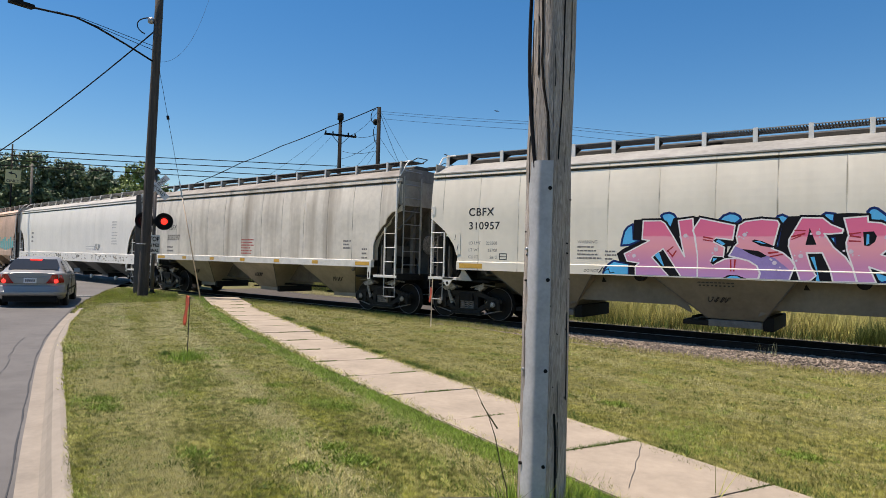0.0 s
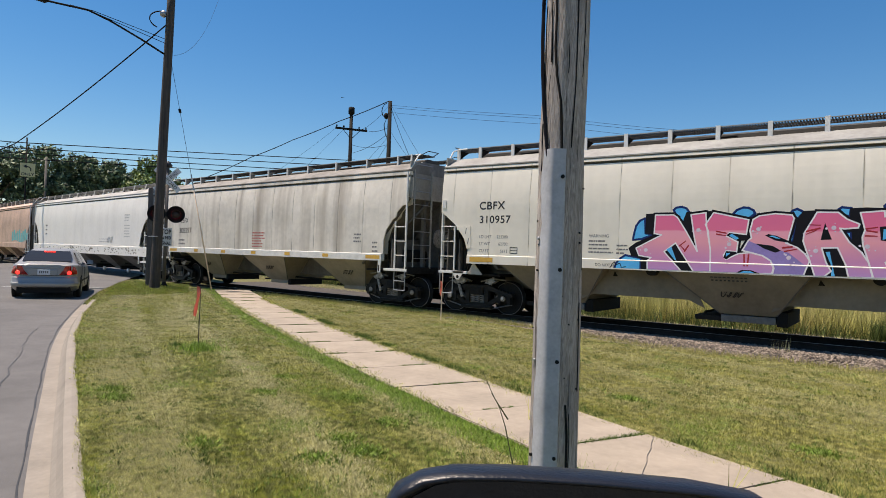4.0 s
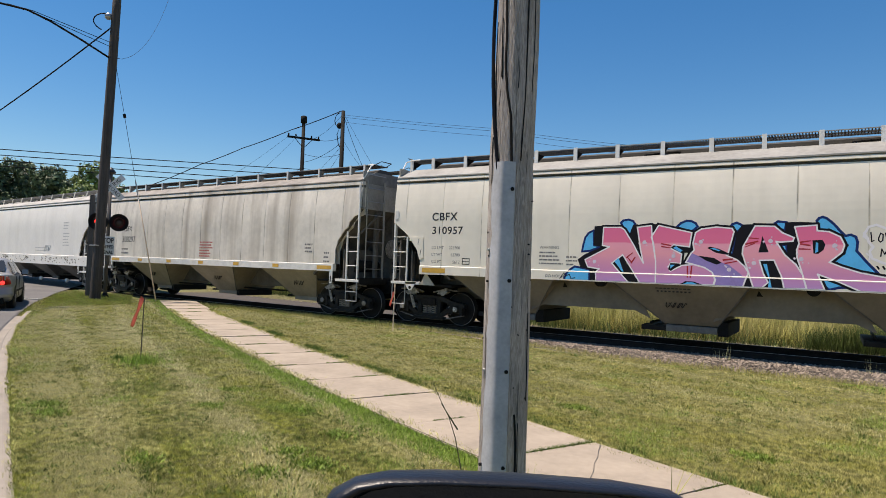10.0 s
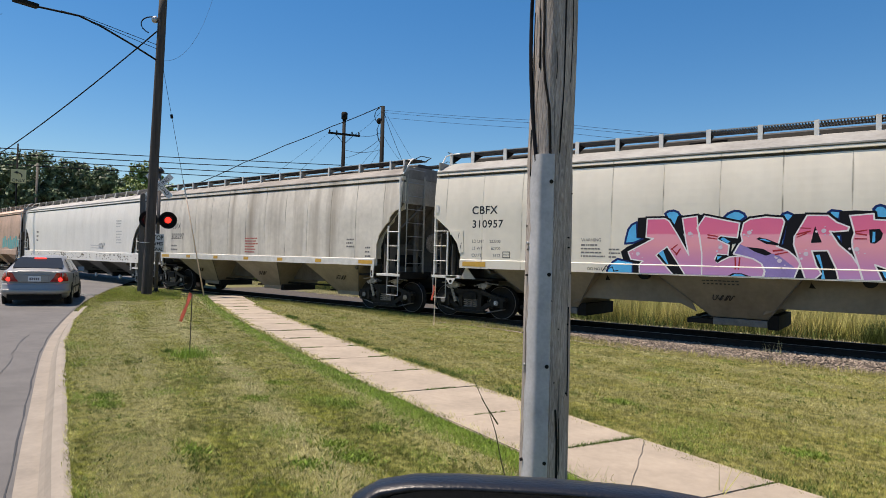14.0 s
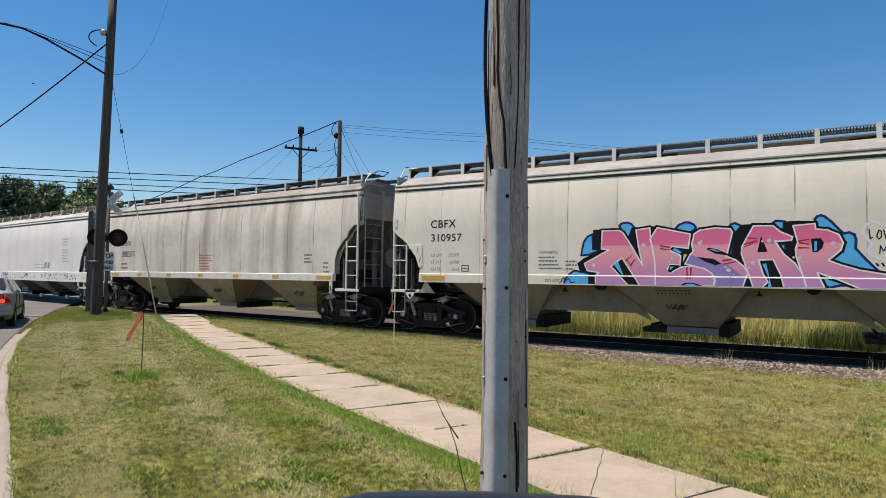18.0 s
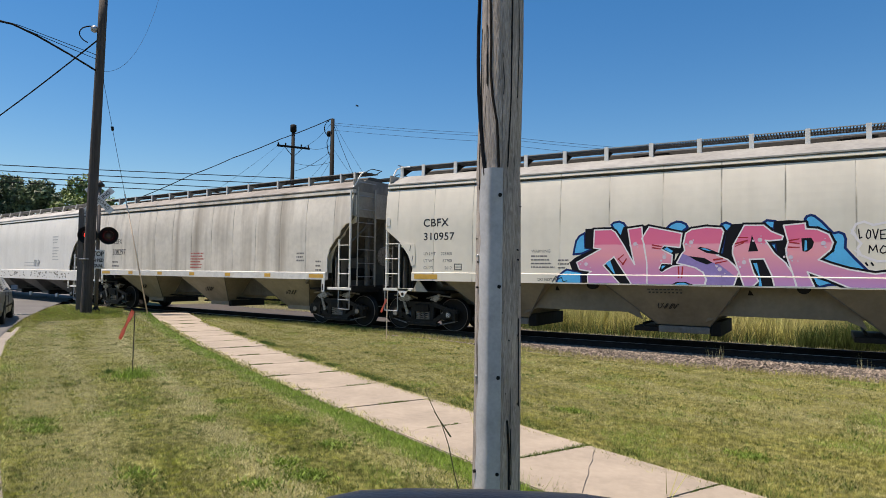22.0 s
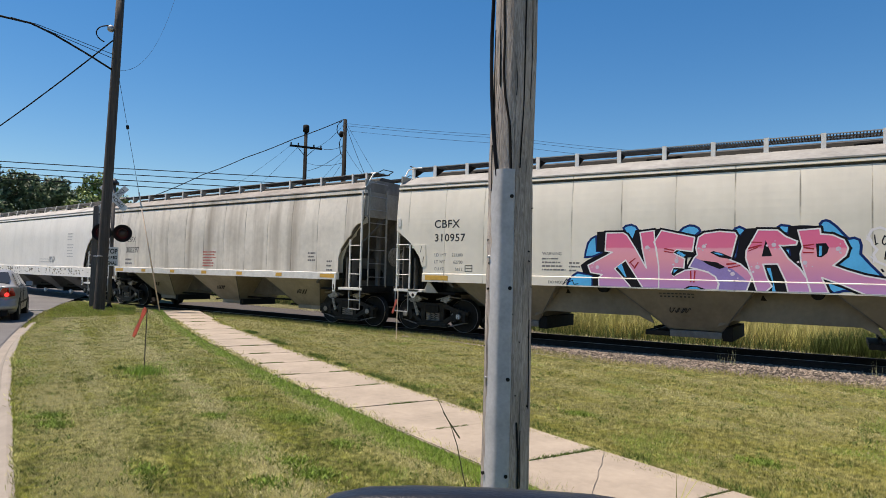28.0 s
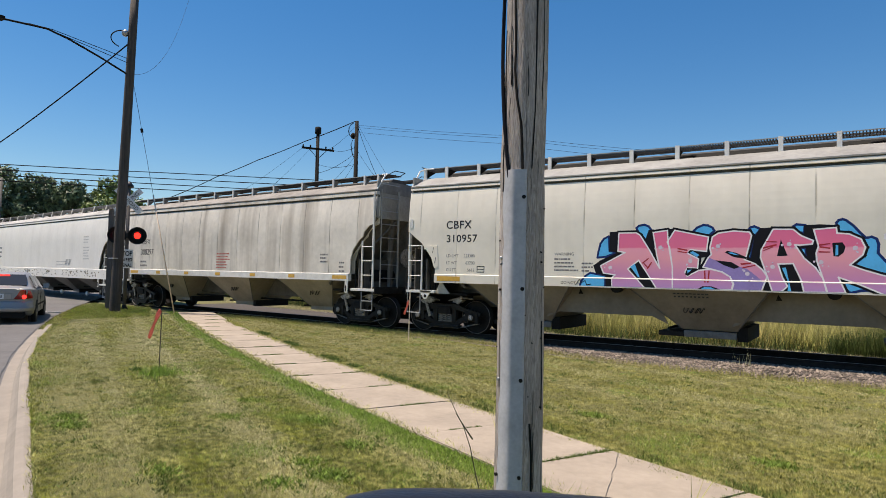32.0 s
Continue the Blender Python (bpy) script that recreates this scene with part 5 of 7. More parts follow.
# outlines of the painted piece, in centimetres from the car's middle and above the rail
PIECE = {
    "n": "-148,267 -108,267 -99,261 -79,229 -55,186 -62,218 -70,267 -39,271 -37,243 -28,191 -27,142 -61,141 -102,204 -127,184 -88,142 -163,141 -164,163 -156,170 -184,174 -191,191 -133,222 -150,225",
    "e": "-23,271 47,255 43,224 10,228 4,220 27,208 25,187 5,189 -1,179 4,170 28,183 51,186 74,180 90,170 96,155 93,143 -27,141 -28,191 -34,233 -39,245",
    "s": "55,255 67,263 97,267 127,264 131,257 120,209 117,207 138,198 152,185 160,172 150,142 94,142 97,155 90,170 75,180 53,186 36,190 47,211 53,217 50,232",
    "lil": "47,211 36,190 53,186 75,180 90,170 97,155 94,142 150,142 156,159 123,187 107,192 90,192 67,202",
    "a": "171,269 207,268 221,255 242,245 240,238 218,236 210,237 226,210 246,191 258,171 265,143 226,142 221,166 207,199 180,198 188,170 197,153 186,142 170,141 158,179 148,211 149,226",
    "r": "243,267 281,270 282,259 302,257 321,247 328,231 324,217 303,197 324,188 354,178 396,170 431,176 431,142 356,142 320,159 284,173 296,143 266,142 258,171 248,205 247,220 251,234 247,250",
    "b1": "-172,260 -184,254 -192,243 -197,223 -199,210 -179,212 -151,223 -170,225",
    "b2": "-108,278 -102,283 -90,285 -80,281 -75,274 -80,250 -86,250 -102,267",
    "b3": "15,267 24,276 36,281 46,280 55,275 59,268 47,258 24,264",
    "b4": "123,266 128,273 136,276 144,272 148,269 136,254 130,211 120,207 133,257",
    "b5": "207,274 213,278 228,276 226,260 218,262",
    "b6": "281,279 285,284 291,286 297,284 309,273 321,258 329,249 338,251 346,247 349,237 348,220 364,199 383,177 354,178 324,189 305,196 325,215 330,232 323,249 302,259 282,262",
    "b7": "-242,140 -237,155 -228,166 -216,174 -205,172 -179,168 -179,140",
    "b8": "289,169 337,149 320,148 304,143 295,150",
    "b9": "216,230 229,230 230,211 227,212",
    "k1": "-170,270 -148,271 -149,224 -133,222 -191,191 -184,174 -156,170 -164,163 -163,141 -178,140 -179,169 -202,172 -209,191 -193,203 -152,222 -171,225",
    "k2": "-80,273 -69,274 -62,218 -54,184 -67,203 -88,250",
    "k3": "-39,273 -22,276 -29,264 -41,245 -31,224 -27,189 -35,224 -38,243",
    "k4": "-102,206 -60,141 -88,141 -129,184",
    "k5": "147,272 173,273 171,269 150,226 149,209 160,171 171,141 151,141 160,173 152,185 138,197 119,206 130,211 136,254",
    "k6": "226,276 253,277 282,275 281,269 243,267 248,248 252,233 248,220 248,203 239,197 226,210 231,210 229,230 216,231 210,237 240,237 243,245 226,259",
    "k7": "179,199 208,200 226,142 186,141 197,153 188,170",
    "h1": "185,248 197,215 178,214",
    "h2": "274,240 291,241 296,232 293,221 284,213 276,214",
    "h3": "79,222 85,225 101,221 123,211 120,208 97,212",
    "h4": "61,205 93,201 109,191 98,187 77,195",
    "h5": "4,222 10,227 46,221 47,212 28,210",
    "h6": "-1,174 4,188 25,187 5,170",
    "h7": "24,142 36,149 54,149 71,143",
    "c1": "-121,189 -111,196 -99,165 -103,166",
    "c2": "9,221 15,225 29,216 24,212",
    "c3": "4,184 13,184 4,176",
    "c4": "187,190 194,191 204,142 197,142 199,159",
    "c5": "280,236 284,235 284,217 279,215",
    "c6": "30,142 40,147 53,147 63,142",
    "c7": "85,221 94,222 107,216 101,216",
    "m1": "-94,199 -80,210 -79,208 -93,196",
    "m2": "-84,186 -74,201 -72,199 -81,184",
    "m3": "-92,198 -83,187 -81,189 -90,199",
    "m4": "-17,232 4,228 4,225 -17,229",
    "m5": "-17,226 4,222 4,220 -17,223",
    "m6": "38,182 41,183 42,157 39,157",
    "m7": "47,183 50,182 48,157 45,157",
    "m8": "110,199 130,201 130,198 111,195",
    "m9": "114,191 138,196 138,194 114,188",
    "m10": "158,245 178,244 178,242 158,243",
    "m11": "152,232 177,239 178,236 153,229",
    "m12": "153,226 170,234 171,232 153,224",
    "m13": "251,237 271,240 271,238 252,234",
    "m14": "253,234 271,231 271,228 253,231",
    "m15": "251,224 271,223 271,221 251,221",
    "bub": "360,253 366,266 379,270 394,263 415,268 432,262 436,231 431,195 399,194 385,200 373,206 368,219 374,228 367,237 364,246 359,248",
}
def outline(key):
    return [tuple(float(v) / 100 for v in p.split(",")) for p in PIECE[key].split()]
def clip_z(poly, lim, sgn):
    out = []
    for i, p in enumerate(poly):
        r = poly[(i + 1) % len(poly)]; pin, rin = sgn * (p[1] - lim) >= 0, sgn * (r[1] - lim) >= 0
        if pin: out.append(p)
        if pin != rin:
            t = (lim - p[1]) / (r[1] - p[1]); out.append((p[0] + t * (r[0] - p[0]), lim))
    return out
def paint(name, poly, mm, layer, parent, label=""):
    """A flat patch of paint on the side and, below it, on the side sill."""
    bm = B()
    flat = [Vector((x, z, 0)) for x, z in poly]
    for tri in geometry.tessellate_polygon([flat]):
        tp_ = [(flat[k].x, flat[k].y) for k in tri]
        for q, y in ((clip_z(tp_, 1.636, 1), -1.6008 - 0.0004 * layer), (clip_z(clip_z(tp_, 1.606, -1), 1.43, 1), -1.6208 - 0.0004 * layer)):
            if len(q) > 2: bm.faces.new([bm.verts.new((x, y, z)) for x, z in q])
    if not bm.faces: bm.free(); return None
    bmesh.ops.triangulate(bm, faces=bm.faces[:]); bmesh.ops.recalc_face_normals(bm, faces=bm.faces[:])
    for f in bm.faces:
        if f.normal.y > 0: f.normal_flip()
    return part(name, bm, M[mm], parent, label)
def edging(name, poly, w, mm, layer, parent, closed=True):
    """A painted line along an outline."""
    bm = B(); n = len(poly)
    for i in range(n if closed else n - 1):
        a, b = Vector(poly[i]), Vector(poly[(i + 1) % n])
        d = (b - a)
        if d.length < 1e-4: continue
        d.normalize(); nn = Vector((-d.y, d.x)) * w
        quad = [a + nn - d * w * 0.7, b + nn + d * w * 0.7, b - nn + d * w * 0.7, a - nn - d * w * 0.7]
        for q, y in ((clip_z([(p.x, p.y) for p in quad], 1.636, 1), -1.6008 - 0.0004 * layer - 0.000004 * i), (clip_z(clip_z([(p.x, p.y) for p in quad], 1.606, -1), 1.43, 1), -1.6208 - 0.0004 * layer - 0.000004 * i)):
            if len(q) > 2: bm.faces.new([bm.verts.new((x, y, z)) for x, z in q])
    bmesh.ops.recalc_face_normals(bm, faces=bm.faces[:])
    return part(name, bm, M[mm], parent)
gr = new("graffiti_piece"); gr.parent = car_a; gr["label"] = "pink and blue spray painted letters outlined in black and white"
for k in ("b1", "b2", "b3", "b4", "b5", "b6", "b7", "b8", "b9"):
    paint("blue_patch", outline(k), "sprayblue", 1, gr, "blue spray paint"); tagged(edging("blue_patch_outline", outline(k), 0.024, "spraynavy", 2, gr), kind="stuff")
for k in ("k1", "k2", "k3", "k4", "k5", "k6", "k7"): paint("black_shadow", outline(k), "spraydark", 3, gr, "black painted block shadow")
for i, k in enumerate(("n", "e", "s", "a", "r")):
    tagged(edging("black_outline", outline(k), 0.058, "spraydark", 3.6 + 0.1 * i, gr), kind="stuff")
for i, k in enumerate(("n", "e", "s", "a", "r")):
    paint("painted_letter", outline(k), "pinkfade", 5 + 0.1 * i, gr, "pink letter fading to lilac")
paint("lilac_fill", outline("lil"), "lilac", 5.7, gr)
for i, k in enumerate(("n", "e", "s", "a", "r")): tagged(edging("letter_outline", outline(k), 0.015, "spraywhite", 6 + 0.1 * i, gr), kind="stuff")
for k in ("h1", "h2", "h3", "h4", "h5", "h6", "h7"): paint("dark_counter", outline(k), "spraydark", 7, gr)
for k in ("c1", "c2", "c3", "c4", "c5", "c6", "c7"): paint("blue_chip", outline(k), "sprayblue", 8, gr)
for k in range(1, 16): paint("red_tick", outline("m%d" % k), "sprayred", 8, gr)
rng = random.Random(9)
for cx, cz in ((-1.68, 1.87), (-0.54, 2.33), (0.10, 2.03), (0.66, 2.35), (1.23, 1.77), (2.00, 2.38), (1.70, 1.92), (3.12, 2.30), (2.55, 2.02)):
    for j in range(5):
        r = (0.045, 0.024, 0.018, 0.016, 0.012)[j]; ox, oz = (0, 0) if j == 0 else (rng.uniform(-0.13, 0.13), rng.uniform(-0.10, 0.10))
        paint("paint_dot", [(cx + ox + r * math.cos(a * 0.7854), cz + oz + r * math.sin(a * 0.7854)) for a in range(8)], "bubble", 8.5 + 0.1 * j, gr)
edging("cloud_outline", outline("bub"), 0.022, "spraywhite", 1, gr)
STROKES = {"L": "0,1 .16,0 .55,.14", "O": ".1,.45 .45,.95 .85,.8 .8,.2 .4,0 .1,.2 .1,.45", "V": "0,1 .42,0 .9,1.05", "E": ".9,1 .1,.95 .1,.05 .95,.1", "e": ".1,.52 .8,.55", "M": "0,0 .1,.95 .45,.3 .85,1 1,.1", "R": ".1,0 .12,1 .7,.9 .7,.55 .15,.5 .85,0"}
def handwriting(word, x, z, w, h):
    """Letters written freehand with a broad marker."""
    for i, ch in enumerate(word):
        for key in ((ch, "e") if ch == "E" else (ch,)):
            pts = [tuple(float(v) for v in p.split(",")) for p in STROKES[key].split()]
            edging("marker_stroke", [(x + i * w * 1.22 + u * w, z + v * h - 0.008 * i) for u, v in pts], 0.0105, "spraydark", 2, gr, False)
handwriting("LOVE", 3.70, 2.38, 0.093, 0.18); handwriting("MOR", 3.86, 2.10, 0.135, 0.15)
for px in (3.82, 3.91): edging("marker_stroke", [(px - 0.012, 1.91), (px + 0.014, 1.865)], 0.016, "spraydark", 2, gr, False)
for px, pz in ((3.60, 2.50), (3.66, 2.10)): edging("cloud_outline", [(px - 0.02, pz + 0.05), (px + 0.03, pz), (px + 0.02, pz - 0.06)], 0.014, "spraywhite", 1, gr, False)
edging("loop_tag", [(-2.52, 1.44), (-2.42, 1.58), (-2.38, 1.50), (-2.28, 1.55), (-2.24, 1.45), (-2.14, 1.47)], 0.010, "spraydark", 4.6, gr, False)
bm = B()
for k in range(9):
    x0 = 2.3 + k * 0.54; box(bm, x0, x0 + 0.42, -1.606, -1.602, 1.66 + 0.08 * math.sin(k), 2.35 + 0.15 * math.sin(k * 2.1))
part("teal_graffiti", bm, M["teal"], car_d, "faded teal block graffiti")

# white chalk letter on the first car's outer bearing
ob = on_side("chalk_letter", text_mesh("chalk_letter", "R", 0.16, M["signwhite"]), car_a, -5.77, 0.41, "white letter on the bearing cap"); ob.location.y = -1.165

# ---- near utility pole ----
def build_near_pole():
    e = thing("utility_pole", -1.830, 3.672, 0, 0, "weathered grey wooden utility pole beside the sidewalk", "utility pole")
    bm = B(); rings = []; n = 40; zs = [-0.3] + [k * 0.09 for k in range(0, 46)] + [4.3 + 0.5 * k for k in range(0, 13)]
    for z in zs:
        r = 0.154 - 0.0046 * max(z, 0); ring = []
        kx = 0.012 * math.sin(z * 2.3 + 0.4) * (1 if z > 2.2 else 0.3)
        for k in range(n):
            a = 2 * math.pi * k / n
            rr = r + 0.009 * noise.noise(Vector((math.cos(a) * 4, math.sin(a) * 4, z * 0.7))) + 0.005 * noise.noise(Vector((math.cos(a) * 14, math.sin(a) * 14, z * 0.5)))
            ring.append(bm.verts.new((rr * math.cos(a) + kx + 0.004 * z, rr * math.sin(a), z)))
        rings.append(ring)
    for a, b in zip(rings, rings[1:]):
        for k in range(n):
            f = bm.faces.new((a[k], a[(k + 1) % n], b[(k + 1) % n], b[k])); f.smooth = True
    bm.faces.new(rings[-1])
    part("trunk", bm, M["wood"], e)
    face = math.atan2(-3.67, 1.83)      # towards the road
    ux, uy = math.cos(face), math.sin(face)
    # a folded channel on the kerb side: a rounded nose, and a long flank that runs back onto the wood
    prof = [(-0.127, 0.072), (-0.122, 0.088), (-0.115, 0.104), (-0.106, 0.122), (-0.097, 0.137), (-0.087, 0.150), (-0.077, 0.160), (-0.068, 0.1665), (-0.060, 0.1695), (-0.050, 0.1702), (-0.038, 0.1690), (-0.012, 0.1655), (0.012, 0.1615), (0.027, 0.1575), (0.0275, 0.148)]
    def on_guard(u, d, z):
        k = (0.155 - 0.0046 * z) / 0.15
        return (ux * d * k - uy * u * k + 0.003 * z, uy * d * k + ux * u * k, z)
    g = B(); vs = []
    for k in range(31):
        z = -0.05 + k * 2.34 / 30; dent = 0.0016 * math.sin(k * 1.1) + 0.0012 * math.sin(k * 2.7)
        vs.append([g.verts.new(on_guard(u + dent * (1 if i < 10 else 0.3), d + (0.003 * noise.noise(Vector((u * 20, z * 2.2, 5))) if 9 < i < 13 else 0), z)) for i, (u, d) in enumerate(prof)])
    for lo, hi in zip(vs, vs[1:]):
        for i in range(len(prof) - 1):
            f = g.faces.new((lo[i], lo[i + 1], hi[i + 1], hi[i])); f.smooth = True
    g.faces.new([g.verts.new(v.co) for v in vs[-1]])
    gd = part("conduit_guard", g, M["guard"], e, "grey galvanised conduit guard")
    for z, s, mm, rr in ((2.116, 1, "dark", 0.013), (1.537, 1, "dark", 0.013), (0.968, 1, "dark", 0.013), (0.373, 1, "dark", 0.012), (1.732, -1, "galv", 0.010), (1.529, -1, "dark", 0.007), (0.962, -1, "galv", 0.010), (0.364, -1, "dark", 0.011)):
        ends = ((0.008, 0.150), (0.009, 0.168)) if s > 0 else ((-0.120, 0.078), (-0.138, 0.088))
        bm = B(); tube(bm, [on_guard(u, d, z) for u, d in ends], rr, 8)
        part("bolt", bm, M[mm], gd, "dark bolt head" if mm == "dark" else "bright bolt head")
    # one long drying crack winds up from the guard's top
    cam_a = math.atan2(-3.67, 1.83)
    for path, r0 in (([(2.20, 2), (2.31, 0), (2.46, -4), (2.60, -9), (2.75, -22), (2.93, -31), (3.11, -31), (3.33, -35), (3.8, -38), (4.6, -36)], 0.009), ([(2.3, 24), (2.7, 27), (3.2, 25), (3.6, 28), (4.4, 27)], 0.005), ([(2.75, 48), (3.1, 50), (3.5, 46), (4.2, 49)], 0.004), ([(0.1, 33), (0.5, 31), (0.75, 24)], 0.007), ([(2.35, -40), (2.6, -44), (2.8, -41)], 0.003)):
        bm = B(); pts = []
        for (z0, a0), (z1, a1) in zip(path, path[1:]):
            for k in range(5):
                z = z0 + (z1 - z0) * k / 5; a = cam_a + radians(a0 + (a1 - a0) * k / 5); r = 0.1535 - 0.0046 * z
                pts.append((r * math.cos(a) + 0.004 * z + 0.012 * math.sin(z * 2.3 + 0.4) * (1 if z > 2.2 else 0.3), r * math.sin(a), z))
        tube(bm, pts, r0, 5); part("drying_crack", bm, M["crackdark"], e)
    bm = B(); pts = []
    for k in range(40):
        z = 2.2 + k * 0.2; a = face - 0.59 - 0.74 * min(1, k / 5) - 0.12 * math.sin(k * 0.4)
        r = 0.160 - 0.0046 * z + 0.006 * math.sin(k * 0.5)
        pts.append((r * math.cos(a) + 0.004 * z, r * math.sin(a), z))
    tube(bm, pts, 0.012, 6); part("cable", bm, M["wire"], e, "black riser cable")
    rng = random.Random(2)
    for k in range(26):
        a = face - 0.21 + rng.uniform(-1.3, 1.5); z = rng.uniform(0.3, 2.15); r = 0.150 - 0.0046 * z
        bm = B(); tube(bm, [(r * math.cos(a) + 0.004 * z, r * math.sin(a), z), ((r + 0.01) * math.cos(a) + 0.004 * z, (r + 0.01) * math.sin(a), z - 0.004)], rng.uniform(0.003, 0.006), 6); part("nail", bm, M["dark"], e)
    for k in range(9):
        a = face - 0.21 + rng.uniform(-1.0, 1.6); z = rng.uniform(0.2, 3.2); h = rng.uniform(0.15, 0.7)
        bm = B(); pts = [((0.156 - 0.0046 * (z + h * j / 6)) * math.cos(a + 0.02 * math.sin(j)) + 0.004 * z, (0.156 - 0.0046 * (z + h * j / 6)) * math.sin(a + 0.02 * math.sin(j)), z + h * j / 6) for j in range(7)]
        tube(bm, pts, 0.0035, 4); part("drying_crack", bm, M["dark"], e)
build_near_pole()

# ---- street lamp pole at the crossing ----
def build_lamp_pole():
    e = thing("street_lamp", -22.81, 12.84, 0, 0, "tall dark wooden pole with a street lamp arm", "street lamp")
    lean = Vector((0.030, 0.006))
    bm = B(); tube(bm, [(lean.x * z, lean.y * z, z) for z in (-0.3, 0.05, 1, 3, 5, 7, 9, 10.5, 11.75)], 0.200, 18, r1=0.140); part("trunk", bm, M["lampwood"], e)
    def at(p): return Vector(p) - Vector((-22.81, 12.84, 0))
    a0, am, a1 = Vector((lean.x * 8.75, lean.y * 8.75, 8.75)), at((-22.44, 9.93, 9.50)), at((-22.69, 8.83, 9.47))
    bm = B(); tube(bm, [a0, a0.lerp(am, 0.38) + Vector((0, 0, 0.06)), a0.lerp(am, 0.75) + Vector((0, 0, 0.07)), am, a1, a1 + Vector((-0.03, -0.15, -0.02))], 0.035, 8); part("arm", bm, M["dark"], e)
    for dz in (0.0, 0.16):
        bm = B(); tube(bm, [Vector((lean.x * 9.3, lean.y * 9.3, 9.35 - dz)), at((-22.44, 10.1, 9.53 - dz * 0.3)), at((-22.55, 9.4, 9.52))], 0.012, 5); part("brace_rod", bm, M["dark"], e)
    bm = B(); box(bm, -0.13, 0.13, -0.65, 0.05, -0.06, 0.07, 0.03); h = part("lamp_head", bm, M["dark"], e, "dark flat luminaire"); h.location = a1 + Vector((-0.02, -0.1, 0))
    bm = B(); lathe(bm, [(0.05, 0), (0.05, 0.09), (0.02, 0.12)], "z", 10, (0, -0.3, 0.065)); part("photocell", bm, M["dark"], h)
    bm = B(); lathe(bm, [(0.06, 0), (0.12, 0.05), (0.13, 0.16), (0.05, 0.24)], "z", 12, (0.17, -0.13, 10.2)); part("weatherhead", bm, M["galv"], e)
    loop = [(0.20, -0.12, 10.4)] + [(0.20 - 0.22 * math.sin(a * 0.3), -0.14 - 0.42 * math.sin(a * 0.3), 10.07 + 0.33 * math.cos(a * 0.3)) for a in range(1, 10)]
    bm = B(); tube(bm, loop, 0.022, 6); part("drip_loop", bm, M["wire"], e)
    bm = B(); box(bm, -0.205, 0.215, -0.21, 0.21, 1.95, 1.985, 0.01); part("band", bm, M["galv"], e)
    bm = B(); tube(bm, [(-0.075 + 0.03 * z + 0.002 * z, -0.135 + 0.006 * z + 0.004 * z, z) for z in (1.9, 3.0, 4.2, 5.4)], 0.022, 6); part("conduit", bm, M["galv"], e, "thin grey conduit")
build_lamp_pole()

def cable(name, pts, r, label, sag=0.0, steps=14, mm="wire", category="cable"):
    bm = B(); line = []
    p = [Vector(q) for q in pts]
    for a, b in zip(p, p[1:]):
        for k in range(steps):
            t = k / steps; line.append(a.lerp(b, t) - Vector((0, 0, sag * 4 * t * (1 - t))))
    line.append(p[-1]); tube(bm, line, r, 6)
    ob = part(name, bm, M[mm], None); return tagged(ob, label, category, "overhead cables")
cable("guy_wire", [(-22.52, 12.9, 9.05), (-20.96, 14.03, -0.02)], 0.008, "thin steel guy wire from pole to ground", 0.0, 4)
def build_guy_guard():
    a, b = Vector((-22.52, 12.9, 9.05)), Vector((-20.96, 14.03, -0.02))
    bm = B(); tube(bm, [a.lerp(b, 0.995), a.lerp(b, 0.52)], 0.024, 8)
    e = tagged(part("guy_guard", bm, M["whip"], None), "yellow plastic guard sleeve on the guy wire", "guy guard")
    bm = B(); tube(bm, [a.lerp(b, 0.25), a.lerp(b, 0.265)], 0.05, 8); tagged(part("guy_insulator", bm, M["dark"], None), "dark strain insulator on the guy wire", "insulator")
build_guy_guard()
cable("service_cable", [(-22.58, 12.78, 9.9), (-37.4, 13.2, 6.65), (-60, 14.5, 6.2)], 0.026, "thick black service cable over the road", 0.15)
cable("service_cable", [(-22.45, 12.95, 8.8), (-33.8, 22.9, 18.2)], 0.006, "thin sagging service cable", 1.3)
for z0, z1, z2 in ((8.05, 8.42, 8.66), (7.69, 8.02, 8.20), (7.36, 7.63, 7.70), (7.02, 7.26, 7.30)):
    cable("line_cable", [(-62.0, -17.0, z0 - 0.3), (-46.75, 16.5, z0), (-43.35, 24.0, z1), (-34.6, 34.8, z2)], 0.03, "dark overhead power line along the cross street", 0.0)
cable("line_cable", [(-29.0, 32.75, 12.1), (-33.6, 32.6, 11.15), (-37.6, 31.7, 9.95), (-39.9, 29.8, 8.55), (-41.6, 27.2, 6.8)], 0.03, "dark slanting overhead cable from the pole", 0.05)
for dz in (0.0, -0.16, -0.50):
    cable("line_cable", [(-29.0, 32.8, 11.85 + dz), (-18.4, 34.5, 10.35 + dz), (-10.3, 34.5, 8.75 + dz), (4.0, 36.0, 6.6 + dz)], 0.009, "thin dark overhead power conductor wire", 0.05)
def build_far_poles():
    e = thing("utility_pole", -29.15, 33.1, 0, 0, "dark wooden utility pole behind the train", "utility pole")
    bm = B(); tube(bm, [(0, 0, -0.3), (0, 0, 12.2)], 0.2, 12, r1=0.13); part("trunk", bm, M["dark"], e)
    bm = B(); tube(bm, [(-0.3 - 0.45 * math.sin(a * 0.55), 0, 11.6 + 0.5 * math.cos(a * 0.55)) for a in range(10)], 0.03, 6); part("drip_loop", bm, M["wire"], e)
    bm = B(); tube(bm, [(-0.15, 0, 11.3), (-0.5, 0, 10.6), (-0.35, 0, 9.9), (-0.12, 0, 9.6)], 0.03, 6); part("drip_loop", bm, M["wire"], e)
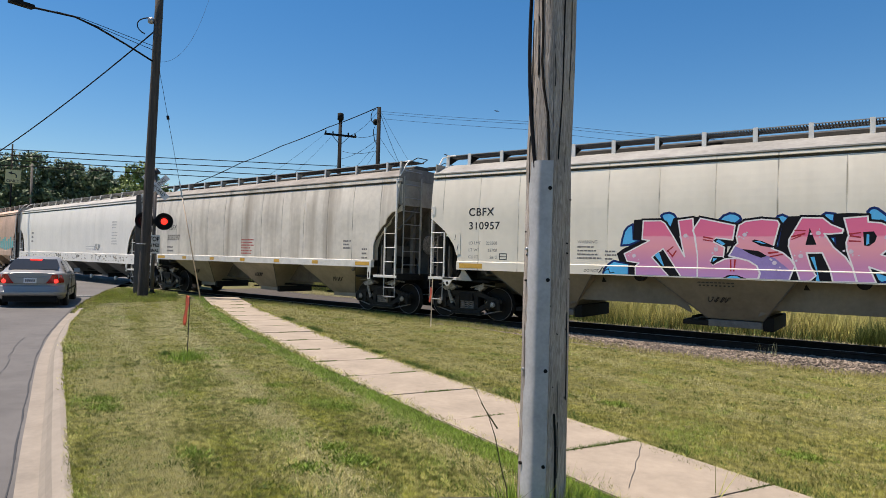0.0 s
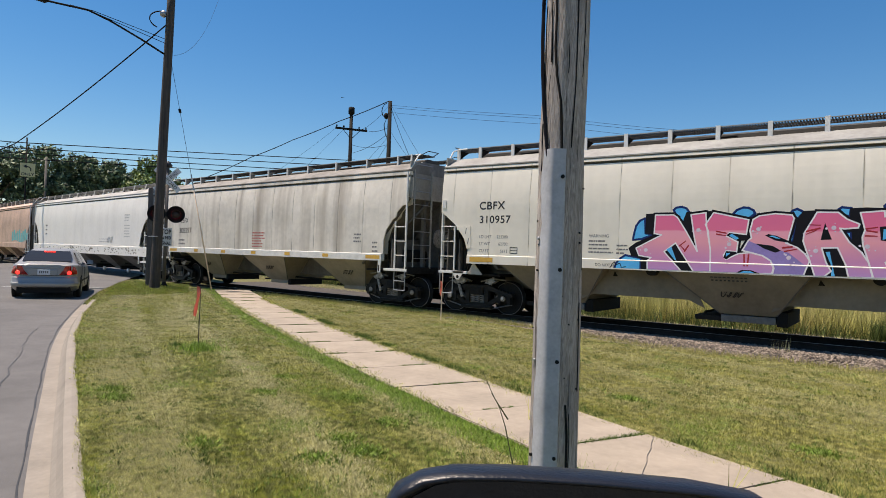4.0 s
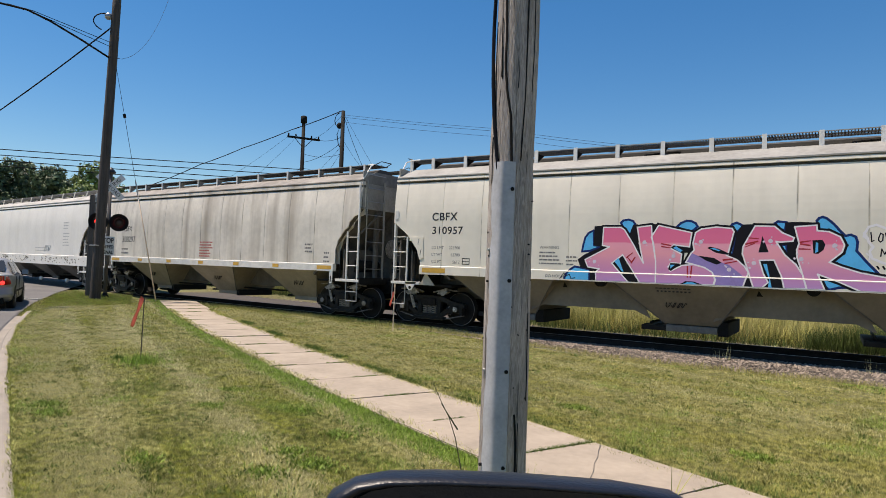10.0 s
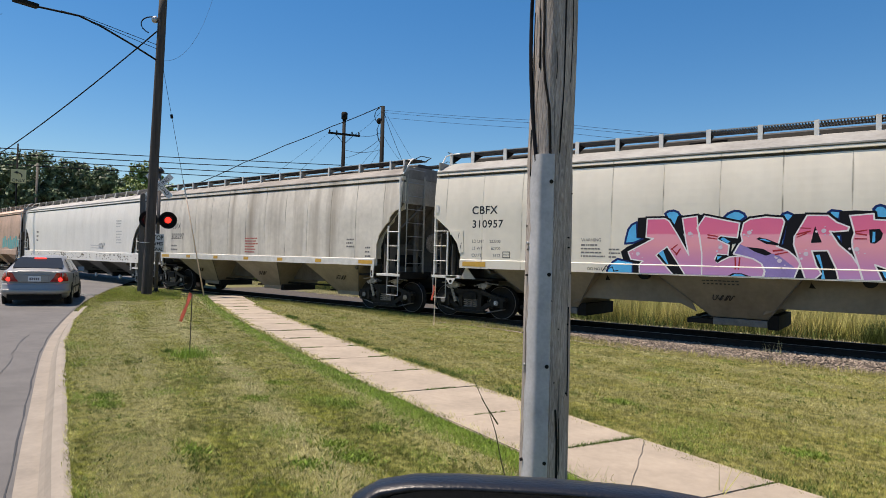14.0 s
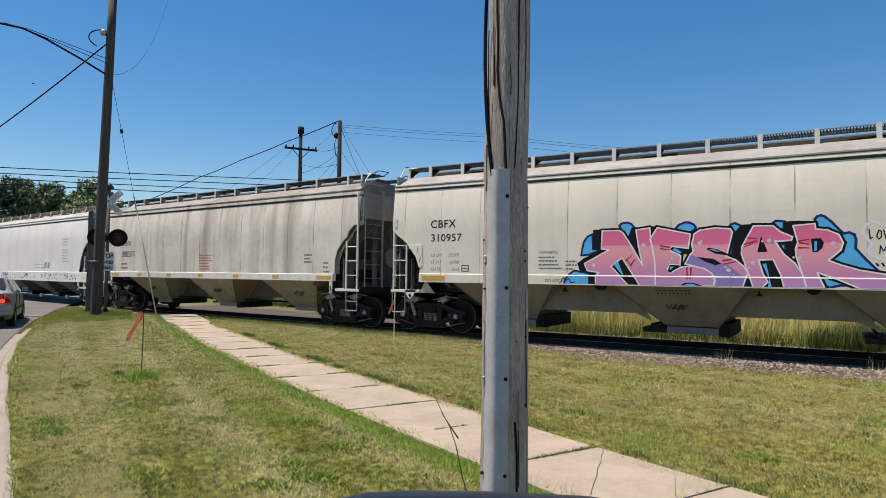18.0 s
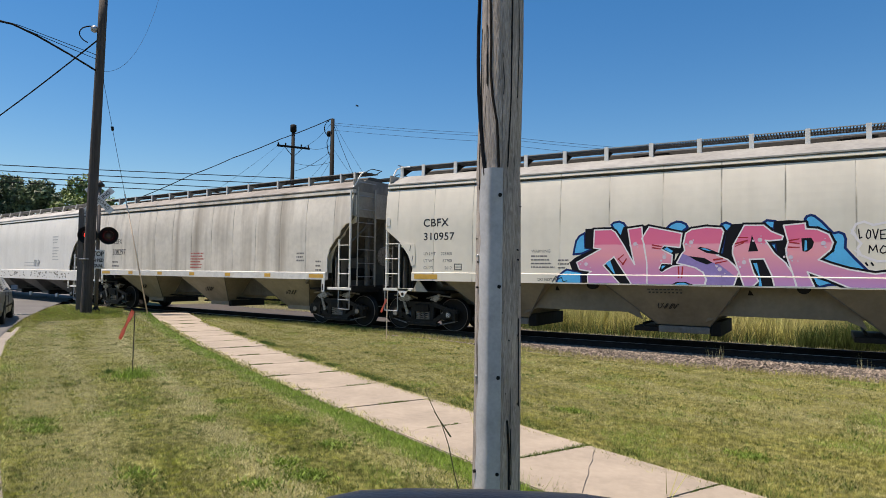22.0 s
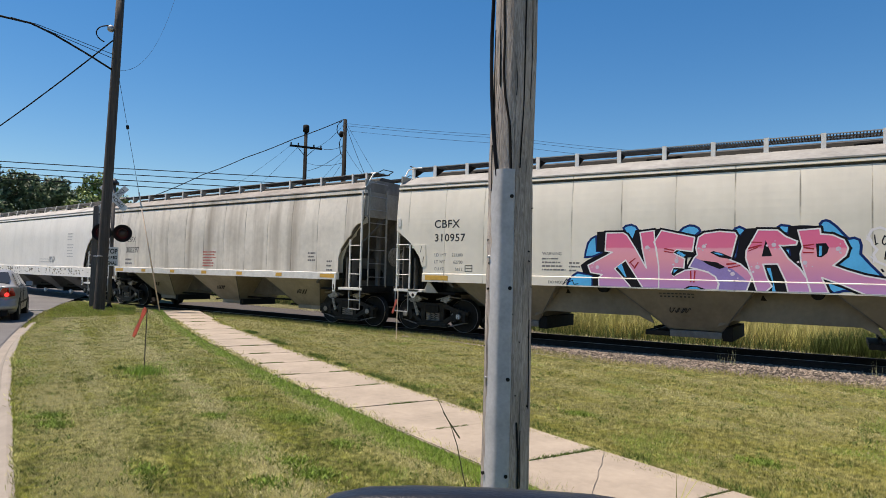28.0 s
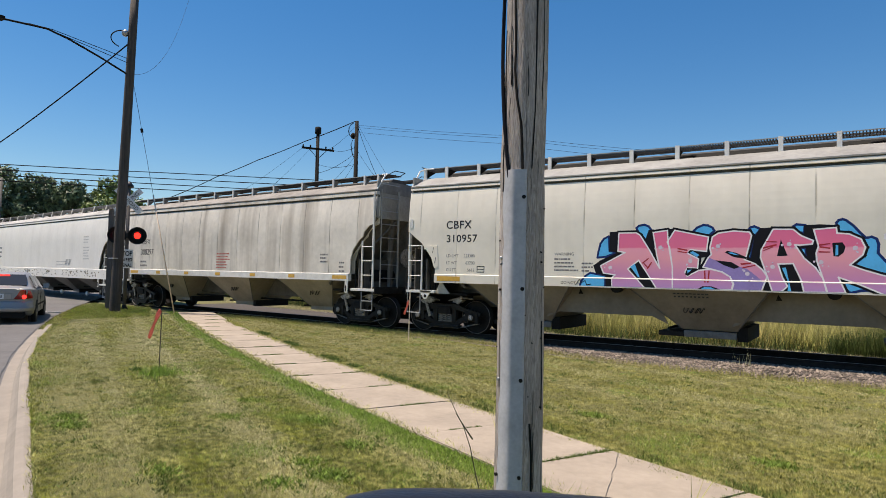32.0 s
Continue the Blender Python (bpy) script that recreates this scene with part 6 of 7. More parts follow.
    bm = B(); lathe(bm, [(0.1, 0), (0.16, 0.1), (0.16, 0.3), (0.08, 0.4)], "z", 10, (-0.32, 0, 11.0)); part("weatherhead", bm, M["dark"], e)
    t = thing("utility_pole", -34.6, 34.85, 0, 60, "dark wooden pole with a crossarm and transformer", "utility pole")
    bm = B(); tube(bm, [(0, 0, -0.3), (0, 0, 12.3)], 0.2, 12, r1=0.13); part("trunk", bm, M["dark"], t)
    bm = B(); box(bm, -1.25, 1.25, -0.22, -0.1, 10.95, 11.1, 0.01); part("crossarm", bm, M["dark"], t)
    bm = B(); lathe(bm, [(0.18, 0), (0.24, 0.04), (0.24, 0.5), (0.16, 0.56)], "z", 14, (0, -0.02, 12.2)); part("cap", bm, M["dark"], t)
    for s in (-1, 1):
        bm = B(); tube(bm, [(s * 0.65, -0.16, 10.95), (s * 0.12, -0.14, 10.4)], 0.025, 6); part("brace", bm, M["dark"], t)
        for u in (1.15, 0.6):
            bm = B(); lathe(bm, [(0.03, 0), (0.06, 0.05), (0.06, 0.14), (0.02, 0.2)], "z", 8, (s * u, -0.16, 11.1)); part("insulator", bm, M["dark"], t)
    for p in (((-33.9, 35.4, 11.1), (-29.2, 33.1, 10.4)), ((-34.6, 34.85, 9.9), (-29.2, 33.1, 9.2)), ((-34.6, 34.85, 9.2), (-29.2, 33.1, 10.0)), ((-29.15, 33.1, 12.0), (-27.0, 33.4, 7.5))):
        cable("drop_wire", p, 0.014, "thin drop wire between the poles", 0.25)
    for p in (((-35.2, 33.8, 11.0), (-37.6, 30.6, 7.6)), ((-34.9, 34.3, 10.95), (-36.3, 31.4, 7.4)), ((-34.6, 34.85, 9.0), (-35.6, 33.6, 6.9)), ((-29.15, 33.1, 9.8), (-31.9, 32.6, 7.2)), ((-29.15, 33.1, 9.4), (-31.0, 32.8, 7.0)), ((-29.15, 33.1, 12.1), (-26.2, 33.2, 7.9)), ((-29.1, 33.1, 10.2), (-27.4, 33.1, 8.2)), ((-34.6, 34.85, 8.8), (-30.0, 33.2, 8.0))):
        cable("drop_wire", p, 0.009, "thin slack wire by the far poles", 0.08)
    cable("span_wire", [(-29.15, 33.1, 12.0), (-34.0, 35.0, 10.9)], 0.010, "short jumper wire between far poles", 0.3)
build_far_poles()

# ---- crossing signal ----
def build_signal():
    e = thing("crossing_signal", -23.585, 13.648, 0, 60, "railroad crossing signal with crossbuck and red flashers", "crossing signal")
    bm = B(); tube(bm, [(0, 0, -0.1), (0, 0, 4.75)], 0.065, 12); part("mast", bm, M["postwood"], e)
    bm = B(); lathe(bm, [(0.14, 0), (0.14, 0.06), (0.08, 0.14), (0.08, 0.2)], "z", 14); part("base_casting", bm, M["steel"], e)
    bm = B(); lathe(bm, [(0.05, 0), (0.16, 0.03), (0.17, 0.10), (0.08, 0.20), (0.03, 0.26)], "z", 14, (0, 0, 4.72)); part("bell", bm, M["blackpaint"], e)
    for nm, txt, ang in (("crossbuck_blade", "CROSSING", 45), ("crossbuck_blade", "RAILROAD", -45)):
        bm = B(); box(bm, -0.61, 0.61, -0.012, 0.012, -0.115, 0.115, 0.006)
        o = part(nm, bm, M["signwhite"], e, "white crossbuck blade with black lettering"); o.matrix_basis = pose(0, -0.10 - (0.03 if ang < 0 else 0), 4.22) @ Matrix.Rotation(radians(-ang), 4, 'Y')
        tx = new("lettering", text_mesh("lettering", txt, 0.185, M["black"], 0.002, align='CENTER', sx=1.05)); tx.parent = o; tx.matrix_basis = Matrix.Translation((0, -0.016, -0.062)) @ SIDE
    bm = B(); tube(bm, [(-0.5, -0.02, 2.88), (0.5, -0.02, 2.88)], 0.03, 8); box(bm, -0.12, 0.12, -0.09, 0.09, 2.78, 2.98, 0.02); part("lamp_bracket", bm, M["blackpaint"], e)
    lenses = []
    for x in (-0.35, 0.35):
        lm = new("flasher"); lm.parent = e; lm.location = (x, -0.16, 2.88)
        bm = B(); lathe(bm, [(0.01, 0.012), (0.33, 0.012), (0.33, 0.0), (0.335, -0.01), (0.335, 0.03), (0.12, 0.05)], "y", 32); part("background_disc", bm, M["blackpaint"], lm)
        bm = B(); n = 24; rings = []
        for y, r, cut in ((0.0, 0.165, 0), (-0.10, 0.168, 0.0), (-0.26, 0.172, 1)):
            rings.append([bm.verts.new((r * math.cos(a), y if not cut else -0.10 - 0.16 * max(0, math.sin(a)) ** 0.6, r * math.sin(a))) for a in [2 * math.pi * k / n for k in range(n)]])
        for p, q in zip(rings, rings[1:]):
            for k in range(n): bm.faces.new((p[k], p[(k + 1) % n], q[(k + 1) % n], q[k]))
        bmesh.ops.solidify(bm, geom=bm.faces[:], thickness=0.004)
        part("hood", bm, M["blackpaint"], lm)
        bm = B(); ra = [[bm.verts.new((r * math.cos(a * math.pi / 12), y, r * math.sin(a * math.pi / 12))) for a in range(24)] for r, y in ((0.132, -0.064), (0.172, -0.064), (0.172, -0.0605), (0.132, -0.0605))]
        for p, q in zip(ra, ra[1:] + ra[:1]):
            for k in range(24): bm.faces.new((p[k], p[(k + 1) % 24], q[(k + 1) % 24], q[k]))
        part("bezel", bm, M["blackpaint"], lm)
        bm = B(); lathe(bm, [(0.05, -0.010), (0.12, -0.009), (0.142, -0.005), (0.150, 0.0), (0.148, 0.003), (0.05, 0.006)], "y", 24)
        o = part("lens", bm, M["lensoff"], lm, "round red signal lens, flashing")
        o.data.materials.append(M["lenson"])
        for f in o.data.polygons:
            if f.center.y < -0.0085: f.material_index = 1
        o.location = (0, -0.05, 0)
        lenses.append(o)
    bm = B(); box(bm, -0.25, 0.25, -0.008, 0.008, -0.36, 0.36, 0.004); sg = part("stop_sign_panel", bm, M["signwhite"], e, "white panel with black lettering"); sg.location = (-0.02, -0.09, 1.98)
    for k, t in enumerate(("STOP", "ON RED", "SIGNAL")):
        tx = new("lettering", text_mesh("lettering", t, 0.25 if k == 0 else 0.165, M["black"], 0.006, align='CENTER', sx=0.74, bold=0.006)); tx.parent = sg; tx.matrix_basis = Matrix.Translation((0, -0.012, 0.12 - 0.21 * k)) @ SIDE
    g = thing("steel_post", -24.05, 13.25, 0, 60, "plain weathered grey-brown post beside the signal", "post")
    bm = B(); box(bm, -0.09, 0.09, -0.09, 0.09, -0.05, 3.85, 0.015); part("shaft", bm, M["postwood"], g)
    bm = B(); lathe(bm, [(0.09, 0), (0.05, 0.08)], "z", 10, (0, 0, 3.85)); part("cap", bm, M["postwood"], g)
    return lenses
signal_lenses = build_signal()

def build_only_sign():
    e = thing("lane_sign", -70.5, 26.2, 0, 70, "pale yellow turn lane only sign on a post", "traffic sign")
    bm = B(); box(bm, -0.635, 0.635, -0.02, 0.02, 8.10, 9.45, 0.04); part("panel", bm, M["signyellow"], e)
    bm = B(); tube(bm, [(-0.13, 0.11, -0.05), (-0.13, 0.11, 11.99)], 0.07, 8); part("post", bm, M["dark"], e)
    tx = new("lettering", text_mesh("lettering", "ONLY", 0.405, M["black"], 0.004, align='CENTER', bold=0.004)); tx.parent = e; tx.matrix_basis = Matrix.Translation((0, -0.027, 8.21)) @ SIDE
    bm = B(); tube(bm, [(0.27, -0.027, 8.67), (0.28, -0.027, 8.91), (0.16, -0.027, 9.05), (-0.11, -0.027, 9.11)], 0.057, 6); prism(bm, [(-0.08, 8.95), (-0.08, 9.29), (-0.40, 9.13)], "y", -0.036, -0.022); part("arrow", bm, M["black"], e)
    g = thing("steel_post", -74.9, 29.6, 0, 0, "tall dark post beyond the train", "post")
    bm = B(); tube(bm, [(0, 0, -0.1), (0, 0, 10.8)], 0.12, 10); part("shaft", bm, M["grimeshade"], g)
build_only_sign()

# ---- trees ----
def build_tree(x, y, h, w, seed, leafm, n=11000):
    e = thing("tree", x, y, -0.2, 0, "leafy broad green deciduous tree behind the train", "tree", "row of trees")
    rng = random.Random(seed); nr = np.random.RandomState(seed)
    bm = B(); tube(bm, [(0, 0, 0), (0.05, 0.1, h * 0.25), (0.1, 0, h * 0.5), (0.2, 0.1, h * 0.8)], 0.28, 8, r1=0.05); part("trunk", bm, M["bark"], e)
    for k in range(6):
        a = k * 1.05 + rng.random(); z = h * rng.uniform(0.3, 0.55)
        bm = B(); tube(bm, [(0.05, 0.05, z), (math.cos(a) * w * 0.25, math.sin(a) * w * 0.25, z + h * 0.15), (math.cos(a) * w * 0.42, math.sin(a) * w * 0.42, z + h * 0.24)], 0.11, 6, r1=0.03); part("limb", bm, M["bark"], e)
    cl = []
    for k in range(48):
        a = rng.uniform(0, 6.28); q = rng.random(); z = h * (0.28 + 0.70 * q); rad = w * 0.5 * math.sin(math.pi * min(0.96, 0.18 + 0.78 * q)) ** 0.7
        d = rad * math.sqrt(rng.random()); cl.append((d * math.cos(a), d * math.sin(a), z, rng.uniform(0.55, 1.25) * w * 0.13))
    cl = np.array(cl); c = cl[nr.randint(0, len(cl), n)]
    v = nr.normal(size=(n, 3)); v /= np.linalg.norm(v, axis=1)[:, None]
    p = c[:, :3] + v * (c[:, 3] * nr.uniform(0.55, 1.1, n))[:, None]
    u = nr.normal(size=(n, 3)); u /= np.linalg.norm(u, axis=1)[:, None]; t = np.cross(u, v + 0.3 * nr.normal(size=(n, 3))); t /= np.linalg.norm(t, axis=1)[:, None] + 1e-6
    s = nr.uniform(0.10, 0.27, n)[:, None]
    verts = np.stack([p - u * s, p + t * s * 0.6, p + u * s, p - t * s * 0.6], 1).reshape(-1, 3)
    faces = np.arange(n * 4).reshape(n, 4)
    o = new("crown", raw_mesh("crown", verts.tolist(), faces.tolist(), leafm)); o.parent = e
for k, (x, y, h, w) in enumerate(((-83, 21, 12.2, 8), (-80.5, 26.5, 11.4, 8.5), (-78.8, 31.0, 12.4, 8), (-77.6, 34.5, 11.8, 7), (-76.5, 37.5, 11.4, 6.5), (-74.5, 41.0, 12.0, 8), (-92, 33, 13.0, 10), (-88, 43, 12.0, 10), (-70, 47, 9.0, 8), (-95, 24, 13, 11))):
    build_tree(x, y, h, w, 20 + k, M["leaf2"] if k == 5 else M["leaf"])

# ---- sedan at the crossing ----
def build_car(x, y, z, rz, paintm, label, lit=True):
    e = thing("car", x, y, z, rz, label, "car"); e.matrix_basis = e.matrix_basis @ Matrix.Diagonal((1, 0.99, 1.03, 1))
    # stations from tail to nose: x, sill z, belt z, roof z, half widths at sill, belt, roof
    st = [(0.0, 0.46, 0.99, 1.035, 0.60, 0.62, 0.52), (0.05, 0.40, 1.01, 1.055, 0.70, 0.71, 0.56), (0.22, 0.30, 1.02, 1.065, 0.82, 0.80, 0.62), (0.50, 0.24, 1.02, 1.075, 0.88, 0.85, 0.66), (0.64, 0.23, 1.01, 1.12, 0.89, 0.86, 0.665), (1.25, 0.22, 0.99, 1.425, 0.90, 0.87, 0.585), (1.5, 0.22, 0.985, 1.47, 0.90, 0.875, 0.585), (2.1, 0.22, 0.97, 1.50, 0.90, 0.88, 0.60), (2.75, 0.22, 0.96, 1.44, 0.90, 0.88, 0.59), (3.5, 0.22, 0.94, 1.02, 0.90, 0.87, 0.64), (4.2, 0.26, 0.82, 0.88, 0.86, 0.82, 0.6), (4.45, 0.30, 0.72, 0.78, 0.78, 0.74, 0.52), (4.56, 0.40, 0.62, 0.66, 0.60, 0.58, 0.42)]
    bm = B(); rings = []
    for (sx, zs, zb, zr, ws, wb, wr) in st:
        half = [(0.0, zs), (ws * 0.88, zs), (ws * 0.985, zs + 0.07), (ws + 0.012, zs + (zb - zs) * 0.42), (ws + 0.008, zs + (zb - zs) * 0.62), (wb + 0.012, zb - 0.05), (wb, zb), (wb - 0.02, zb + 0.012), (wr + (wb - wr) * 0.22, zb + (zr - zb) * 0.74), (wr * 0.95, zr - 0.03), (wr * 0.80, zr - 0.006), (0.0, zr)]
        rings.append([bm.verts.new((sx, yy, zz)) for yy, zz in half] + [bm.verts.new((sx, -yy, zz)) for yy, zz in half[1:-1][::-1]])
    m = len(rings[0])
    for a, b in zip(rings, rings[1:]):
        for k in range(m):
            f = bm.faces.new((a[k], a[(k + 1) % m], b[(k + 1) % m], b[k])); f.smooth = True
    bm.faces.new(rings[0]); bm.faces.new(rings[-1][::-1])
    bmesh.ops.recalc_face_normals(bm, faces=bm.faces[:])
    part("body", bm, paintm, e)
    def strip(nm, quad, mm, lab="", th=0.012):
        bm = B(); q = [Vector(p) for p in quad]; nn = (q[1] - q[0]).cross(q[3] - q[0]).normalized() * th
        lo = [bm.verts.new(p - nn * 0.5) for p in q]; hi = [bm.verts.new(p + nn) for p in q]
        bm.faces.new(hi); bm.faces.new(lo[::-1])
        for i in range(len(q)): bm.faces.new((lo[i], lo[(i + 1) % len(q)], hi[(i + 1) % len(q)], hi[i]))
        return part(nm, bm, mm, e, lab)
    rw = strip("rear_window", [(0.62, 0.655, 1.115), (0.62, -0.655, 1.115), (0.93, -0.635, 1.275), (1.22, -0.555, 1.415), (1.22, 0.555, 1.415), (0.93, 0.635, 1.275)], M["glassdark"])
    strip("windscreen", [(3.45, -0.66, 1.05), (3.45, 0.66, 1.05), (2.82, 0.54, 1.42), (2.82, -0.54, 1.42)], M["glassdark"])
    for s in (-1, 1):
        for x0, x1 in ((0.98, 1.22), (1.28, 2.05), (2.12, 3.15)):
            strip("side_window", [(x0, s * 0.868, 1.01), (x1, s * 0.872, 1.0), (min(x1, 2.75), s * 0.655, 1.395), (max(x0 + 0.1, 1.2), s * 0.655, 1.375)][::s], M["glassdark"])
        bm = B()     # lamp wraps round the corner of the tail
        f0, f1 = [(0.40, 0.735), (0.66, 0.735), (0.66, 1.0), (0.56, 0.985), (0.50, 0.86)], [(0.66, 0.735), (0.85, 0.755), (0.85, 0.82), (0.79, 0.98), (0.66, 1.0)]
        a = [bm.verts.new((-0.035 if yy < 0.6 else 0.0, s * yy, zz)) for yy, zz in f0]; bm.faces.new(a)
        b = [bm.verts.new((0.0 if yy < 0.7 else (0.17 if yy < 0.82 else 0.22), s * (yy + 0.01), zz)) for yy, zz in f1]; bm.faces.new(b)
        r = bmesh.ops.solidify(bm, geom=bm.faces[:], thickness=0.06 * s)
        tl = part("tail_lamp", bm, M["lamp"], e, "large red wrap-round tail lamp")
        if lit:
            bm = B(); lathe(bm, [(0.062, 0.04), (0.06, -0.012), (0.02, -0.02)], "x", 12, (0.0, s * 0.665, 0.80)); part("brake_bulb", bm, M["lampon"], tl, "lit brake lamp")
        bm = B(); prism(bm, [(2.95, 0.99), (3.12, 0.99), (3.14, 1.10), (2.98, 1.13)], "y", s * 0.90, s * 1.07); part("door_mirror", bm, paintm, e)
        for dx in (2.08, 1.16):
            bm = B(); box(bm, dx - 0.006, dx + 0.006, min(s * 0.905, s * 0.917), max(s * 0.905, s * 0.917), 0.36, 0.96); part("door_gap", bm, M["dark"], e)
        bm = B(); box(bm, 0.9, 3.6, min(s * 0.905, s * 0.925), max(s * 0.905, s * 0.925), 0.50, 0.56, 0.008); part("rub_strip", bm, M["steel"], e)
        for hx in (1.45, 2.35):
            bm = B(); box(bm, hx, hx + 0.2, min(s * 0.90, s * 0.93), max(s * 0.90, s * 0.93), 0.83, 0.86, 0.008); part("door_handle", bm, paintm, e)
        for wx in (0.98, 3.68):
            bm = B(); tube(bm, [(wx, s * 0.80, 0.33), (wx, s * 0.908, 0.33)], 0.365, 24); part("wheel_arch", bm, M["dark"], e)
            w = new("wheel"); w.parent = e; w.location = (wx, s * 0.82, 0.315)
            bm = B(); lathe(bm, [(0.20, -0.10), (0.30, -0.105), (0.32, -0.07), (0.32, 0.07), (0.30, 0.105), (0.20, 0.10)], "y", 24); part("tyre", bm, M["rubber"], w)
            bm = B(); lathe(bm, [(0.06, -0.11), (0.20, -0.09), (0.21, -0.05), (0.21, 0.05), (0.20, 0.09), (0.06, 0.11)], "y", 16); part("rim", bm, M["galv"], w)
    # bumper, wrapped round the tail
    bm = B(); rows = []
    for yy, xx in ((-0.90, 0.62), (-0.88, 0.30), (-0.80, 0.07), (-0.66, -0.02), (-0.4, -0.05), (0.4, -0.05), (0.66, -0.02), (0.80, 0.07), (0.88, 0.30), (0.90, 0.62)):
        rows.append([bm.verts.new((xx + d, yy * k, zz)) for zz, d, k in ((0.36, 0.07, 0.96), (0.40, 0.0, 1.0), (0.50, -0.01, 1.012), (0.515, 0.006, 1.0), (0.62, 0.0, 1.0), (0.675, 0.03, 0.985), (0.69, 0.12, 0.95))])
    for a, b in zip(rows, rows[1:]):
        for k in range(6): f = bm.faces.new((a[k], b[k], b[k + 1], a[k + 1])); f.smooth = k not in (2,)
    bmesh.ops.recalc_face_normals(bm, faces=bm.faces[:]); bmesh.ops.solidify(bm, geom=bm.faces[:], thickness=0.02); part("rear_bumper", bm, paintm, e)
    bm = B(); box(bm, -0.02, 0.0, -0.36, 0.36, 0.735, 0.90, 0.01); part("plate_recess", bm, paintm, e)
    bm = B(); box(bm, -0.035, -0.02, -0.165, 0.165, 0.740, 0.890, 0.004); p = part("number_plate", bm, M["signwhite"], e, "pale plate with dark bars")
    for k in range(5):
        bm = B(); box(bm, -0.04, -0.035, -0.12 + k * 0.052, -0.085 + k * 0.052, 0.78, 0.85); part("plate_bar", bm, M["blackbar"], p)
    bm = B(); box(bm, -0.012, 0.04, -0.50, 0.50, 0.915, 0.945, 0.01); part("boot_trim", bm, paintm, e)
    bm = B(); box(bm, -0.006, 0.03, -0.62, 0.62, 0.71, 0.722, 0.003); part("boot_gap", bm, M["dark"], e)
    if lit:
        bm = B(); box(bm, 1.12, 1.17, -0.16, 0.16, 1.385, 1.42, 0.004); part("high_brake_lamp", bm, M["lampon"], e, "lit red brake lamp strip")
    bm = B(); box(bm, 0.05, 0.5, -0.7, 0.7, 0.20, 0.40, 0.02); part("underbody", bm, M["dark"], e)
build_car(-20.85, 8.24, -0.115, 151, M["silver"], "silver sedan waiting at the crossing, brake lights on")
build_car(-34.9, 24.2, -0.24, 52, M["white"], "white car parked beyond the railway", False)
bm = B(); prism(bm, [(-24.4, 11.52), (-24.15, 11.72), (-30.6, 2.6), (-30.9, 2.45)], "z", -0.1, -0.015); tagged(part("stop_line", bm, M["paintline"], None), "worn white stop line across the lane", "road marking", kind="structure")

# ---- marker stakes with flags ----
def build_stake(x, y, z, h, flag_z, flag_l, rodm, label):
    e = thing("marker_stake", x, y, z, 0, label, "marker flag")
    bm = B(); tube(bm, [(0, 0, -0.05), (0.01, 0, h * 0.5), (0.02, 0, h)], 0.008 if rodm == "whipdark" else 0.013, 6); part("rod", bm, M[rodm], e)
    bm = B(); nu, nv = 8, 4; vv = []
    for i in range(nu + 1):
        u = i / nu; row = []
        for j in range(nv + 1):
            wv = (j / nv - 0.5) * 0.056 * (1 - 0.2 * u) * (1 + 0.25 * math.sin(u * 9 + 0.5))
            row.append(bm.verts.new((0.02 + 0.10 * u * flag_l + wv * 0.9, 0.03 * math.sin(u * 5) + 0.35 * wv * math.sin(u * 8), -u * flag_l + wv * 0.5)))
        vv.append(row)
    for i in range(nu):
        for j in range(nv): f = bm.faces.new((vv[i][j], vv[i][j + 1], vv[i + 1][j + 1], vv[i + 1][j])); f.smooth = True
    bmesh.ops.solidify(bm, geom=bm.faces[:], thickness=0.002)
    fl = part("flag", bm, M["flag"], e, "orange fluttering plastic flag"); fl.location = (0.015, 0, flag_z)
    return fl
flag_a = build_stake(-8.92, 5.72, 0, 0.98, 0.99, 0.46, "whipdark", "thin stake with a limp orange flag on the lawn")
flag_b = build_stake(-9.23, 12.56, -0.06, 1.25, 1.02, 0.36, "whip", "pale stake with an orange ribbon beside the track")

# ---- the viewer's own vehicle: door mirror and door ----
def build_mirror():
    e = thing("door_mirror", -0.303, 0.319, 1.447, 36, "black plastic door mirror of the viewer's vehicle", "car mirror")
    pr = [(-0.050, -0.10), (-0.047, -0.055), (-0.041, -0.032), (-0.030, -0.014), (-0.012, -0.004), (0.01, 0.0), (0.05, 0.001), (0.12, -0.001), (0.20, -0.006), (0.240, -0.012), (0.262, -0.024), (0.275, -0.055), (0.278, -0.12), (0.262, -0.165), (0.22, -0.18), (0.0, -0.18), (-0.035, -0.16)]
    cx, cz = 0.112, -0.09
    def scaled(k, dx=0.0): return [(cx + (u - cx) * k, cz + (v - cz) * k) for u, v in pr]
    bm = B(); rings = []
    for yy, k in ((0.006, 0.90), (-0.004, 0.93), (-0.010, 0.965), (-0.008, 0.985), (0.0, 0.997), (0.006, 1.0), (0.014, 0.995), (0.03, 0.95), (0.06, 0.82), (0.085, 0.6)):
        rings.append([bm.verts.new((u, yy, v)) for u, v in scaled(k)])
    n = len(pr)
    for a, b in zip(rings, rings[1:]):
        for i in range(n):
            f = bm.faces.new((a[i], a[(i + 1) % n], b[(i + 1) % n], b[i])); f.smooth = True
    bm.faces.new(rings[-1]); bmesh.ops.recalc_face_normals(bm, faces=bm.faces[:])
    part("housing", bm, M["plasticblack"], e)
    bm = B(); prism(bm, scaled(0.90), "y", 0.004, 0.016); part("recess", bm, M["plasticblack"], e)
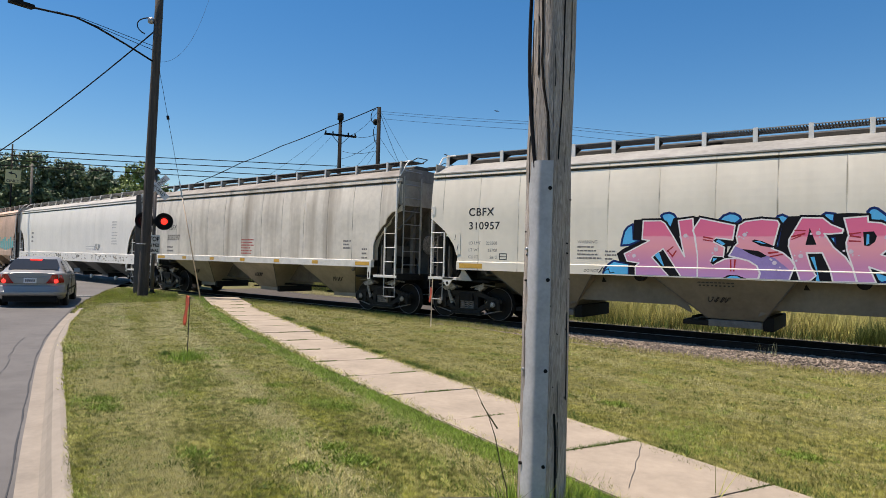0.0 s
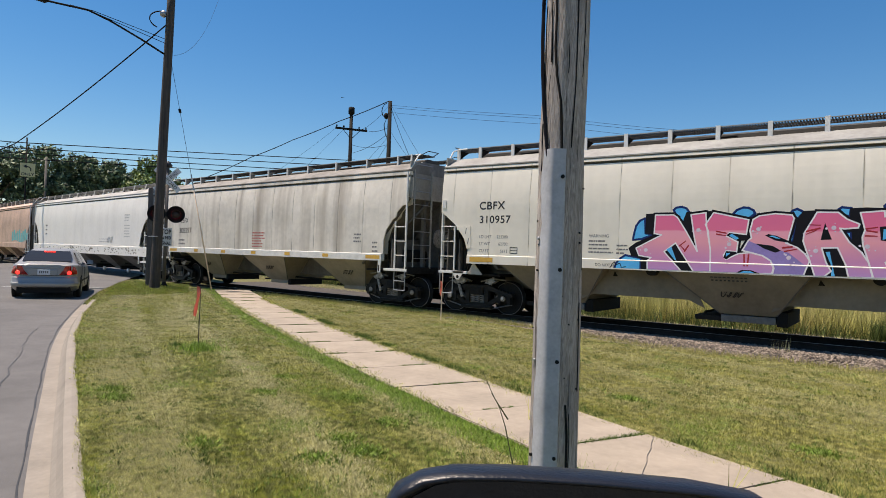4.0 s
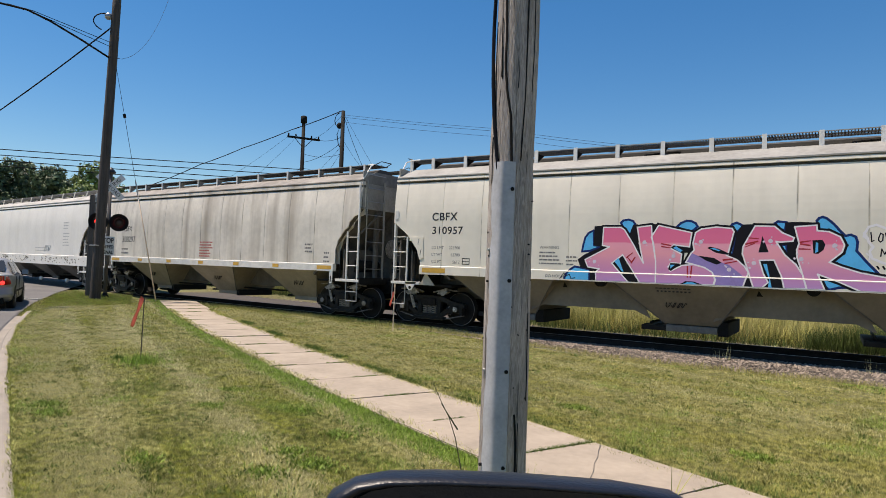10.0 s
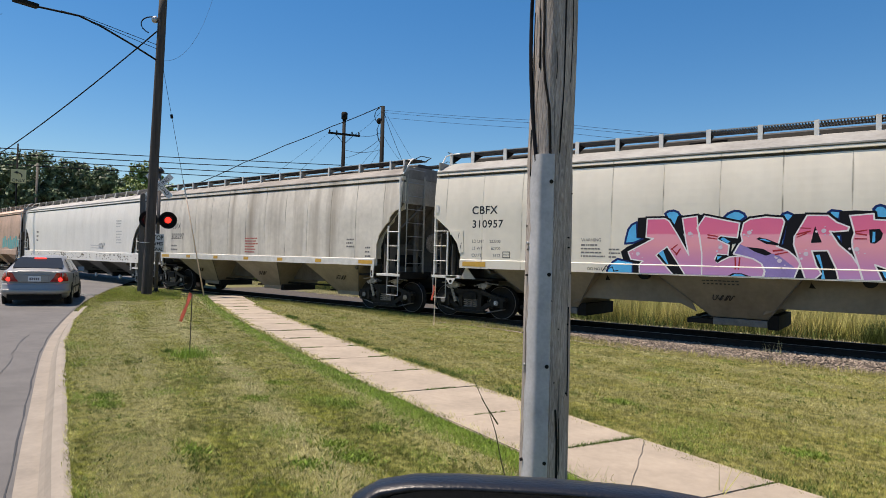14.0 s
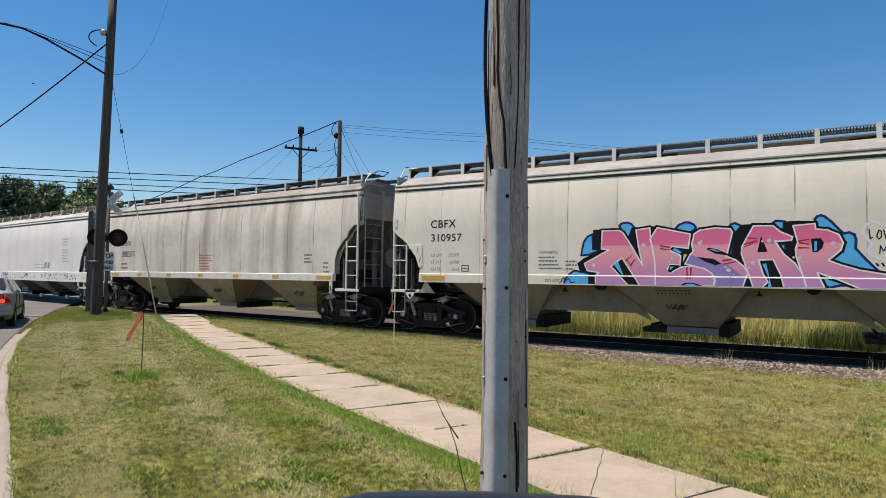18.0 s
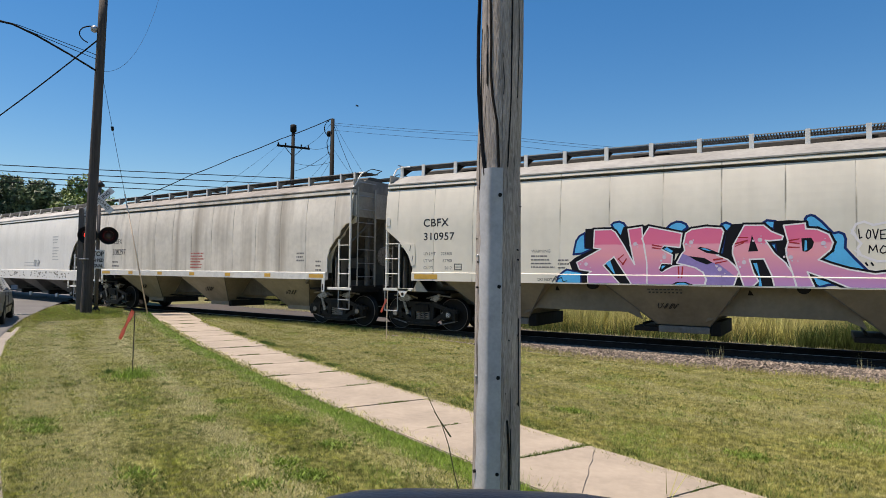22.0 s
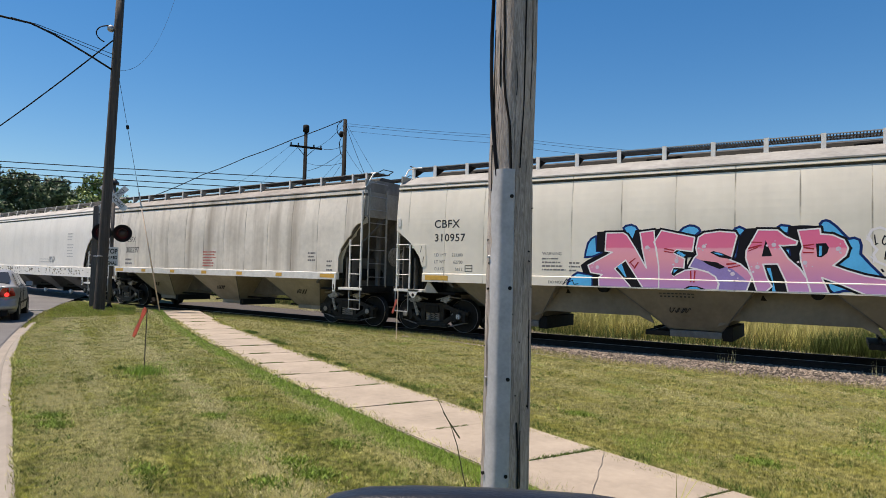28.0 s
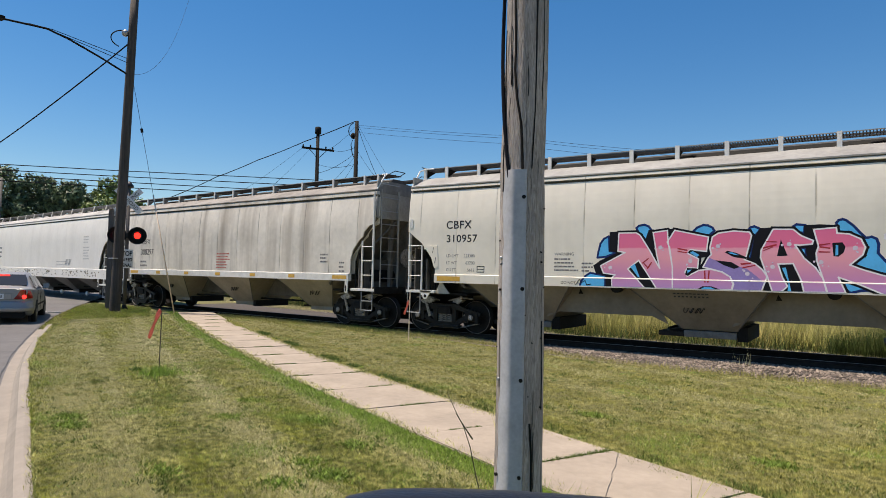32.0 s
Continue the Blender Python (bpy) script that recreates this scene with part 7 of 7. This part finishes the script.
    bm = B(); prism(bm, [(u, v) for u, v in scaled(0.6)], "y", -0.001, 0.003); part("mirror_glass", bm, mat("mirror glass", (0.9, 0.9, 0.9), 0.02, metal=1.0), e)
    bm = B(); tube(bm, [(-0.02, 0.05, -0.15), (-0.10, 0.03, -0.22), (-0.20, -0.06, -0.28), (-0.28, -0.12, -0.30)], 0.03, 10); part("arm", bm, M["plasticblack"], e)
    d = thing("parked_vehicle", -0.02, -0.04, 0, 156.5, "dark side of the viewer's parked vehicle", "vehicle")
    bm = B(); box(bm, -0.75, 0.62, -0.09, -0.03, 0.30, 1.18, 0.03); part("door_skin", bm, M["plasticblack"], d)
    w = new("front_wheel"); w.parent = d; w.location = (1.1, 0.05, 0.25)
    bm = B(); lathe(bm, [(0.20, -0.11), (0.36, -0.115), (0.38, -0.08), (0.38, 0.08), (0.36, 0.115), (0.20, 0.11)], "y", 24); part("tyre", bm, M["rubber"], w)
    bm = B(); box(bm, 0.5, 1.5, 0.0, 0.2, 0.45, 1.0, 0.05); part("wing", bm, M["plasticblack"], d)
build_mirror()

# ---- bird ----
def build_bird():
    e = thing("bird", -20, 30, 14, 0, "small dark bird gliding in the sky", "bird"); q = 0.6
    bm = B(); lathe(bm, [(0.01 * q, -0.16 * q), (0.05 * q, -0.06 * q), (0.055 * q, 0.04 * q), (0.03 * q, 0.13 * q), (0.01 * q, 0.17 * q)], "x", 10); part("body", bm, M["steel"], e)
    for s in (-1, 1):
        bm = B(); prism(bm, [(0.06 * q, 0.0), (0.10 * q, s * 0.2 * q), (0.02 * q, s * 0.42 * q), (-0.04 * q, s * 0.4 * q), (-0.05 * q, 0.0)], "z", 0.0, 0.008); part("wing", bm, M["steel"], e)
    return e
bird = build_bird()

# ---- grass, stones and weeds ----
def lawn_ok(x, y):
    s = kerb_side(x, y); n = x * SWN.x + y * SWN.y; al = x * SWD.x + y * SWD.y
    return (s > 0.03) & ((n < sw_edge(al, -1) + 0.02) | (n > sw_edge(al, 1) - 0.02) | (al > 24.6)) & (y < track_y(x) - verge(x) - 0.10)
def blades(name, x, y, h, w, m, label, lean=0.55, seed=1, zoff=0.0):
    nr = np.random.RandomState(seed); k = len(x); z = ground_z(x, y) + zoff - 0.005
    a = nr.uniform(0, 2 * np.pi, k); t = nr.uniform(0, 2 * np.pi, k); l = h * nr.uniform(0.1, lean, k)
    p = np.stack([x, y, z], 1); u = np.stack([np.cos(a) * w, np.sin(a) * w, np.zeros(k)], 1)
    tip = p + np.stack([np.cos(t) * l, np.sin(t) * l, h], 1)
    v = np.stack([p - u, p + u, tip], 1).reshape(-1, 3)
    me = bpy.data.meshes.new(name); me.vertices.add(3 * k); me.vertices.foreach_set("co", v.ravel()); me.loops.add(3 * k); me.loops.foreach_set("vertex_index", np.arange(3 * k, dtype=np.int32))
    me.polygons.add(k); me.polygons.foreach_set("loop_start", np.arange(0, 3 * k, 3, dtype=np.int32)); me.polygons.foreach_set("loop_total", np.full(k, 3, dtype=np.int32))
    me.update(); me.validate(); me.materials.append(m)
    return tagged(new(name, me), label, "grass", kind="stuff")
def build_grass():
    nr = np.random.RandomState(11)
    n = 2300000
    d = np.where(nr.rand(n) < 0.82, 1.8 * np.exp(nr.uniform(0, 1, n) * math.log(34 / 1.8)), nr.uniform(2.0, 7.5, n)); az = np.radians(nr.uniform(-6, 78, n))
    x, y = -d * np.sin(az), d * np.cos(az)
    ok = lawn_ok(x, y); x, y, d = x[ok], y[ok], d[ok]
    gx, gy = np.arange(-36, 6, 0.15), np.arange(-4, 36, 0.15)
    def field(fn):
        """A smooth field, looked up from a grid."""
        tab = np.array([[fn(a, b) for b in gy] for a in gx]); u, v = (x - gx[0]) / 0.15, (y - gy[0]) / 0.15
        i0, j0 = np.clip(u.astype(int), 0, len(gx) - 2), np.clip(v.astype(int), 0, len(gy) - 2); fu, fv = u - i0, v - j0
        return tab[i0, j0] * (1 - fu) * (1 - fv) + tab[i0 + 1, j0] * fu * (1 - fv) + tab[i0, j0 + 1] * (1 - fu) * fv + tab[i0 + 1, j0 + 1] * fu * fv
    patch = field(lambda a, b: noise.noise(Vector((a * 0.9, b * 0.9, 3))))
    nn = x * SWN.x + y * SWN.y; al = x * SWD.x + y * SWD.y; e0 = sw_edge(al, -1)
    lush = (nn < e0 + 0.03) & (nn > e0 - 0.32 + 0.3 * patch)
    blot = field(lambda a, b: noise.noise(Vector((a * 2.3, b * 2.3, 11))))
    h = nr.uniform(0.015, 0.033, len(x)) * (1 + 0.35 * patch); w = 0.0016 * np.maximum(1, d / 3.6) * nr.uniform(0.7, 1.4, len(x))
    g = (lush & (nr.rand(len(x)) < 0.30 + 0.65 * (nn - e0 + 0.34) / 0.34)) | ((patch + 0.6 * blot > 0.18) & (nr.rand(len(x)) < 1.0 * (patch + 0.6 * blot - 0.18)))
    stripe = field(lambda a, b: noise.noise(Vector(((a * SWN.x + b * SWN.y) * 1.7, (a * SWD.x + b * SWD.y) * 0.16, 7))))
    dry = (~g) & (nr.rand(len(x)) < np.clip(0.15 + 0.6 * stripe + 0.60 * np.sin(nn * 5.2 + 1.6 * stripe) + 0.3 * blot, 0.01, 0.85) * np.where(nn > e0 + 0.6, 0.45, 1.0))
    blades("dry_grass", x[dry], y[dry], h[dry] * 0.8, w[dry] * 1.1, M["straw"], "dry straw coloured streaks in the mown lawn", 1.5, 31)
    g2 = g | dry
    for mm, q, lb in (("blade", ~g2 & (nn < e0 + 0.6), "short mown lawn grass, dry yellow green"), ("fieldblade", ~g2 & (nn >= e0 + 0.6), "short mown olive grass between sidewalk and railway")):
        blades("lawn_grass", x[q], y[q], h[q], w[q], M[mm], lb, 1.15, 1)
    blades("lush_grass", x[g], y[g], h[g] * np.where(lush[g], 1.45, 0.95), w[g] * 1.2, M["bladegreen"], "brighter green grass along the sidewalk edge", 0.9, 2)
    c = 1700; cd = 2.2 * np.exp(nr.uniform(0, 1, c) * math.log(9)); ca = np.radians(nr.uniform(-4, 76, c)); k = 26
    px = (np.repeat(-cd * np.sin(ca), k) + nr.normal(0, 0.045, c * k)); py = (np.repeat(cd * np.cos(ca), k) + nr.normal(0, 0.055, c * k)); ok = lawn_ok(px, py)
    blades("lawn_weeds", px[ok], py[ok], nr.uniform(0.02, 0.04, ok.sum()), nr.uniform(0.005, 0.010, ok.sum()), M["weed"], "dark broadleaf weeds scattered in the lawn", 1.6, 21)
    k = 420000; px, py = nr.uniform(-40, 14, k), nr.uniform(-6, 15, k); dd = np.hypot(px, py); aa = np.degrees(np.arctan2(-px, py)); ok = lawn_ok(px, py) & ((aa < -5) | (aa > 76) | (dd > 32) | (dd < 2.0)); px, py = px[ok], py[ok]
    blades("outer_lawn", px, py, nr.uniform(0.02, 0.055, len(px)), nr.uniform(0.004, 0.009, len(px)), M["blade"], "short mown lawn grass round the place", 1.3, 61)
    # rank grass round the lamp pole, out to the kerb's end
    k = 60000; px, py = nr.uniform(-29.0, -20.2, k), nr.uniform(10.0, 15.4, k); sd = kerb_side(px, py); nb = px * SWN.x + py * SWN.y
    ab = px * SWD.x + py * SWD.y; ok = (sd > 0.03) & (py < track_y(px) - 1.75) & (sd < 2.6) & ((nb < sw_edge(ab, -1)) | (nb > sw_edge(ab, 1)) | (ab > 24.6)); px, py = px[ok], py[ok]
    wild = np.exp(-((px + 24.2) / 1.8) ** 2)
    sel = nr.rand(len(px)) < 0.72
    for q, mm, lb in ((sel, "blade", "short dry grass at the crossing corner"), (~sel, "bladegreen", "rank green grass round the lamp pole")):
        blades("corner_grass", px[q], py[q], nr.uniform(0.03, 0.06, q.sum()) + 0.10 * wild[q] * nr.uniform(0, 1, q.sum()), np.full(q.sum(), 0.007), M[mm], lb, 0.7, 51, 0.0)
    k = 900; a = nr.uniform(0, 6.28, k); r = 0.16 + np.abs(nr.normal(0, 0.10, k)); px, py = -1.83 + r * np.cos(a), 3.67 + r * np.sin(a); ok = lawn_ok(px, py)
    blades("pole_weeds", px[ok], py[ok], nr.uniform(0.06, 0.30, ok.sum()), np.full(ok.sum(), 0.004), M["bladegreen"], "weeds and long grass round the pole foot", 0.7, 3)
    k = 700; r = np.abs(nr.normal(0, 0.22, k)); px, py = -8.92 + r * np.cos(nr.uniform(0, 6.28, k)), 5.72 + r * np.sin(nr.uniform(0, 6.28, k))
    blades("stake_tuft", px, py, nr.uniform(0.05, 0.16, k), np.full(k, 0.006), M["bladegreen"], "green tuft of grass round the stake", 0.8, 4)
    for i, (fx, fy) in enumerate(((-6.3, 5.27), (-5.78, 4.54), (-4.89, 4.99), (-3.93, 4.51), (-3.87, 3.86), (-3.51, 3.74), (-3.67, 3.37), (-7.07, 3.5), (-6.7, 3.32), (-4.63, 3.01), (-2.6, 7.2), (-0.6, 6.3))):
        k = 260 + 120 * (i % 3); blades("clover_patch", fx + nr.normal(0, 0.10, k), fy + nr.normal(0, 0.07, k), nr.uniform(0.02, 0.045, k), nr.uniform(0.008, 0.015, k), M["clover"], "dark green clover patch in the mown lawn", 1.5, 70 + i)
    k = 90; blades("lone_weed", nr.normal(-9.55, 0.05, k), nr.normal(5.74, 0.05, k), nr.uniform(0.03, 0.09, k), np.full(k, 0.012), M["weed"], "dark leafy weed standing alone in the lawn", 1.2, 41)
    k = 14000; px = nr.uniform(-20, 4, k); py = track_y(px) - verge(px) - 0.08 + nr.normal(0, 0.16, k)
    blades("verge_grass", px, py, nr.uniform(0.05, 0.18, k), np.full(k, 0.007), M["fieldblade"], "ragged grass at the ballast edge", 0.8, 5, -0.02)
    k = 2600; px = np.concatenate([nr.normal(-12.4, 0.9, k - 900), nr.uniform(-16, -8, 900)]); py = track_y(px) - verge(px) + 0.10 + nr.normal(0, 0.14, k)
    blades("track_weeds", px, py, nr.uniform(0.04, 0.19, k), np.full(k, 0.008), M["weed"], "green weeds beside the track", 0.6, 6, -0.02)
    def far(px): return np.interp(px, [-13, -8], [3.6, 0.0])      # the cinder bed is wider towards the crossing
    k = 120000; px = nr.uniform(-34, 10, k); py = track_y(px) + 3.4 + 16 * nr.uniform(0, 1, k) ** 1.5 + far(px)
    blades("tall_grass", px, py, nr.uniform(0.45, 0.95, k), np.full(k, 0.009), M["tall"], "tall ripening grass beyond the railway", 0.6, 7)
    k = 42000; px = nr.uniform(-34, 10, k); py = track_y(px) + 1.3 + 2.6 * nr.uniform(0, 1, k) + far(px)
    blades("straw_verge", px, py, nr.uniform(0.03, 0.12, k), np.full(k, 0.008), M["straw"], "dry straw and low grass on the far ballast shoulder", 1.2, 18, 0.02)
    k = 70000; px = np.where(nr.rand(k) < 0.62, nr.uniform(-0.6, 10, k), nr.uniform(-34, 10, k)); py = track_y(px) + far(px) + 3.0 + 2.2 * nr.uniform(0, 1, k) ** 1.3
    blades("green_grass", px, py, nr.uniform(0.2, 0.72, k) * (1 + 0.25 * np.sin(px * 1.3)), np.full(k, 0.009), M["tallgreen"], "tall green grass at the edge of the railway", 0.6, 17)
    k = 60; px = nr.choice([-2.1, -1.95, 0.6], k) + nr.normal(0, 0.10, k); py = track_y(px) - 1.5 + nr.normal(0, 0.08, k)
    blades("track_stalks", px, py, nr.uniform(0.12, 0.42, k), np.full(k, 0.004), M["straw"], "dry weed stalks beside the rail", 0.5, 8, 0.05)
    for i, (fx, fy) in enumerate(((-2.97, 5.50), (-1.0, 4.75))):
        k = 5; blades("grass_stalk", fx + nr.normal(0, 0.02, k), fy + nr.normal(0, 0.02, k), nr.uniform(0.15, 0.42, k), np.full(k, 0.004), M["tall"], "dry grass stalk in a sidewalk joint", 0.8, 9 + i, 0.02)
    # grass that creeps over the slab edges and into the joints
    k = 16000; al2 = 24 * nr.uniform(0, 1, k) ** 1.3 - 3; side = nr.rand(k) < 0.5
    off = np.where(side, sw_edge(al2, -1), sw_edge(al2, 1)) + np.where(side, 1, -1) * np.abs(nr.normal(0, 0.045, k)) * (0.3 + np.abs(np.sin(al2 * 2.1)) + np.abs(np.sin(al2 * 7.3 + 1.0)))
    px, py = al2 * SWD.x + off * SWN.x, al2 * SWD.y + off * SWN.y
    blades("edge_grass", px, py, nr.uniform(0.02, 0.055, k), 0.003 * np.maximum(1, al2 / 5), M["blade"], "ragged grass creeping over the sidewalk edges", 1.6, 33, 0.012)
    k = 14000; jn = nr.randint(0, 16, k); al2 = jn * 1.31 + 2.98 + nr.normal(0, 0.010, k); t = nr.uniform(0, 1, k); keep = np.sin(jn * 5.1 + t * 9) > 0.15
    off = sw_edge(al2, -1) + 1.26 * t; px, py = (al2 * SWD.x + off * SWN.x)[keep], (al2 * SWD.y + off * SWN.y)[keep]
    blades("joint_grass", px, py, nr.uniform(0.012, 0.035, keep.sum()), 0.004 + 0.0004 * al2[keep], M["weed"], "dark grass growing in the slab joints", 1.5, 34, 0.012)
    # grass that hangs over the kerb
    k = 30000; i = nr.randint(0, len(kp), k); p = kp[i] + kd[i] * nr.uniform(-0.3, 0.3, k)[:, None] + kn[i] * (0.05 - np.abs(nr.normal(0, 0.026, k)) * (0.6 + 0.6 * np.sin(i * 0.9)))[:, None]; q = (p[:, 0] > -18.4) & (p[:, 0] < -1.5)
    blades("kerb_grass", p[q, 0], p[q, 1], nr.uniform(0.02, 0.05, q.sum()), 0.003 * np.maximum(1, np.hypot(p[q, 0], p[q, 1]) / 5), M["blade"], "ragged grass hanging over the kerb", 1.5, 35, 0.012)
    k = 90000; i = nr.randint(0, len(kp), k); off = nr.uniform(-0.15, 0.35, k) - np.abs(nr.normal(0, 0.04, k)); p = kp[i] + kd[i] * nr.uniform(-0.3, 0.3, k)[:, None] + kn[i] * off[:, None]; q = (p[:, 0] > -28.8) & (p[:, 0] < -18.0)
    ob = blades("verge_edge_grass", p[q, 0], p[q, 1], nr.uniform(0.05, 0.11, q.sum()), np.full(q.sum(), 0.009), M["blade"], "ragged grass running out onto the asphalt", 1.0, 37, -0.045)
    # weeds in one sidewalk joint and along the far edge
    k = 500; t = nr.uniform(0, 0.75, k); al2 = 4.29 + nr.normal(0, 0.018, k); off = sw_edge(al2, 1) - t
    blades("joint_weeds", al2 * SWD.x + off * SWN.x, al2 * SWD.y + off * SWN.y, nr.uniform(0.015, 0.045, k), np.full(k, 0.004), M["weed"], "weeds growing in a sidewalk joint", 1.2, 12, 0.02)
    k = 9000; al2 = nr.uniform(1.5, 17, k); q = np.sin(al2 * 2.3 + 1.0) + np.sin(al2 * 5.1) > 0.1; al2 = al2[q]; off = sw_edge(al2, 1) + 0.03 + np.abs(nr.normal(0, 0.09, len(al2)))
    blades("edge_weeds", al2 * SWD.x + off * SWN.x, al2 * SWD.y + off * SWN.y, nr.uniform(0.03, 0.075, len(al2)), 0.004 * np.maximum(1, al2 / 6), M["weed"], "dark weeds along the sidewalk edge", 1.1, 36)
build_grass()

def build_stalk():
    """A tall dry grass stalk with a bent head, rooted by the near pole's foot."""
    e = thing("grass_stalk", -1.87, 3.36, 0, 0, "tall bent dry grass stalk beside the pole", "weed")
    bm = B(); tube(bm, [(0, 0, -0.02), (-0.03, -0.02, 0.27), (-0.06, -0.04, 0.39), (-0.095, -0.058, 0.57), (-0.13, -0.08, 0.69), (-0.18, -0.11, 0.80), (-0.22, -0.135, 0.90)], 0.0045, 6, r1=0.0015); part("stem", bm, M["stalk"], e)
    bm = B(); tube(bm, [(-0.085, -0.05, 0.62), (-0.14, -0.09, 0.72), (-0.175, -0.105, 0.775)], 0.006, 6, r1=0.002); part("seed_head", bm, M["stalk"], e)
    for k, (dx, dy, h) in enumerate(((-0.26, -0.06, 0.36), (-0.20, 0.10, 0.28), (0.16, -0.05, 0.30), (-0.32, 0.02, 0.22))):
        bm = B(); tube(bm, [(0.01 * k, 0, -0.02), (dx * 0.4, dy * 0.4, h * 0.7), (dx, dy, h)], 0.004, 5, r1=0.001); part("leaf_blade", bm, M["stalk"], e)
build_stalk()

def build_stones():
    nr = np.random.RandomState(5); k = 22000
    x = nr.uniform(-16, 5, k); o = -(0.85 + 2.05 * nr.uniform(0, 1, k) ** 0.9); keep = (x > -7.5 + nr.normal(0, 1.5, k)) | (-o < verge(x) + 0.1); x, o = x[keep], o[keep]; k = len(x); y = track_y(x) + o
    z = np.interp(-o, [0.85, 1.35, 1.75, 2.35, 3.0], [-0.15, -0.13, -0.15, -0.25, -0.40]); z = np.maximum(z, ground_z(x, y)) + 0.008
    s = nr.uniform(0.012, 0.034, k)
    base = np.array([(1, 0, 0), (-1, 0, 0), (0, 1, 0), (0, -1, 0), (0, 0, 1), (0, 0, -1)], float)
    v = base[None] * nr.uniform(0.6, 1.2, (k, 6, 1)) + nr.normal(0, 0.22, (k, 6, 3)); v = v * s[:, None, None] * np.array([1.2, 1.2, 0.8]) + np.stack([x, y, z], 1)[:, None]
    f = np.array([(0, 2, 4), (2, 1, 4), (1, 3, 4), (3, 0, 4), (2, 0, 5), (1, 2, 5), (3, 1, 5), (0, 3, 5)])
    F = (f[None] + 6 * np.arange(k)[:, None, None]).reshape(-1, 3)
    tagged(new("ballast_stones", raw_mesh("ballast_stones", v.reshape(-1, 3).tolist(), F.tolist(), M["ballast"])), "grey brown crushed ballast stones beside the rails", "ballast", kind="stuff")
build_stones()

# ---- what moves ----
# which flasher is lit from each time on: r, l or neither
FLASH = "0 r 0.35 - 0.95 r 1.55 l 2.16 r 2.75 - 3.35 r 3.95 - 4.5 r 5.1 - 6.2 l 6.75 r 7.25 l 7.75 - 8.45 l 8.95 r 9.6 l 10.2 - 10.8 l 11.25 r 11.8 l 12.2 r 12.75 - 13.2 r 14.25 - 14.9 r 15.5 l 16.1 - 16.3 l 16.75 r 17.3 - 18.5 l 19.3 r 19.7 l 20.3 r 20.75 l 21.3 r 21.75 l 22.5 - 23.5 r 24.25 l 24.75 r 25.3 - 25.9 l 26.5 r 26.9 - 27.2 r 27.75 - 28.5 l 29.25 r 29.75 l 30.25 - 30.7 r 31.18 l 31.66 r"
def motions():
    ev = FLASH.split(); ev = [(float(a), b) for a, b in zip(ev[::2], ev[1::2])]
    for o, who in zip(signal_lenses, "lr"):
        def at(deg): return Matrix.Translation(o.location.copy()) @ Matrix.Rotation(radians(deg), 4, 'Z')
        home = Matrix.Translation((0, -0.05, 0))
        rows = []; ang = 0 if ev[0][1] == who else 180
        rows.append((0.0, home @ Matrix.Rotation(radians(ang), 4, 'Z')))
        for t, w in ev[1:]:
            want = 0 if w == who else 180
            if want == ang % 360: continue
            for k in range(4): rows.append((t - 0.12 + k / 30, home @ Matrix.Rotation(radians(ang + 60 * k), 4, 'Z')))
            ang += 180
        rows.append((32.0, home @ Matrix.Rotation(radians(ang), 4, 'Z')))
        walk(o, rows)
    # how far the limp flags swing out, in degrees, from each time on
    swing = [(0, 6), (3, 5), (6, 3), (7, 7), (8, 17), (9, 12), (10, 15), (11, 17), (12, 10), (14, 15), (17, 25), (18, 27), (19, 25), (20, 27), (21, 32), (22, 25), (24, 22), (25, 30), (28, 22), (30, 26), (32, 20)]
    for fl, z, ph, more, yaw in ((flag_a, 0.99, 0.0, 0, 237), (flag_b, 1.02, 1.3, -3, 217)):
        rows = []
        for k in range(65):
            t = k * 0.5; g = float(np.interp(t, [a for a, b in swing], [b for a, b in swing])) - 6 + more + 2.5 * math.sin(t * 5.1 + ph)
            rows.append((t, pose(0.015, 0, z) @ Matrix.Rotation(radians(yaw + 9 * math.sin(t * 1.9 + ph)), 4, 'Z') @ Matrix.Rotation(radians(-g), 4, 'Y')))
        walk(fl, rows)
    walk(bird, [(0.0, pose(-21.5, 36.2, 11.7, 0, 0, 170)), (3.5, pose(-60, 60, 22, 0, 10, 150)), (16.5, pose(-70, 20, 24, 0, 0, 100)), (19.0, pose(-33.6, 26.3, 10.8, 0, 5, 30)), (23.0, pose(-18.6, 32.4, 12.6, 0, -5, 20)), (25.5, pose(20, 60, 30, 0, 0, 10)), (32.0, pose(90, 120, 40, 0, 0, 0))])
motions()
